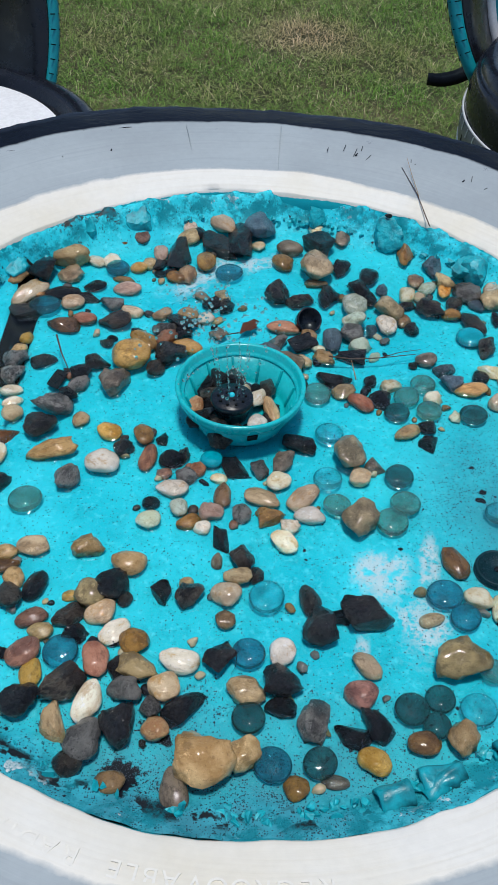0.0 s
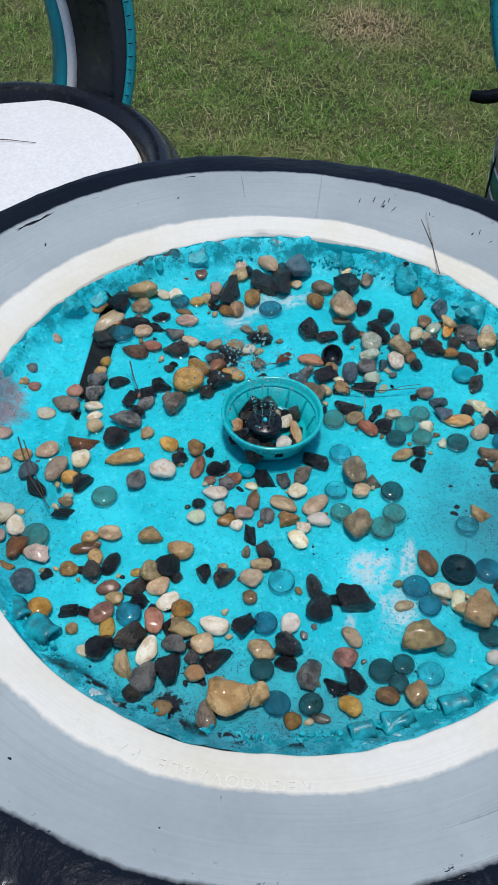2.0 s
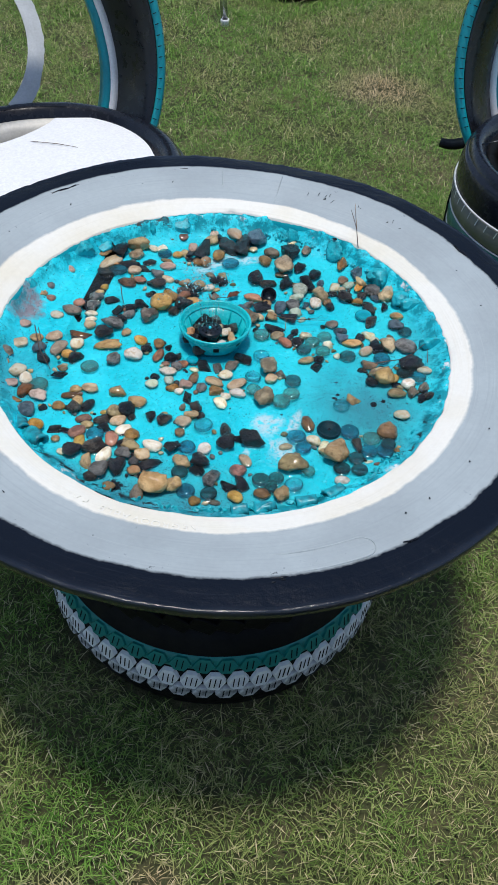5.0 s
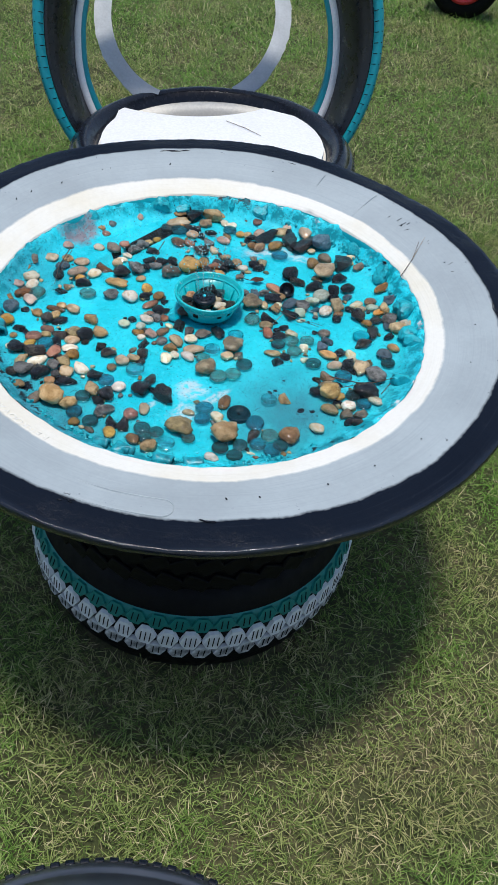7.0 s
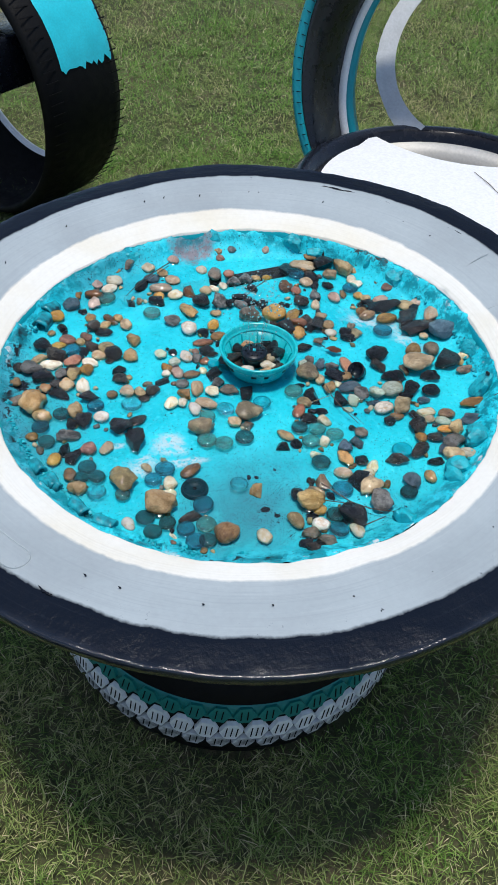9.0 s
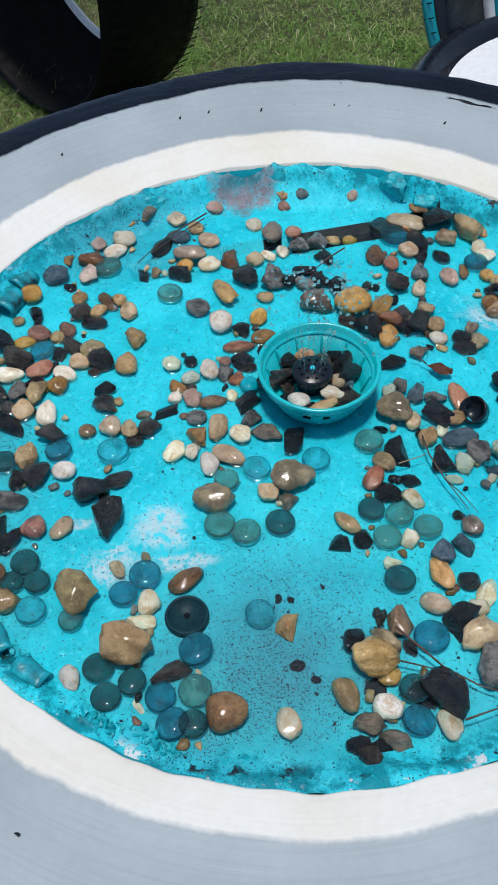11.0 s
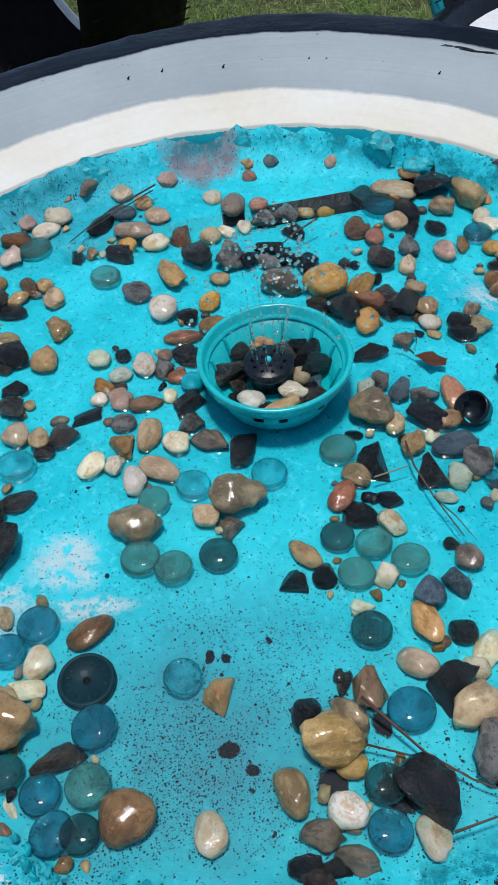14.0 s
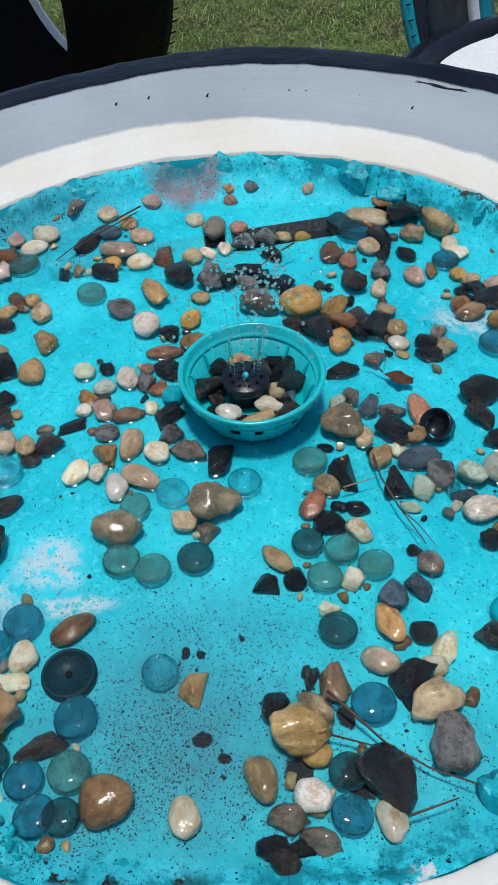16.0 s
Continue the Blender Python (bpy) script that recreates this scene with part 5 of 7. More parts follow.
stone("black", "angular", 0.2037, 0.0572, 29, 19, 10, 127)
stone("brown", "angular", 0.1963, 0.0181, 23, 18, 10, 154)
stone("dark", "rough", 0.1911, 0.0065, 14, 7, 5, 156)
gem("blue", 0.2128, 0.0332, 24, 8)
stone("tan", "rough", 0.2212, 0.0642, 28, 21, 14, 123)
stone("grey", "rough", 0.2425, 0.0655, 31, 23, 15, 166)
stone("black", "smooth", 0.2027, -0.0171, 18, 15, 9, 163)
stone("olive", "rough", 0.2096, 0.0032, 25, 16, 11, 30)
stone("tan", "rough", 0.2188, -0.0087, 29, 25, 17, 79)
stone("orange", "smooth", 0.2322, -0.0023, 16, 13, 8, 98)
stone("olive", "smooth", 0.2366, -0.0323, 25, 16, 10, 6)
gem("deep", 0.2433, 0.0095, 20, 8)
stone("black", "rough", 0.2528, 0.0277, 33, 25, 17, 15)
stone("white", "smooth", 0.2505, -0.0098, 20, 18, 11, 60)
gem("blue", 0.2634, 0.0046, 21, 8)
stone("cream", "smooth", 0.2707, 0.0230, 21, 15, 9, 179)
stone("taupe", "rough", 0.2579, -0.0246, 20, 15, 10, 79)
stone("taupe", "rough", 0.2714, -0.0121, 21, 13, 9, 60)
stone("black", "rough", 0.2711, -0.0354, 17, 14, 9, 71)
stone("black", "angular", 0.2724, -0.0231, 15, 10, 5, 65)
stone("darkbrown", "smooth", -0.1299, 0.2595, 21, 17, 10, 100)
stone("redbrown", "smooth", -0.1139, 0.2677, 31, 17, 10, 98)
stone("cream", "smooth", -0.1376, 0.2253, 20, 17, 10, 101)
stone("tan", "smooth", -0.1011, 0.2227, 16, 15, 9, 98)
stone("black", "angular", -0.0927, 0.2208, 18, 11, 6, 52)
stone("black", "angular", -0.0821, 0.2112, 14, 11, 6, 96)
stone("brown", "smooth", -0.0656, 0.2064, 25, 17, 10, 95)
stone("brown", "smooth", -0.0493, 0.2275, 30, 19, 11, 87)
stone("black", "angular", -0.0744, 0.2405, 51, 23, 12, 80)
stone("tan", "smooth", -0.0663, 0.2676, 30, 19, 12, 52)
stone("pink", "smooth", -0.0681, 0.2867, 23, 15, 9, 95)
stone("black", "smooth", -0.0590, 0.2734, 16, 14, 9, 94)
stone("beige", "smooth", -0.0368, 0.2951, 38, 22, 13, 128)
stone("black", "angular", -0.0401, 0.2522, 42, 23, 12, 125)
stone("black", "angular", -0.0187, 0.2615, 54, 27, 14, 83)
stone("pink", "smooth", -0.0931, 0.2404, 24, 14, 8, 97)
stone("slate", "rough", 0.0003, 0.2820, 36, 30, 20, 89)
stone("beige", "smooth", -0.0007, 0.2573, 14, 13, 8, 0)
stone("taupe", "smooth", 0.0294, 0.2520, 26, 21, 13, 160)
stone("brown", "smooth", 0.0225, 0.2296, 24, 20, 12, 130)
stone("cream", "smooth", 0.0557, 0.2862, 23, 15, 9, 85)
stone("black", "angular", 0.0560, 0.2565, 32, 30, 16, 84)
stone("tan", "smooth", 0.0581, 0.2748, 22, 13, 8, 175)
stone("tan", "rough", 0.0541, 0.2182, 43, 29, 20, 85)
stone("brown", "rough", 0.0519, 0.1991, 21, 10, 7, 175)
stone("black", "rough", 0.0767, 0.2225, 23, 16, 11, 83)
stone("taupe", "smooth", 0.0811, 0.2729, 29, 16, 10, 83)
stone("brown", "rough", 0.1402, 0.2485, 37, 18, 12, 79)
stone("slate", "angular", 0.1641, 0.2328, 40, 19, 10, 66)
gem("blue", -0.0278, 0.2099, 26, 8)
stone("black", "smooth", 0.1009, 0.2094, 23, 18, 11, 81)
stone("black", "rough", 0.0896, 0.1883, 22, 21, 15, 80)
stone("slate", "smooth", 0.1115, 0.1932, 17, 11, 7, 80)
stone("brown", "smooth", 0.1440, 0.2063, 22, 16, 9, 77)
stone("cream", "smooth", 0.1340, 0.1840, 23, 15, 9, 78)
stone("green", "smooth", 0.1537, 0.1966, 21, 15, 9, 51)
stone("dark", "rough", 0.1312, 0.1686, 15, 12, 8, 168)
stone("tan", "rough", 0.1699, 0.2026, 20, 19, 13, 75)
stone("orange", "smooth", 0.1687, 0.1922, 25, 12, 7, 75)
stone("dark", "rough", 0.1511, 0.1627, 25, 19, 13, 166)
stone("beige", "smooth", 0.1442, 0.1828, 14, 13, 8, 76)
stone("dark", "smooth", 0.1748, 0.1725, 21, 15, 9, 74)
stone("grey", "rough", 0.1873, 0.1893, 29, 21, 14, 116)
stone("brown", "smooth", 0.1698, 0.1568, 18, 14, 9, 165)
stone("dark", "smooth", 0.1876, 0.1446, 32, 17, 10, 118)
stone("slate", "smooth", 0.1943, 0.1728, 19, 13, 8, 119)
stone("tan", "rough", 0.2093, 0.1777, 25, 20, 14, 71)
stone("black", "rough", 0.2095, 0.1535, 20, 10, 7, 71)
stone("cream", "smooth", 0.2161, 0.1981, 24, 15, 9, 72)
stone("black", "rough", 0.0625, 0.1779, 31, 19, 13, 75)
stone("black", "rough", 0.0154, 0.1781, 28, 22, 15, 88)
stone("dark", "rough", 0.0353, 0.1691, 25, 17, 12, 177)
stone("green", "smooth", 0.0843, 0.1648, 28, 23, 14, 82)
stone("tan", "rough", 0.1138, 0.1609, 29, 23, 16, 107)
stone("black", "rough", 0.0990, 0.1755, 17, 13, 9, 81)
stone("green", "rough", 0.0827, 0.1435, 20, 18, 12, 172)
stone("white", "smooth", 0.1099, 0.1389, 26, 18, 11, 93)
stone("slate", "smooth", 0.0968, 0.1327, 18, 10, 6, 80)
stone("brown", "smooth", 0.1273, 0.1476, 19, 12, 7, 78)
stone("black", "rough", 0.1316, 0.1349, 14, 13, 9, 77)
gem("aqua", 0.1810, 0.1252, 24, 8)
stone("dark", "rough", 0.1926, 0.1133, 26, 16, 11, 55)
stone("dark", "rough", -0.1581, -0.1503, 18, 16, 11, 116)
stone("olive", "smooth", -0.1083, -0.1464, 22, 20, 12, 108)
stone("redbrown", "smooth", -0.1417, -0.1640, 21, 13, 8, 25)
stone("dark", "rough", -0.1190, -0.1634, 21, 14, 9, 21)
stone("beige", "smooth", -0.0985, -0.1602, 22, 17, 10, 41)
stone("tan", "smooth", -0.1347, -0.1742, 17, 13, 8, 174)
stone("black", "rough", -0.1131, -0.1753, 16, 14, 9, 21)
stone("white", "smooth", -0.0894, -0.1726, 23, 15, 9, 49)
stone("brown", "smooth", -0.0765, -0.1796, 19, 18, 11, 15)
stone("redbrown", "smooth", -0.1420, -0.1890, 23, 18, 11, 57)
gem("blue", -0.1198, -0.1880, 22, 8)
stone("red", "smooth", -0.0984, -0.1927, 25, 17, 10, 109)
stone("ochre", "smooth", -0.1358, -0.2017, 21, 14, 8, 95)
stone("black", "angular", -0.0855, -0.1987, 17, 12, 6, 85)
stone("olive", "rough", -0.0721, -0.1971, 25, 16, 11, 169)
stone("dark", "rough", -0.1154, -0.2107, 28, 20, 13, 24)
stone("black", "rough", -0.1371, -0.2219, 23, 19, 13, 29)
stone("cream", "smooth", -0.0991, -0.2200, 29, 16, 10, 77)
stone("grey", "rough", -0.0786, -0.2138, 19, 16, 11, 17)
stone("beige", "smooth", -0.0567, -0.2103, 19, 18, 11, 12)
stone("grey", "rough", -0.0633, -0.2223, 13, 12, 8, 104)
stone("black", "angular", -0.0439, -0.2217, 28, 15, 8, 39)
stone("black", "rough", -0.0795, -0.2343, 24, 20, 13, 108)
stone("tan", "angular", -0.1181, -0.2329, 26, 13, 7, 108)
stone("grey", "rough", -0.0976, -0.2447, 26, 20, 13, 60)
stone("orange", "smooth", -0.0589, -0.2361, 17, 15, 9, 168)
stone("dark", "smooth", -0.1050, -0.2577, 16, 16, 10, 116)
stone("brown", "smooth", -0.0809, -0.2674, 17, 14, 8, 21)
stone("tan", "rough", -0.0339, -0.2548, 34, 31, 21, 125)
stone("taupe", "smooth", -0.0463, -0.2707, 27, 16, 10, 102)
stone("white", "smooth", -0.0487, -0.1925, 25, 17, 10, 170)
stone("black", "angular", -0.0231, -0.1898, 24, 19, 10, 76)
stone("brown", "smooth", -0.0212, -0.1631, 14, 13, 8, 93)
stone("black", "rough", 0.0382, -0.1681, 26, 22, 15, 82)
stone("black", "angular", 0.0663, -0.1599, 32, 23, 12, 152)
stone("white", "smooth", 0.0139, -0.1852, 18, 18, 11, 113)
gem("blue", -0.0069, -0.1870, 21, 8)
stone("black", "rough", 0.0141, -0.2057, 23, 20, 14, 176)
stone("black", "rough", 0.0119, -0.2211, 18, 12, 8, 176)
stone("tan", "rough", -0.0083, -0.2118, 22, 17, 11, 1)
gem("deep", -0.0066, -0.2285, 20, 8)
stone("grey", "rough", 0.0304, -0.2285, 27, 17, 11, 78)
stone("tan", "smooth", 0.0650, -0.1928, 22, 14, 8, 134)
stone("redbrown", "smooth", 0.0601, -0.2130, 21, 19, 11, 13)
stone("black", "rough", 0.0651, -0.2302, 24, 15, 10, 123)
stone("black", "angular", 0.0534, -0.2384, 23, 13, 7, 172)
gem("deep", 0.0880, -0.2210, 21, 8)
gem("deep", 0.1053, -0.2146, 19, 8)
gem("deep", 0.1013, -0.2311, 17, 8)
gem("clear", 0.1268, -0.2205, 22, 8)
stone("tan", "rough", 0.1152, -0.2384, 21, 17, 12, 99)
stone("brown", "smooth", 0.0923, -0.2420, 19, 15, 9, 9)
stone("ochre", "smooth", 0.0637, -0.2525, 20, 16, 10, 162)
stone("tan", "rough", -0.0089, -0.2507, 21, 19, 13, 91)
gem("blue", 0.0070, -0.2557, 22, 8)
gem("deep", 0.0331, -0.2541, 20, 8)
stone("brown", "smooth", 0.0199, -0.2684, 15, 15, 9, 82)
stone("taupe", "smooth", 0.0407, -0.2638, 17, 9, 5, 173)
stone("olive", "rough", 0.1213, -0.1924, 33, 27, 18, 41)
gem("seagreen", 0.1404, -0.1954, 17, 8)
stone("brown", "rough", 0.221, 0.084, 11, 9, 6, -45)
stone("orange", "smooth", 0.228, 0.136, 20, 14, 9, 0)
stone("slate", "smooth", 0.228, 0.112, 24, 21, 13, 0)
gem("deep", 0.241, 0.101, 21, 6)
stone("dark", "rough", 0.280, -0.032, 16, 14, 9, 0)
gem("deep", 0.179, -0.182, 21, 6)
gem("deep", 0.200, -0.180, 20, 6)
stone("white", "smooth", 0.181, -0.200, 19, 13, 8, 18)
stone("tan", "rough", 0.170, -0.164, 31, 30, 19, 18)
stone("black", "angular", -0.197, -0.156, 11, 10, 6, 14)
stone("brown", "rough", -0.232, -0.153, 16, 13, 9, 0)
stone("slate", "smooth", -0.213, -0.167, 24, 24, 15, -37)
stone("ochre", "smooth", -0.194, -0.192, 22, 20, 13, 0)
stone("brown", "smooth", -0.178, -0.149, 17, 15, 9, 0)
stone("black", "angular", -0.171, -0.189, 18, 12, 7, 18)
stone("black", "angular", -0.158, -0.189, 14, 9, 5, 0)
stone("tan", "smooth", -0.164, -0.205, 11, 11, 7, 18)
stone("cream", "smooth", -0.150, -0.224, 14, 11, 7, 0)
gem("deep", 0.1010, -0.0387, 22, 8)
gem("seagreen", 0.1027, -0.0646, 22, 8)
gem("seagreen", 0.0916, -0.0813, 23, 8)


def scatter_chips():
    """Small broken bits lodged between the stones where they lie thickest."""
    rs = random.Random(77)
    tones = ("black", "dark", "brown", "tan", "grey", "redbrown", "beige", "olive")
    bm = bmesh.new()
    for x, y, z, a, b, h, turn in WET:
        near = [q for q in WET if 0 < math.hypot(q[0] - x, q[1] - y) < 0.030]
        if len(near) < 4 or math.hypot(x, y) > 0.265 or rs.random() > 0.6:
            continue
        t = rs.uniform(0, 2 * math.pi)
        px, py = x + (a + 0.004) * math.cos(t), y + (a + 0.004) * math.sin(t)
        size = rs.uniform(0.005, 0.010)
        if any(math.hypot(q[0] - px, q[1] - py) < 0.8 * q[4] for q in WET) or math.hypot(px + 0.0155, py - 0.0245) < 0.055:
            continue
        bit = stone_mesh(rs.choice(("rough", "smooth")), rs.randrange(900))
        bit.transform(Matrix.Translation((px, py, floor_z(px, py) - 0.0006)) @ Matrix.Rotation(rs.uniform(0, 6), 4, "Z") @ Matrix.Diagonal((size, size * rs.uniform(0.6, 0.9), size * 0.6, 1)))
        tmp = bpy.data.meshes.new("bit")
        bit.to_mesh(tmp)
        bit.free()
        before = len(bm.faces)
        bm.from_mesh(tmp)
        bpy.data.meshes.remove(tmp)
        bm.faces.ensure_lookup_table()
        k = rs.randrange(len(tones))
        for f in bm.faces[before:]:
            f.material_index = k
    chips = part("stone_chips", bm, [STONE_MATS[k] for k in tones])
    tagged(chips, "small brown and black stone chips lodged between pebbles", "stone chips", kind="stuff")


scatter_chips()


# ---- fountain bowl ----
def build_bowl():
    cx, cy = -0.0155, 0.0245
    z0 = floor_z(cx, cy)
    bowl = thing("fountain_bowl", pose(cx, cy, z0, 0, 1.7, 0) @ Matrix.Diagonal((0.96, 0.96, 0.96, 1)), "round turquoise painted plastic bowl standing in the basin", "bowl")
    part("body", revolve([(0.0, 0.002), (0.0365, 0.002), (0.0385, 0.0045), (0.0450, 0.0255), (0.0440, 0.0257), (0.0372, 0.0065), (0.0350, 0.0045), (0.0, 0.0040)], 96), M_BOWL, bowl)
    b = revolve([(0.0445, 0.0250), (0.0485, 0.0254), (0.0494, 0.0262), (0.0510, 0.0330), (0.0511, 0.0345), (0.0503, 0.0354), (0.0484, 0.0353), (0.0474, 0.0344), (0.0466, 0.0300), (0.0452, 0.0285), (0.0440, 0.0280), (0.0438, 0.0262)], 128, True)
    for v in b.verts:
        a = math.atan2(v.co.y, v.co.x)
        v.co.z += 0.0004 * math.sin(3 * a) + 0.0003 * noise.noise(v.co * 60)
    part("rim", b, M_BOWL, bowl, "wide flat turquoise rim")
    # ribs up the inner wall and dark drain slots round the outside
    for i in range(12):
        a = 2 * math.pi * (i + 0.3) / 12
        o = part("rib", box(bmesh.new(), 0.0020, 0.0022, 0.0205, Matrix.Rotation(-0.32, 4, "X"), 0.0005), M_BOWL, bowl)
        o.matrix_basis = Matrix.Rotation(a - math.pi / 2, 4, "Z") @ Matrix.Translation((0, 0.0402, 0.0165))
    slot_rs = random.Random(4)
    for i in range(9):
        a = 2 * math.pi * i / 9 + slot_rs.uniform(-0.25, 0.25)
        h = slot_rs.uniform(0.003, 0.009)
        o = part("slot", box(bmesh.new(), slot_rs.uniform(0.003, 0.009), 0.0012, h, Matrix.Rotation(-0.31, 4, "X"), 0.0003), M_RUBBER, bowl, smooth=False)
        o.matrix_basis = Matrix.Rotation(a - math.pi / 2, 4, "Z") @ Matrix.Translation((0, 0.0424, 0.0165))
    pump = thing("fountain_pump", pose(-0.0216, 0.0216, z0 + 0.0035, 0, 1.7, 0), "small black floating fountain pump inside the bowl", "pump")
    part("housing", revolve([(0.0, 0.0), (0.012, 0.0), (0.014, 0.010), (0.0155, 0.013), (0.0165, 0.0155), (0.0162, 0.0185), (0.0150, 0.0195), (0.0, 0.0205)], 48), M_PUMP, pump)
    bm = bmesh.new()
    for ring, cnt in ((0.005, 5), (0.0105, 10)):
        for i in range(cnt):
            a = 2 * math.pi * i / cnt
            bmesh.ops.create_cone(bm, cap_ends=True, segments=10, radius1=0.0011, radius2=0.0009, depth=0.0012, matrix=Matrix.Translation((ring * math.cos(a), ring * math.sin(a), 0.0203)))
    part("nozzles", bm, M_RUBBER, pump)
    part("stud", revolve([(0.0021, 0.020), (0.0019, 0.0222), (0.0, 0.0226)], 16), M_AQUA, pump, "turquoise centre stud")
    z1 = 0.006
    inside = "packed inside the turquoise bowl"
    for tone, shape, x, y, L, W, H, tn in (("orange", "smooth", -0.050, 0.0245, 18, 14, 12, 80), ("black", "angular", -0.043, 0.046, 24, 15, 11, 30), ("black", "angular", -0.019, 0.053, 26, 14, 14, 100), ("dark", "rough", 0.006, 0.046, 20, 14, 11, 70),
                                           ("dark", "rough", -0.030, -0.006, 30, 18, 12, 100), ("white", "smooth", -0.002, 0.005, 19, 15, 12, 60), ("ochre", "smooth", 0.0085, 0.022, 30, 11, 11, 105), ("cream", "rough", -0.0005, 0.033, 20, 12, 11, 60),
                                           ("olive", "smooth", -0.0135, 0.041, 15, 13, 12, 0), ("black", "angular", -0.034, 0.055, 24, 13, 14, 120), ("black", "rough", -0.046, 0.008, 22, 14, 11, 50), ("dark", "angular", -0.036, 0.036, 20, 14, 9, 20)):
        keep = list(PLACED)
        PLACED.clear()
        stone(tone, shape, x, y, L, W, H, tn, z1, inside)
        PLACED.clear()
        PLACED.extend(keep)
    for i in range(16):
        a = 2 * math.pi * i / 16 + 0.2
        keep = list(PLACED)
        PLACED.clear()
        stone(("black", "dark", "black", "slate", "black")[i % 5], ("rough", "angular")[i % 2], cx + 0.025 * math.cos(a), cy + 0.025 * math.sin(a), random.randint(12, 17), random.randint(9, 12), random.randint(6, 9), random.randint(0, 180), 0.004, inside)
        PLACED.clear()
        PLACED.extend(keep)
    # jets and falling drops
    bm = bmesh.new()
    rs = random.Random(11)
    for i in range(9):
        a = 2 * math.pi * i / 9 + 0.4
        sx, sy = -0.0216 + 0.009 * math.cos(a), 0.0216 + 0.009 * math.sin(a)
        top = rs.uniform(0.03, 0.075)
        for k in range(16):
            u = (k + rs.random()) / 16
            rad = rs.uniform(0.0003, 0.0008)
            bmesh.ops.create_icosphere(bm, subdivisions=1, radius=rad, matrix=Matrix.Translation((sx + 0.006 * math.cos(a) * u + rs.uniform(-0.0005, 0.0005), sy + 0.006 * math.sin(a) * u, z0 + 0.026 + top * u)) @ Matrix.Diagonal((0.8, 0.8, rs.uniform(1.5, 4.0), 1)))
    for i in range(190):
        a = rs.uniform(0, 2 * math.pi)
        u = rs.random()
        rad = 0.008 + 0.05 * rs.random() ** 1.5
        hgt = 0.028 + 0.085 * (1 - ((rad - 0.02) / 0.05) ** 2) * rs.uniform(0.5, 1.0)
        bmesh.ops.create_icosphere(bm, subdivisions=2, radius=rs.uniform(0.0005, 0.0014), matrix=Matrix.Translation((-0.024 + rad * math.cos(a) - 0.012, 0.022 + rad * math.sin(a) + 0.012, z0 + max(0.01, hgt))))
    sp = part("fountain_spray", bm, M_DROPS)
    tagged(sp, "thin jets and clear drops of water above the pump", "water", kind="stuff")


M_BOWL = paint("turquoise_plastic", (0.004, 0.46, 0.49), (0.0, 0.33, 0.37), 0.22, 300, 40, 0.15, 0.5, 0.1)
M_PUMP = paint("black_plastic", (0.006, 0.010, 0.016), (0.016, 0.022, 0.03), 0.25, 300, 60, 0.1, 0.5, 0.0, 0.25)
M_DROPS, _nd, _lk, _p = tree("clear_water")
_p.inputs["Base Color"].default_value = (1, 1, 1, 1)
_p.inputs["Roughness"].default_value = 0.02
_p.inputs["IOR"].default_value = 1.33
_p.inputs["Transmission Weight"].default_value = 1.0
build_bowl()


def water_material():
    m = bpy.data.materials.new("shallow_water")
    m.use_nodes = True
    nd, lk = m.node_tree.nodes, m.node_tree.links
    nd.remove(nd["Principled BSDF"])
    tr = nd.new("ShaderNodeBsdfTransparent")
    tr.inputs["Color"].default_value = (0.93, 0.985, 0.99, 1)
    gl = nd.new("ShaderNodeBsdfGlossy")
    gl.inputs["Roughness"].default_value = 0.04
    fr = nd.new("ShaderNodeFresnel")
    fr.inputs["IOR"].default_value = 1.33
    b = nd.new("ShaderNodeBump")
    b.inputs["Strength"].default_value = 0.35
    b.inputs["Distance"].default_value = 0.004
    v = nd.new("ShaderNodeTexCoord").outputs["Object"]
    lk.new(noise_node(nd, lk, v, 38, 3, 0.5), b.inputs["Height"])
    lk.new(b.outputs["Normal"], gl.inputs["Normal"])
    lk.new(b.outputs["Normal"], fr.inputs["Normal"])
    mx = nd.new("ShaderNodeMixShader")
    lk.new(fr.outputs[0], mx.inputs[0])
    lk.new(tr.outputs[0], mx.inputs[1])
    lk.new(gl.outputs[0], mx.inputs[2])
    lk.new(mx.outputs[0], nd["Material Output"].inputs["Surface"])
    return m


def water_z(x, y):
    """Level of the film of water, a little deeper on the low side."""
    return floor_z(x, y) + 0.0035 + 0.010 * (x + 0.05) * (0.5 if x < -0.05 else 1.0)


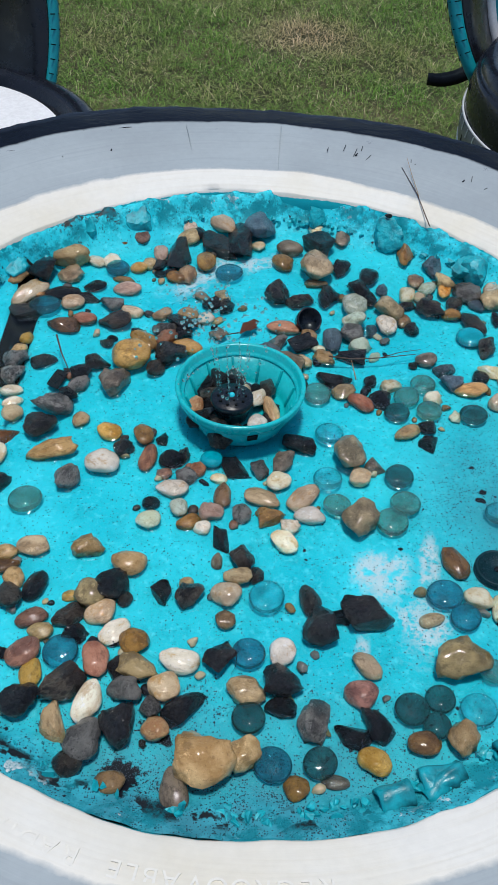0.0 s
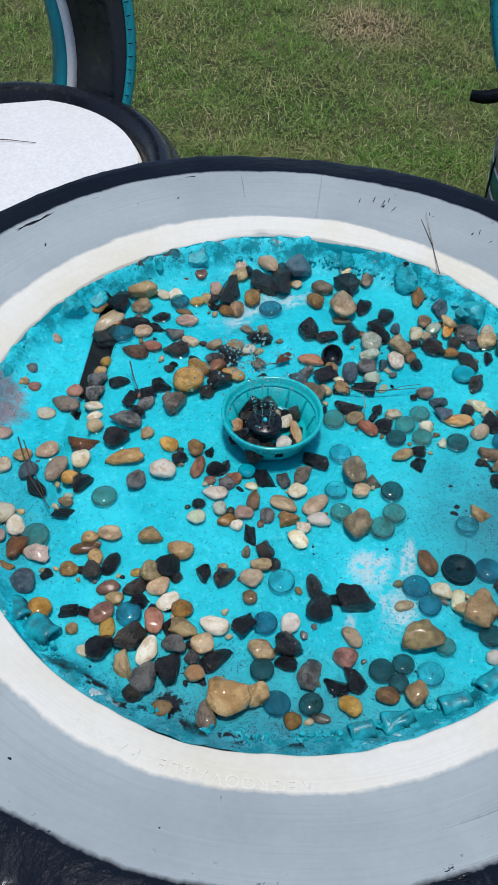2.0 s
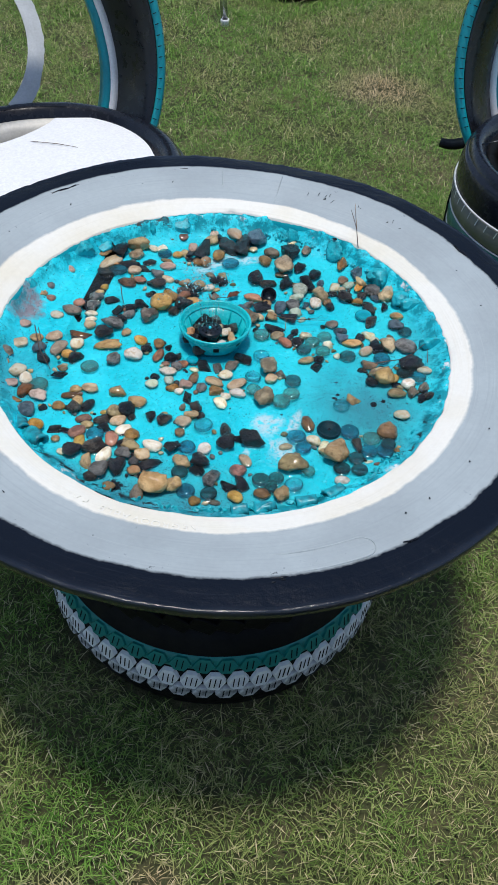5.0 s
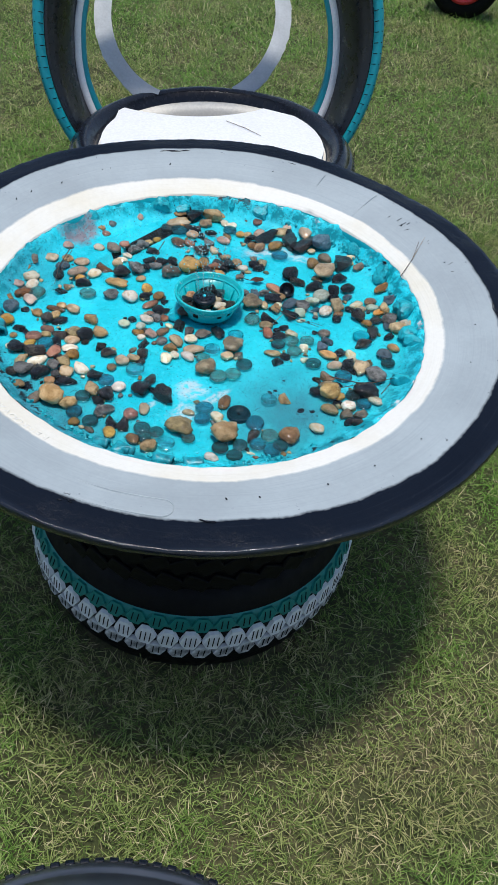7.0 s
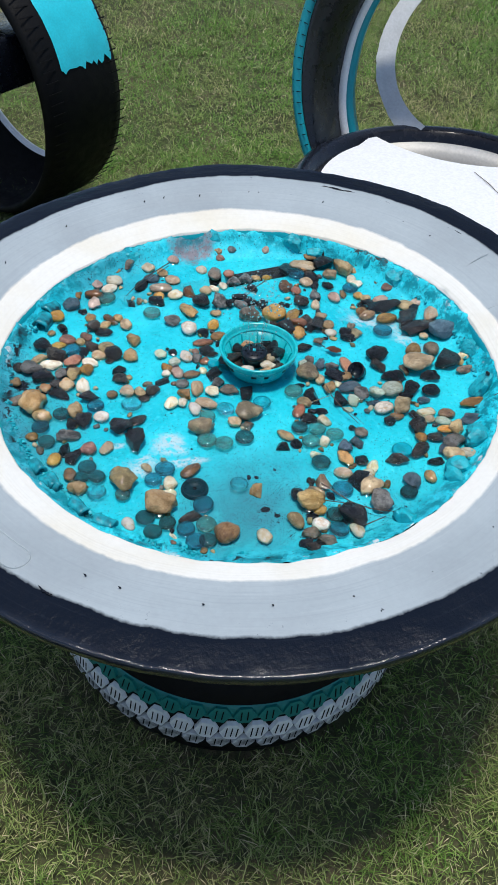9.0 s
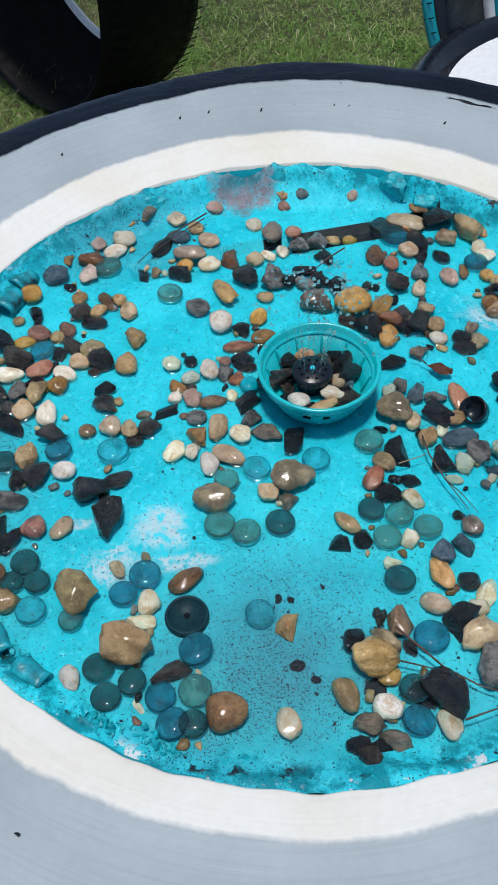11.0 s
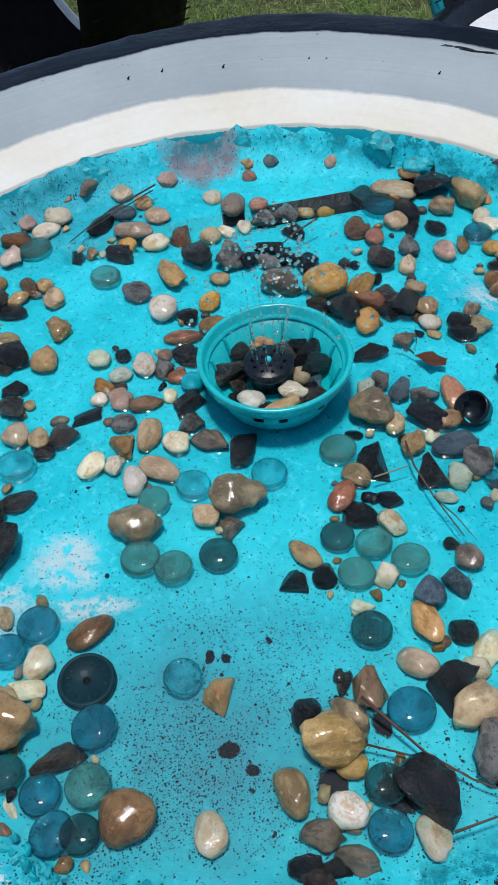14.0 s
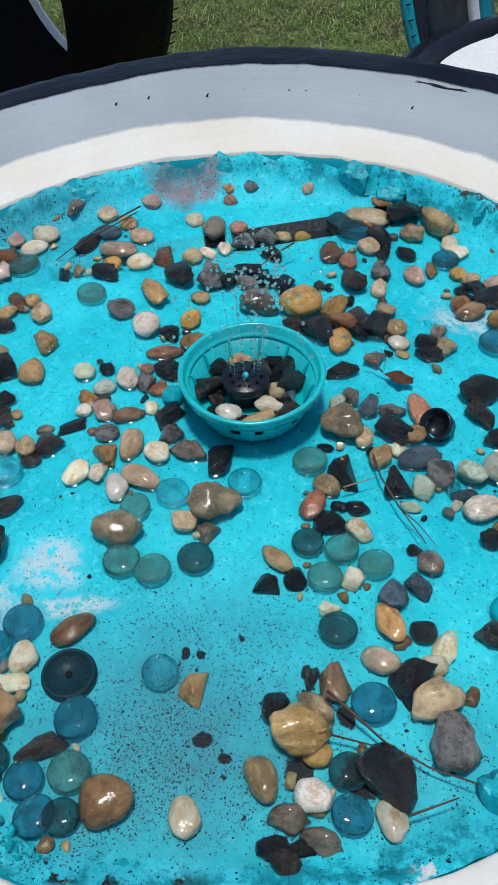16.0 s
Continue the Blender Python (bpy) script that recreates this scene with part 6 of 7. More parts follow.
def build_water():
    bm = bmesh.new()
    vs = {}
    step = 0.008
    n = int(0.30 / step)
    for i in range(-n, n + 1):
        for j in range(-n, n + 1):
            x, y = i * step - 0.004, j * step + 0.006
            r = math.hypot(i * step, j * step)
            if r < 0.288:
                vs[i, j] = bm.verts.new((x, y, water_z(x, y) + 0.0008 * noise.noise(Vector((x * 12, y * 12, 4)))))
    for i, j in list(vs):
        q = [vs.get(k) for k in ((i, j), (i + 1, j), (i + 1, j + 1), (i, j + 1))]
        if all(q):
            bm.faces.new(q)
    # the film climbs a little where it touches stones and beads
    for x, y, z, a, b, h, turn in WET:
        wz = water_z(x, y)
        if not z + 0.1 * h < wz < z + 0.8 * h or math.hypot(x + 0.004, y - 0.006) > 0.275 or math.hypot(x + 0.0155, y - 0.0245) < 0.05:
            continue
        u = 2 * (wz - z) / h - 1
        k = math.sqrt(max(0.2, 1 - u * u))
        ct, st = math.cos(radians(turn)), math.sin(radians(turn))
        rows = []
        for i in range(28):
            t = 2 * math.pi * i / 28
            e = 1 + 0.05 * noise.noise(Vector((x * 90 + math.cos(t), y * 90 + math.sin(t), 0)))
            row = []
            for grow, lift in ((-0.0006, 0.0014), (0.0003, 0.0009), (0.0008, 0.0005), (0.0016, 0.0001), (0.0026, -0.0003)):
                px, py = (a * k * e + grow) * math.cos(t), (b * k * e + grow) * math.sin(t)
                row.append(bm.verts.new((x + px * ct - py * st, y + px * st + py * ct, wz + lift)))
            rows.append(row)
        for i in range(28):
            p, q = rows[i], rows[(i + 1) % 28]
            for j in range(4):
                bm.faces.new((p[j], p[j + 1], q[j + 1], q[j]))
    w = part("water", bm, water_material())
    tagged(w, "thin film of clear water over the basin floor", "water", kind="structure")


build_water()


# ---- lumps of foam and folded rubber round the basin edge ----
M_FLAP = paint("wet_painted_rubber", (0.005, 0.36, 0.43), (0.004, 0.02, 0.03), 0.36, 260, 70, 0.4, 1.0)
M_LUMP = paint("painted_foam", (0.005, 0.43, 0.50), (0.0, 0.17, 0.21), 0.42, 260, 90, 0.9, 1.0)


CRUMBS = []
for k in range(10):
    CRUMBS.append(bpy.data.meshes.new("bit"))
    piece = bmesh.new()
    for i in range(12):
        d = Vector((random.gauss(0, 1), random.gauss(0, 1), random.gauss(0, 1))).normalized() * random.uniform(0.35, 0.55)
        piece.verts.new((d.x, d.y, d.z + 0.5))
    bmesh.ops.convex_hull(piece, input=piece.verts[:])
    bmesh.ops.delete(piece, geom=[v for v in piece.verts if not v.link_faces], context="VERTS")
    piece.to_mesh(CRUMBS[-1])
    piece.free()


def lump(shape, x, y, w, d):
    rs = random.Random(int(1000 * x) * 31 + int(1000 * y))
    ox, oy = x + 0.004, y - 0.006
    r = math.hypot(ox, oy)
    a = math.atan2(oy, ox)
    rr = min(r, 0.291)
    px, py = -0.004 + rr * math.cos(a), 0.006 + rr * math.sin(a)
    lip = 0.5115 - 0.0479 * px + 0.0217 * py
    base = floor_z(px, py) + 0.002
    h = max(0.009, lip - base + rs.uniform(-0.002, 0.004))
    W, D = w / 1000, max(d / 1000, 0.012)
    bm = bmesh.new()
    if shape == "crumb":
        # broken foam: a heap of sharp-edged bits
        bits = max(9, int(W / 0.0018))
        for b in range(bits):
            k = rs.uniform(0.0035, 0.009)
            u = (b + rs.uniform(0.2, 0.8)) / bits - 0.5
            before = len(bm.verts)
            bm.from_mesh(CRUMBS[rs.randrange(10)])
            bm.verts.ensure_lookup_table()
            bmesh.ops.transform(bm, verts=bm.verts[before:], matrix=Matrix.Translation((u * W, rs.uniform(-0.3, 0.3) * D, -0.003 + rs.uniform(0, 0.35) * h)) @ Matrix.Rotation(rs.uniform(0, 6), 4, "Z") @ Matrix.Rotation(rs.uniform(-0.5, 0.5), 4, "X") @ Matrix.Diagonal((k, k * 0.75, min(h * 0.75, k), 1)))
    elif shape == "flap":
        # a tongue of rubber folded over on itself
        secs = []
        for i in range(15):
            u = i / 14
            ang = math.pi * 1.15 * u
            rad = h * 0.42
            row = []
            for j in range(7):
                sx = (j / 6 - 0.5) * W
                row.append(Vector((sx, -rad * 1.6 * math.cos(ang) * (1 + 0.1 * math.sin(j)), 0.003 + rad * (1 + 0.0 * j) * math.sin(ang) * 1.3 + (0.003 * noise.noise(Vector((sx * 60, u * 3, w)))))))
            secs.append(row)
        bm.free()
        bm = loft(secs)
        g = bmesh.ops.solidify(bm, geom=bm.faces[:], thickness=0.003)
    else:
        sub = 4 if shape == "disc" else 3
        bmesh.ops.create_icosphere(bm, subdivisions=sub, radius=1.0)
        off = Vector((rs.uniform(0, 30), rs.uniform(0, 30), 0))
        planes = [(Vector((rs.gauss(0, 1), rs.gauss(0, 1), rs.gauss(0, 0.8))).normalized(), rs.uniform(0.5, 0.8)) for _ in range(8)]
        for v in bm.verts:
            dd = v.co.normalized()
            k = 1.0
            for pn, hh in planes:
                q = dd.dot(pn)
                if q > 0.05:
                    k = min(k, hh / q)
            k *= 1 + 0.12 * noise.noise(dd * 3 + off) + 0.07 * noise.noise(dd * 8 + off)
            if shape == "peak" and dd.z > 0.5:
                k *= 1.25
            v.co = Vector((dd.x * k * W * 0.62, dd.y * k * D * 0.62, h * 0.42 + dd.z * k * h * (0.45 if shape == "disc" else 0.72)))
    bmesh.ops.recalc_face_normals(bm, faces=bm.faces)
    for e in bm.edges:
        if shape in ("block", "peak", "crumb") and len(e.link_faces) == 2 and e.calc_face_angle(0) > 0.35:
            e.smooth = False
    ob = part("foam_lump" if shape != "flap" else "rubber_flap", bm, M_FLAP if shape == "flap" else M_LUMP, table, "turquoise painted lump at the basin's edge" if shape != "flap" else "folded tongue of turquoise painted rubber")
    ob.matrix_basis = Matrix.Translation((px, py, base)) @ Matrix.Rotation(a + math.pi / 2 + rs.uniform(-0.3, 0.3), 4, "Z")


lump("peak", -0.123, 0.295, 27, 24)
lump("crumb", -0.076, 0.314, 32, 17)
lump("crumb", 0.002, 0.319, 36, 16)
lump("crumb", 0.030, 0.327, 28, 12)
lump("block", 0.059, 0.310, 19, 18)
lump("crumb", 0.080, 0.313, 24, 20)
lump("crumb", 0.104, 0.302, 33, 18)
lump("block", 0.130, 0.285, 34, 29)
lump("crumb", 0.155, 0.292, 24, 19)
lump("crumb", 0.185, 0.261, 40, 24)
lump("block", 0.204, 0.219, 27, 28)
lump("block", -0.174, 0.275, 13, 15)
lump("block", -0.251, 0.176, 29, 22)
lump("disc", -0.220, 0.200, 33, 18)
lump("block", -0.304, 0.071, 22, 9)
lump("block", -0.299, -0.066, 32, 22)
lump("block", 0.200, 0.223, 27, 32)
lump("block", 0.231, 0.170, 26, 24)
lump("block", 0.272, 0.170, 19, 32)
lump("block", 0.281, 0.077, 17, 31)
lump("flap", 0.072, -0.273, 19, 13)
lump("flap", 0.099, -0.264, 27, 16)
lump("crumb", 0.086, -0.266, 27, 11)
lump("crumb", 0.033, -0.294, 22, 7)
lump("crumb", 0.006, -0.294, 13, 6)
lump("flap", 0.097, -0.262, 20, 9)
lump("flap", 0.144, -0.244, 24, 11)
lump("flap", 0.175, -0.225, 24, 13)
lump("flap", -0.187, -0.212, 25, 13)
lump("flap", -0.214, -0.200, 22, 12)
lump("crumb", 0.231, -0.160, 21, 16)
# crumbs all along the filled joint
crumb_rs = random.Random(21)
for i in range(46):
    deg = -50 + 195 * i / 31 + crumb_rs.uniform(-3, 3) if i < 32 else -150 + 95 * (i - 32) / 13 + crumb_rs.uniform(-3, 3)
    rad = crumb_rs.uniform(0.284, 0.297)
    if -20 < deg < 24:
        continue
    lump("crumb", -0.004 + rad * math.cos(radians(deg)), 0.006 + rad * math.sin(radians(deg)), crumb_rs.randint(14, 30), crumb_rs.randint(8, 16))



# ---- lettering, nubs and seams on the rim ----
def on_rim(r, deg, h):
    a = radians(deg)
    return TABLE_TILT @ Matrix.Translation((r * math.cos(a), r * math.sin(a), h)) @ Matrix.Rotation(a - math.pi / 2, 4, "Z")


M_LETTER = paint("white_letter_paint", (0.70, 0.69, 0.64), (0.645, 0.60, 0.485), 0.5, 180, 20, 0.2, 0.4)


def letters(word, degs, size=0.0135):
    for ch, deg in zip(word, degs):
        cu = bpy.data.curves.new("letter", "FONT")
        cu.body = ch
        cu.size = size
        cu.extrude = 0.0004
        cu.align_x, cu.align_y = "CENTER", "CENTER"
        tmp = bpy.data.objects.new("letter", cu)
        scene.collection.objects.link(tmp)
        me = bpy.data.meshes.new_from_object(tmp.evaluated_get(bpy.context.evaluated_depsgraph_get()))
        bpy.data.objects.remove(tmp)
        me.materials.clear()
        me.materials.append(M_LETTER)
        ob = new("letter", me)
        ob.parent = table
        ob.matrix_basis = on_rim(0.3255, deg, 0.5238) @ pose(0, 0, 0, 12, 0, 0)


letters("REGROOVABLE", [-84.2, -86.0, -87.8, -89.7, -91.6, -93.6, -95.5, -97.6, -99.3, -100.9, -102.4])
letters("RADIAL", [-106.4, -108.5, -110.4, -112.0, -113.6, -115.5])


def nub(deg, r=0.368):
    h = random.uniform(0.0016, 0.0034)
    b = tube([(0, 0, 0), (0.0006, 0, h * 0.5), (0.0016, 0.0006, h)], [0.0011, 0.0008, 0.0004], 6)
    ob = part("rubber_nub", b, M_BLACK, table)
    ob.matrix_basis = on_rim(r, deg, 0.5345)


for d, r in ((-177.7, 0.372), (177.7, 0.372), (169.4, 0.366), (164.3, 0.372), (157.9, 0.371), (155.6, 0.372), (148.1, 0.373), (140.2, 0.367), (131.8, 0.38), (-45.8, 0.364), (-40.0, 0.364), (-27.3, 0.364), (-72.3, 0.392), (-17.1, 0.363),
             (121.0, 0.375), (113.5, 0.372), (75.0, 0.37), (66.0, 0.375), (58.0, 0.372), (-100.0, 0.37), (-118.0, 0.372), (-140.0, 0.368), (-158.0, 0.371), (-5.0, 0.366), (8.0, 0.37), (22.0, 0.366), (35.0, 0.372)):
    nub(d, r)


def fleck(deg, r, size):
    ob = part("paint_fleck", box(bmesh.new(), 0.0006, size, 0.0005), M_BLACK, table, smooth=False)
    ob.matrix_basis = on_rim(r, deg, 0.5268 + (r - 0.336) * 0.24) @ pose(0, 0, 0, 12, 0, random.uniform(-25, 25))


for d, r, size in ((79.5, 0.372, 0.006), (77.0, 0.378, 0.009), (75.2, 0.374, 0.012), (74.4, 0.381, 0.007), (73.0, 0.370, 0.009), (66.5, 0.376, 0.010), (64.0, 0.381, 0.008), (60.5, 0.372, 0.012), (57.0, 0.379, 0.008), (54.5, 0.371, 0.010)):
    fleck(d, r, size)


def seam(deg, r0, r1):
    """A mould line across the sidewall."""
    n = 14
    top = lambda r: 0.5145 + (r - 0.31) * 0.45 if r < 0.336 else (0.5268 + (r - 0.336) * 0.27 if r < 0.385 else 0.540 - max(0, r - 0.42) * 0.2)
    b = tube([(0, r0 + (r1 - r0) * i / n, top(r0 + (r1 - r0) * i / n) - 0.0006) for i in range(n + 1)], 0.00045, 5)
    ob = part("mould_seam", b, M_SEAM, table)
    ob.matrix_basis = TABLE_TILT @ Matrix.Rotation(radians(deg) - math.pi / 2, 4, "Z")


def rim_height(r):
    return 0.5268 + (r - 0.336) * 0.27 if r < 0.36 else 0.5335 + (r - 0.36) * 0.14 if r < 0.40 else 0.5395


def build_oval(d0, d1, r0, r1):
    """A raised stadium outline moulded into the sidewall."""
    pts = []
    rm, rh = (r0 + r1) / 2, (r1 - r0) / 2
    cap = math.degrees(rh / rm)
    for k in range(25):
        pts.append((d0 + (d1 - d0) * k / 24, r1))
    for k in range(1, 10):
        t = math.pi / 2 - math.pi * k / 10
        pts.append((d1 + cap * math.cos(t), rm + rh * math.sin(t)))
    for k in range(25):
        pts.append((d1 + (d0 - d1) * k / 24, r0))
    for k in range(1, 10):
        t = -math.pi / 2 - math.pi * k / 10
        pts.append((d0 + cap * math.cos(t), rm + rh * math.sin(t)))
    secs = []
    for d, r in pts + pts[:1]:
        a = radians(d)
        n = Vector((math.cos(a), math.sin(a), 0))
        secs.append([n * (r + dr) + Vector((0, 0, rim_height(r) + dz)) for dr, dz in ((-0.0010, -0.001), (-0.0005, 0.0006), (0.0005, 0.0006), (0.0010, -0.001))])
    ob = part("mould_oval", loft(secs), M_SEAM, table, "raised oval outline on the grey sidewall")
    ob.matrix_basis = TABLE_TILT


M_SEAM = paint("grey_seam_paint", (0.335, 0.385, 0.408), (0.285, 0.327, 0.348), 0.5, 240, 30, 0.3)
for d, r0, r1 in ((87, 0.338, 0.402), (101, 0.338, 0.400), (-94.6, 0.338, 0.402)):
    seam(d, r0, r1)
build_oval(-73.5, -56.5, 0.368, 0.395)


def smear(deg, r, along, across):
    """A dry-brushed smear of black paint on the sidewall."""
    rs = random.Random(int(deg * 10))
    bm = bmesh.new()
    for k in range(7):
        a = radians(deg) + rs.uniform(-0.5, 0.5) * along / r
        q = r + rs.uniform(-0.5, 0.5) * across
        m = Matrix.Translation((q * math.cos(a), q * math.sin(a), rim_height(q) + 0.0002)) @ Matrix.Rotation(a + math.pi / 2 + rs.uniform(-0.3, 0.3), 4, "Z")
        bmesh.ops.create_icosphere(bm, subdivisions=2, radius=1.0, matrix=m @ Matrix.Diagonal((along * rs.uniform(0.15, 0.35), across * rs.uniform(0.10, 0.25), 0.0012, 1)))
    ob = part("paint_smear", bm, M_BLACK, table)
    ob.matrix_basis = TABLE_TILT


for d, r, along, across in ((-103.5, 0.400, 0.016, 0.006), (-94.9, 0.3865, 0.003, 0.008), (-94.5, 0.397, 0.003, 0.010), (-71.6, 0.394, 0.007, 0.003), (-49.3, 0.398, 0.016, 0.003), (-70.9, 0.402, 0.016, 0.005),
                            (-2.4, 0.386, 0.004, 0.010), (138.4, 0.4045, 0.040, 0.003), (128.7, 0.4045, 0.036, 0.003), (112.0, 0.4045, 0.030, 0.003), (40.0, 0.4045, 0.030, 0.003)):
    smear(d, r, along, across)


# ---- twigs, leaf and caps ----
M_TWIG = paint("dry_twig", (0.06, 0.03, 0.02), (0.13, 0.075, 0.045), 0.6, 300, 60, 0.3)
M_STRAW = paint("pine_straw", (0.30, 0.20, 0.10), (0.22, 0.13, 0.07), 0.6, 300, 60, 0.3)


def twig(points, r, mt, label, lift=0.003):
    b = tube([(x, y, z + lift) for x, y, z in points], [0.62 * r * (1 - 0.5 * i / max(1, len(points) - 1)) for i in range(len(points))], 7)
    return tagged(part("twig", b, mt), label, "twig", "twigs")


twig([(0.057, 0.086, 0.499), (0.075, 0.085, 0.497), (0.100, 0.088, 0.496), (0.129, 0.094, 0.495)], 0.0011, M_TWIG, "dry brown pine needle lying across stones")
twig([(0.100, 0.087, 0.497), (0.116, 0.094, 0.497), (0.134, 0.099, 0.496)], 0.0007, M_TWIG, "thin dry pine needle lying on the basin floor")
twig([(0.077, 0.060, 0.497), (0.075, 0.082, 0.498)], 0.0009, M_STRAW, "short green-brown straw beside a stone")
twig([(0.205, 0.010, 0.497), (0.221, 0.021, 0.494), (0.236, 0.031, 0.491), (0.253, 0.047, 0.491), (0.268, 0.066, 0.495)], 0.0014, M_TWIG, "long dark wet twig on the basin floor")
twig([(0.226, 0.006, 0.492), (0.239, 0.030, 0.491), (0.251, 0.046, 0.491)], 0.0009, M_TWIG, "thin dark needle joining a longer twig")
twig([(0.273, 0.030, 0.493), (0.272, 0.054, 0.496)], 0.0012, M_TWIG, "short black stick beside a cream pebble")
twig([(-0.166, 0.096, 0.512), (-0.159, 0.076, 0.508), (-0.153, 0.064, 0.504)], 0.0013, M_TWIG, "black curved stem rising from the stones")
twig([(-0.255, -0.015, 0.512), (-0.234, -0.058, 0.508), (-0.208, -0.091, 0.504)], 0.0013, M_TWIG, "dark dry twig lying across pale pebbles")
twig([(-0.249, -0.018, 0.511), (-0.231, -0.052, 0.508), (-0.216, -0.078, 0.505)], 0.0009, M_TWIG, "thin dry needle beside a twig")
twig([(0.160, 0.257, 0.516), (0.153, 0.301, 0.524), (0.141, 0.337, 0.533)], 0.0009, M_TWIG, "forked brown pine needle resting on the rim")
twig([(0.154, 0.297, 0.524), (0.149, 0.325, 0.533), (0.146, 0.345, 0.540)], 0.0006, M_STRAW, "brown pine needle standing off the rim")


def build_leaf():
    bm = bmesh.new()
    out = [(-0.012, 0.0), (-0.006, 0.004), (-0.002, 0.0075), (0.002, 0.005), (0.009, 0.0055), (0.011, 0.001), (0.006, -0.001), (0.004, -0.006), (-0.002, -0.0035), (-0.006, -0.003)]
    cz = bm.verts.new((0, 0, 0.002))
    ring = [bm.verts.new((x, y, 0.001 + 0.0025 * abs(y) / 0.006 + 0.001 * math.sin(x * 700))) for x, y in out]
    for a in range(len(ring)):
        bm.faces.new((cz, ring[a], ring[(a + 1) % len(ring)]))
    bmesh.ops.solidify(bm, geom=bm.faces[:], thickness=0.0004)
    lf = part("dead_leaf", bm, paint("dead_leaf_brown", (0.17, 0.055, 0.025), (0.09, 0.03, 0.018), 0.45, 300, 90, 0.4))
    lf.matrix_basis = pose(-0.008, 0.127, 0.4975, 0, 0, 40)
    tagged(lf, "curled red-brown dead leaf on the basin floor", "leaf")
    part("stem", tube([(-0.012, 0.0, 0.002), (-0.019, 0.001, 0.004), (-0.026, -0.001, 0.007)], [0.0006, 0.0005, 0.0004], 6), M_TWIG, lf)


build_leaf()


def build_caps():
    cap = thing("bottle_cap", pose(0.157, -0.119, floor_z(0.157, -0.119) + 0.0005, 0, 1.7, 0) @ Matrix.Diagonal((0.91, 0.91, 1, 1)), "dark navy round plastic cap lying open on the basin floor", "cap")
    mt = paint("dark_teal_plastic", (0.004, 0.026, 0.036), (0.008, 0.045, 0.06), 0.42, 300, 60, 0.3, 0.5, 0.0, 0.12)
    part("shell", revolve([(0.0, 0.0025), (0.0125, 0.0025), (0.0135, 0.0045), (0.0150, 0.0052), (0.0158, 0.0048), (0.0165, 0.0030), (0.0165, 0.0), (0.0, 0.0)], 48), mt, cap)
    bm = bmesh.new()
    for i in range(16):
        a = 2 * math.pi * i / 16
        box(bm, 0.0011, 0.0022, 0.0008, Matrix.Translation((0.0105 * math.cos(a), 0.0105 * math.sin(a), 0.0028)) @ Matrix.Rotation(a + math.pi / 2, 4, "Z"))
    part("ridges", bm, mt, cap, smooth=False)
    part("hub", revolve([(0.0022, 0.0024), (0.0020, 0.0036), (0.0, 0.0036)], 16), M_RUBBER, cap)
    cup = part("plastic_cup_lid", revolve([(0.0, 0.002), (0.0085, 0.002), (0.0095, 0.011), (0.0108, 0.0115), (0.0112, 0.0100), (0.0100, 0.0), (0.0, 0.0)], 40), M_PUMP)
    cup.matrix_basis = pose(0.040, 0.140, floor_z(0.04, 0.14) + 0.0035, 38, 20, 0)
    tagged(cup, "small shiny black plastic cup tipped among stones", "cup")


build_caps()
chip = part("pebble", stone_mesh("angular", 5), STONE_MATS["black"])
chip.matrix_basis = Matrix.Translation((0.123, 0.272, 0.5185)) @ Matrix.Diagonal((0.008, 0.005, 0.004, 1))
tagged(chip, "tiny black stone chip on the white rim", "stone", "stones in the basin")


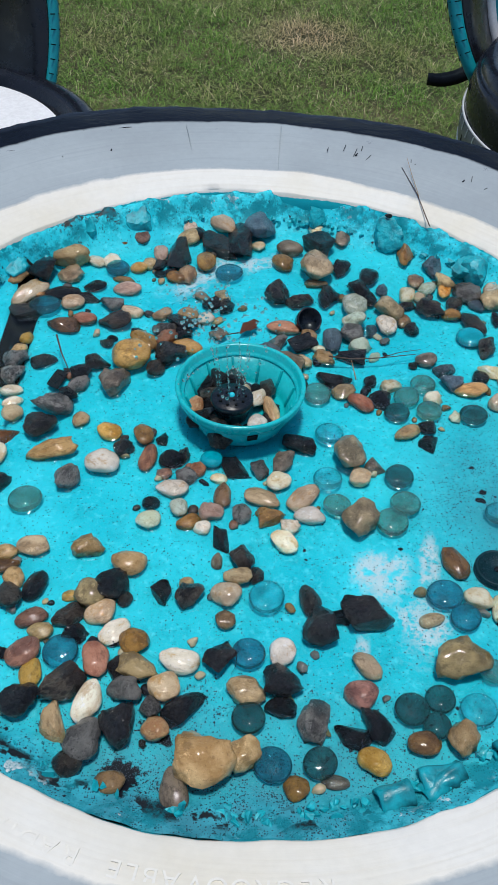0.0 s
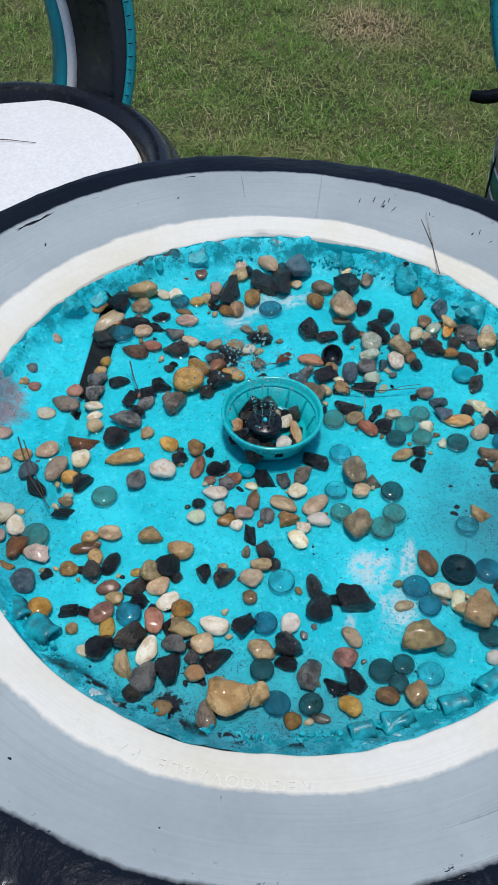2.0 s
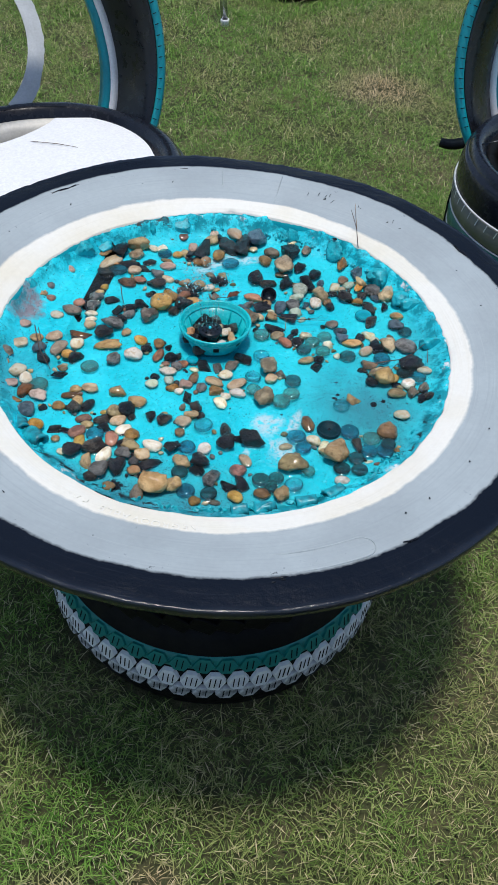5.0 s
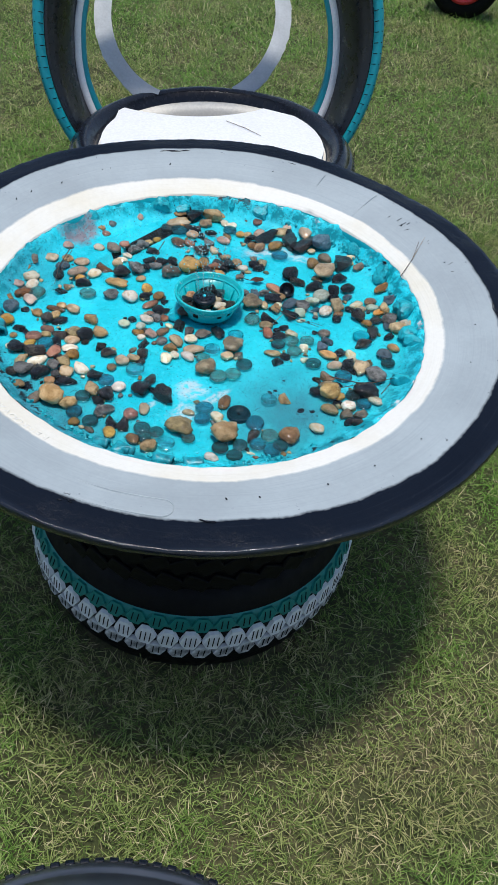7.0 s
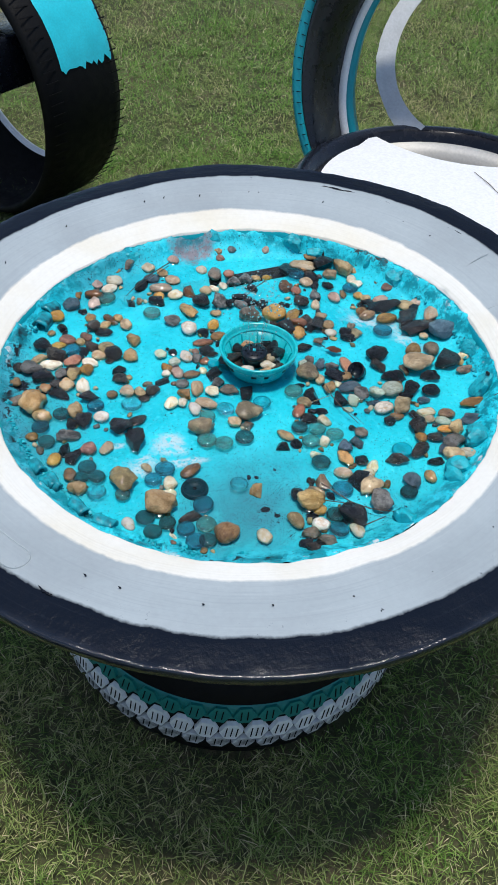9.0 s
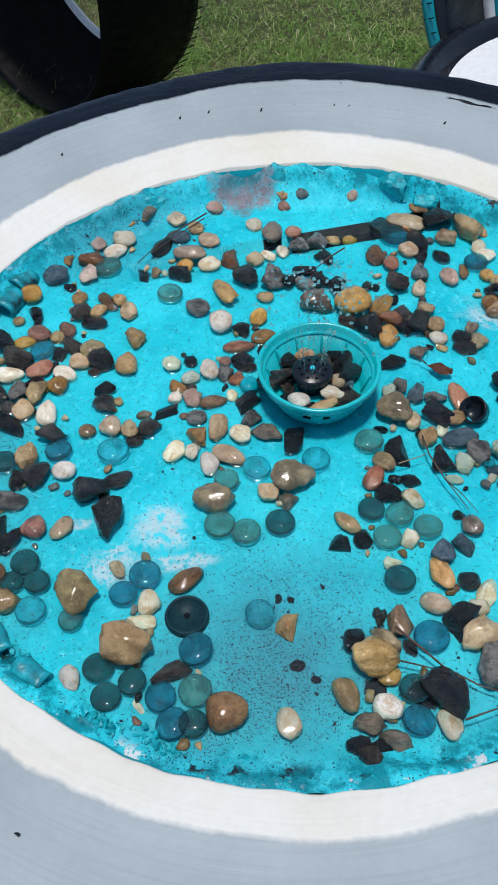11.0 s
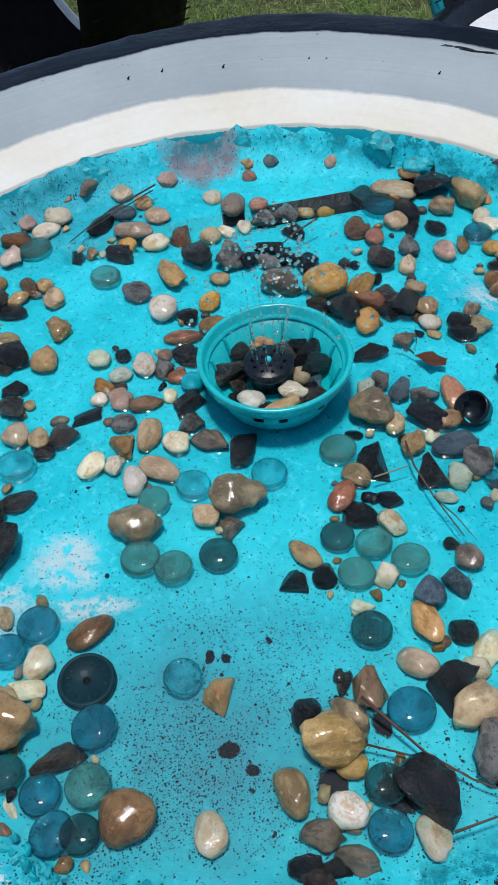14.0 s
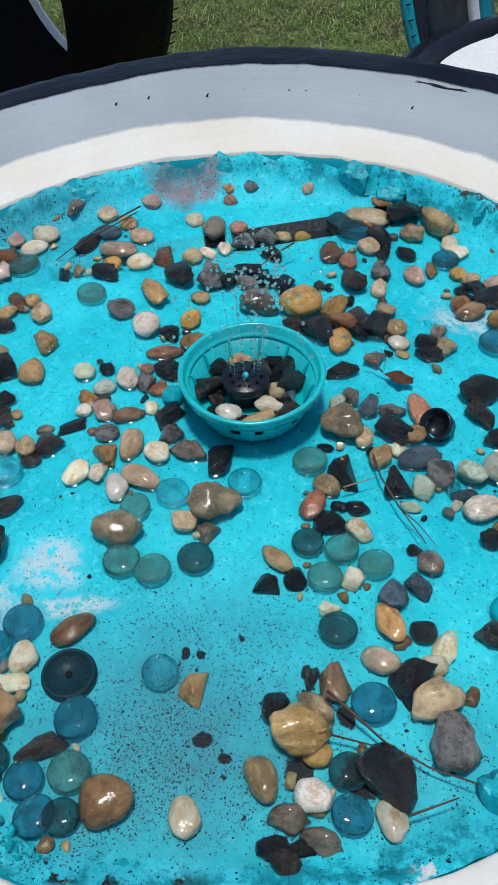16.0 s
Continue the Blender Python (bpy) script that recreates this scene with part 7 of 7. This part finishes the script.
# ---- details of the chairs ----
def chair_details():
    seat_twig = part("twig", tube([(0.035, 0.10, 0.4155), (0.075, 0.06, 0.4165), (0.105, 0.025, 0.4155)], [0.0006, 0.0008, 0.0004], 6), M_TWIG)
    seat_twig.matrix_world = chair_white.matrix_basis.copy()
    tagged(seat_twig, "dry brown twig lying on the white seat board", "twig", "twigs")
    # striped tread of the turquoise-seated chair
    for z0, z1, mt, lab in ((0.302, 0.352, M_OLIVE, "weathered olive tread band"), (0.255, 0.300, M_DARKGREEN, "dark green tread band"), (0.205, 0.253, M_OLIVE, "weathered olive tread band")):
        b = revolve([(0.2945, z0), (0.3005, z0 + 0.004), (0.3015, (z0 + z1) / 2), (0.3005, z1 - 0.004), (0.2945, z1)], 96)
        part("tread_stripe", b, mt, chair_blue, lab)
    for z in (0.354, 0.3015, 0.254):
        part("paint_line", revolve([(0.2985, z - 0.0016), (0.3018, z), (0.2985, z + 0.0016)], 96), M_WHITE, chair_blue, "thin white painted line")
    ticks = []
    for hh in (0.018, 0.02):
        bm = box(bmesh.new(), 0.0022, 0.0016, hh)
        me = bpy.data.meshes.new("paint_tick")
        bm.to_mesh(me)
        bm.free()
        me.materials.append(M_WHITE)
        ticks.append(me)
    for i in range(64):
        a = 2 * math.pi * i / 64
        for me, z in zip(ticks, (0.342, 0.228)):
            o = new("paint_tick", me)
            o.parent = chair_blue
            o.matrix_basis = Matrix.Translation((0.3012 * math.cos(a), 0.3012 * math.sin(a), z)) @ Matrix.Rotation(a + math.pi / 2, 4, "Z") @ Matrix.Rotation(0.35, 4, "Y")
    # loose tongue of rubber by the arm
    secs = []
    for i in range(9):
        u = i / 8
        p = Vector((-0.282 - 0.085 * u, 0.115 + 0.02 * u, 0.372 - 0.085 * u + 0.045 * u * u))
        w = 0.024 * (1 - 0.6 * u)
        secs.append([p + Vector((0, -w, 0.004)), p + Vector((0, w, 0.008)), p + Vector((0, w, -0.002)), p + Vector((0, -w, -0.006))])
    part("rubber_tongue", loft(secs, True, True), M_RUBBER, chair_blue, "loose black tongue of cut rubber")
    cable = part("cable", tube([(-0.264, -0.154, 0.20), (-0.262, -0.153, 0.30), (-0.252, -0.147, 0.385), (-0.235, -0.137, 0.428), (-0.20, -0.11, 0.441), (-0.15, -0.06, 0.437), (0.0, 0.03, 0.4315), (0.16, 0.05, 0.4315)], 0.0022, 8), M_PUMP)
    cable.matrix_world = chair_pose(0.64, 0.918, 0.50, 0.86)
    tagged(cable, "thin black electric cable trailing over the turquoise seat", "cable")


chair_details()


# ---- upright tyre by the table ----
def build_upright():
    c = Vector((-1.456, -0.076, 0))
    R, w = 0.325, 0.24
    g = gz(c.x, c.y)
    up = thing("tyre_bench", Matrix.Translation((c.x, c.y, g + R)) @ Matrix.Rotation(math.atan2(-0.87, 0.5), 4, "Z"), "upright black tyre with turquoise tread patch and dark beam", "tyre bench")
    turn = Matrix.Rotation(math.pi / 2, 4, "Y")
    prof = [(R - 0.075, -w / 2 + 0.01), (R - 0.04, -w / 2), (R - 0.012, -w / 2 + 0.012), (R - 0.002, -w / 2 + 0.04), (R, 0), (R - 0.002, w / 2 - 0.04), (R - 0.010, w / 2 - 0.012), (R - 0.022, w / 2), (R - 0.03, w / 2 - 0.01), (R - 0.02, 0), (R - 0.03, -w / 2 + 0.03), (R - 0.075, -w / 2 + 0.018)]
    b = revolve(prof, 96, True)
    bmesh.ops.transform(b, matrix=turn, verts=b.verts)
    part("tyre", b, M_RUBBER, up)
    b = revolve([(R - 0.075, -w / 2 + 0.006), (R - 0.088, -w / 2 + 0.008), (R - 0.092, -w / 2 + 0.016), (R - 0.080, -w / 2 + 0.024)], 96)
    bmesh.ops.transform(b, matrix=turn, verts=b.verts)
    part("bead", b, M_WHITE, up, "white painted bead")
    # turquoise patch over the upper tread
    b = revolve([(R + 0.0002, -0.058), (R + 0.0012, -0.054)] + [(R + 0.0014, -0.05 + 0.0072 * k) for k in range(20)] + [(R - 0.002, 0.094)], 120, False, -48, 122)
    for vv in b.verts:
        a = math.atan2(vv.co.y, vv.co.x)
        k = max(0.0, abs(a - radians(13)) - radians(57)) / radians(4) * 0.05 * noise.noise(Vector((vv.co.z * 130, 0, a)))
        vv.co = Matrix.Rotation(k, 3, "Z") @ vv.co + Vector((0, 0, 0.003 * noise.noise(Vector((a * 9, 3, vv.co.z * 9)))))
    bmesh.ops.transform(b, matrix=Matrix.Rotation(-math.pi / 2, 4, "Y"), verts=b.verts)
    part("tread_patch", b, M_AQUA, up, "brushed turquoise patch on the tread")
    for side in (-1, 1):
        bm = bmesh.new()
        for i in range(90):
            box(bm, 0.0022, 0.036, 0.0014, Matrix.Rotation(2 * math.pi * i / 90, 4, "X") @ Matrix.Translation((side * (w / 2 - 0.03), 0, R - 0.0006)) @ Matrix.Rotation(math.pi / 2, 4, "Z"))
        tagged(part("tread_rib", bm, M_RUBBER, up, smooth=False), kind="stuff")
    bm = bmesh.new()
    box(bm, 0.42, 0.15, 0.11, Matrix.Translation((0.21, 0.14, 0.10)), 0.006)
    part("beam", bm, M_BLACK, up, "black painted beam")
    bm = bmesh.new()
    bmesh.ops.create_uvsphere(bm, u_segments=12, v_segments=8, radius=0.006, matrix=Matrix.Translation((0.16, 0.2155, 0.09)))
    part("bolt_head", bm, M_STEEL, up, "bright steel bolt head")



M_STEEL, _nd, _lk, _p = tree("bright_steel")
_lk.new(ramp(_nd, _lk, noise_node(_nd, _lk, coords(_nd), 60, 4), [(0.35, (0.5, 0.5, 0.62)), (0.65, (0.75, 0.75, 0.8))]), _p.inputs["Base Color"])
_p.inputs["Metallic"].default_value = 0.9
_p.inputs["Roughness"].default_value = 0.25
build_upright()


# ---- beyond the chairs ----
def build_far():
    pole = thing("metal_pole", pose(-0.518, 2.72, gz(-0.518, 2.72), 0, 0, 0), "worn white-and-violet metal pole standing on the lawn", "pole")
    part("tube", tube([(0, 0, 0.004), (-0.03, 0.03, 0.35), (-0.06, 0.06, 0.8)], 0.014, 20), M_STEEL, pole)
    part("foot", revolve([(0.0, 0.0), (0.017, 0.0), (0.018, 0.022), (0.0165, 0.026), (0.014, 0.026)], 24), M_WHITE, pole, "white plastic foot")
    wh = thing("cart_wheel", pose(-1.20, 3.20, gz(-1.2, 3.2) + 0.16, 0, 0, 25), "black rubber wheel with a red hub on the lawn", "wheel")
    turn = Matrix.Rotation(math.pi / 2, 4, "X")
    b = revolve([(0.09, -0.07), (0.13, -0.085), (0.155, -0.065), (0.162, 0), (0.155, 0.065), (0.13, 0.085), (0.09, 0.07)], 48)
    bmesh.ops.transform(b, matrix=turn, verts=b.verts)
    part("tyre", b, M_RUBBER, wh)
    b = revolve([(0.02, 0.07), (0.08, 0.075), (0.092, 0.085), (0.095, 0.05)], 40)
    bmesh.ops.transform(b, matrix=turn, verts=b.verts)
    part("hub", b, paint("red_enamel", (0.45, 0.02, 0.02), (0.3, 0.02, 0.02), 0.3), wh, "red enamelled hub")
    # made-up tyre that stands in for a dark, shadowed area on the far lawn
    ty = part("tyre", revolve(tyre_profile(0.25, 0.15, 0.0, 0.17), 64), M_RUBBER)
    ty.matrix_basis = pose(-0.34, 3.30, gz(-0.34, 3.3), 0, 0, 0)
    tagged(ty, "added black tyre shape standing in for a dark shadowed area on the lawn", "tyre")


build_far()
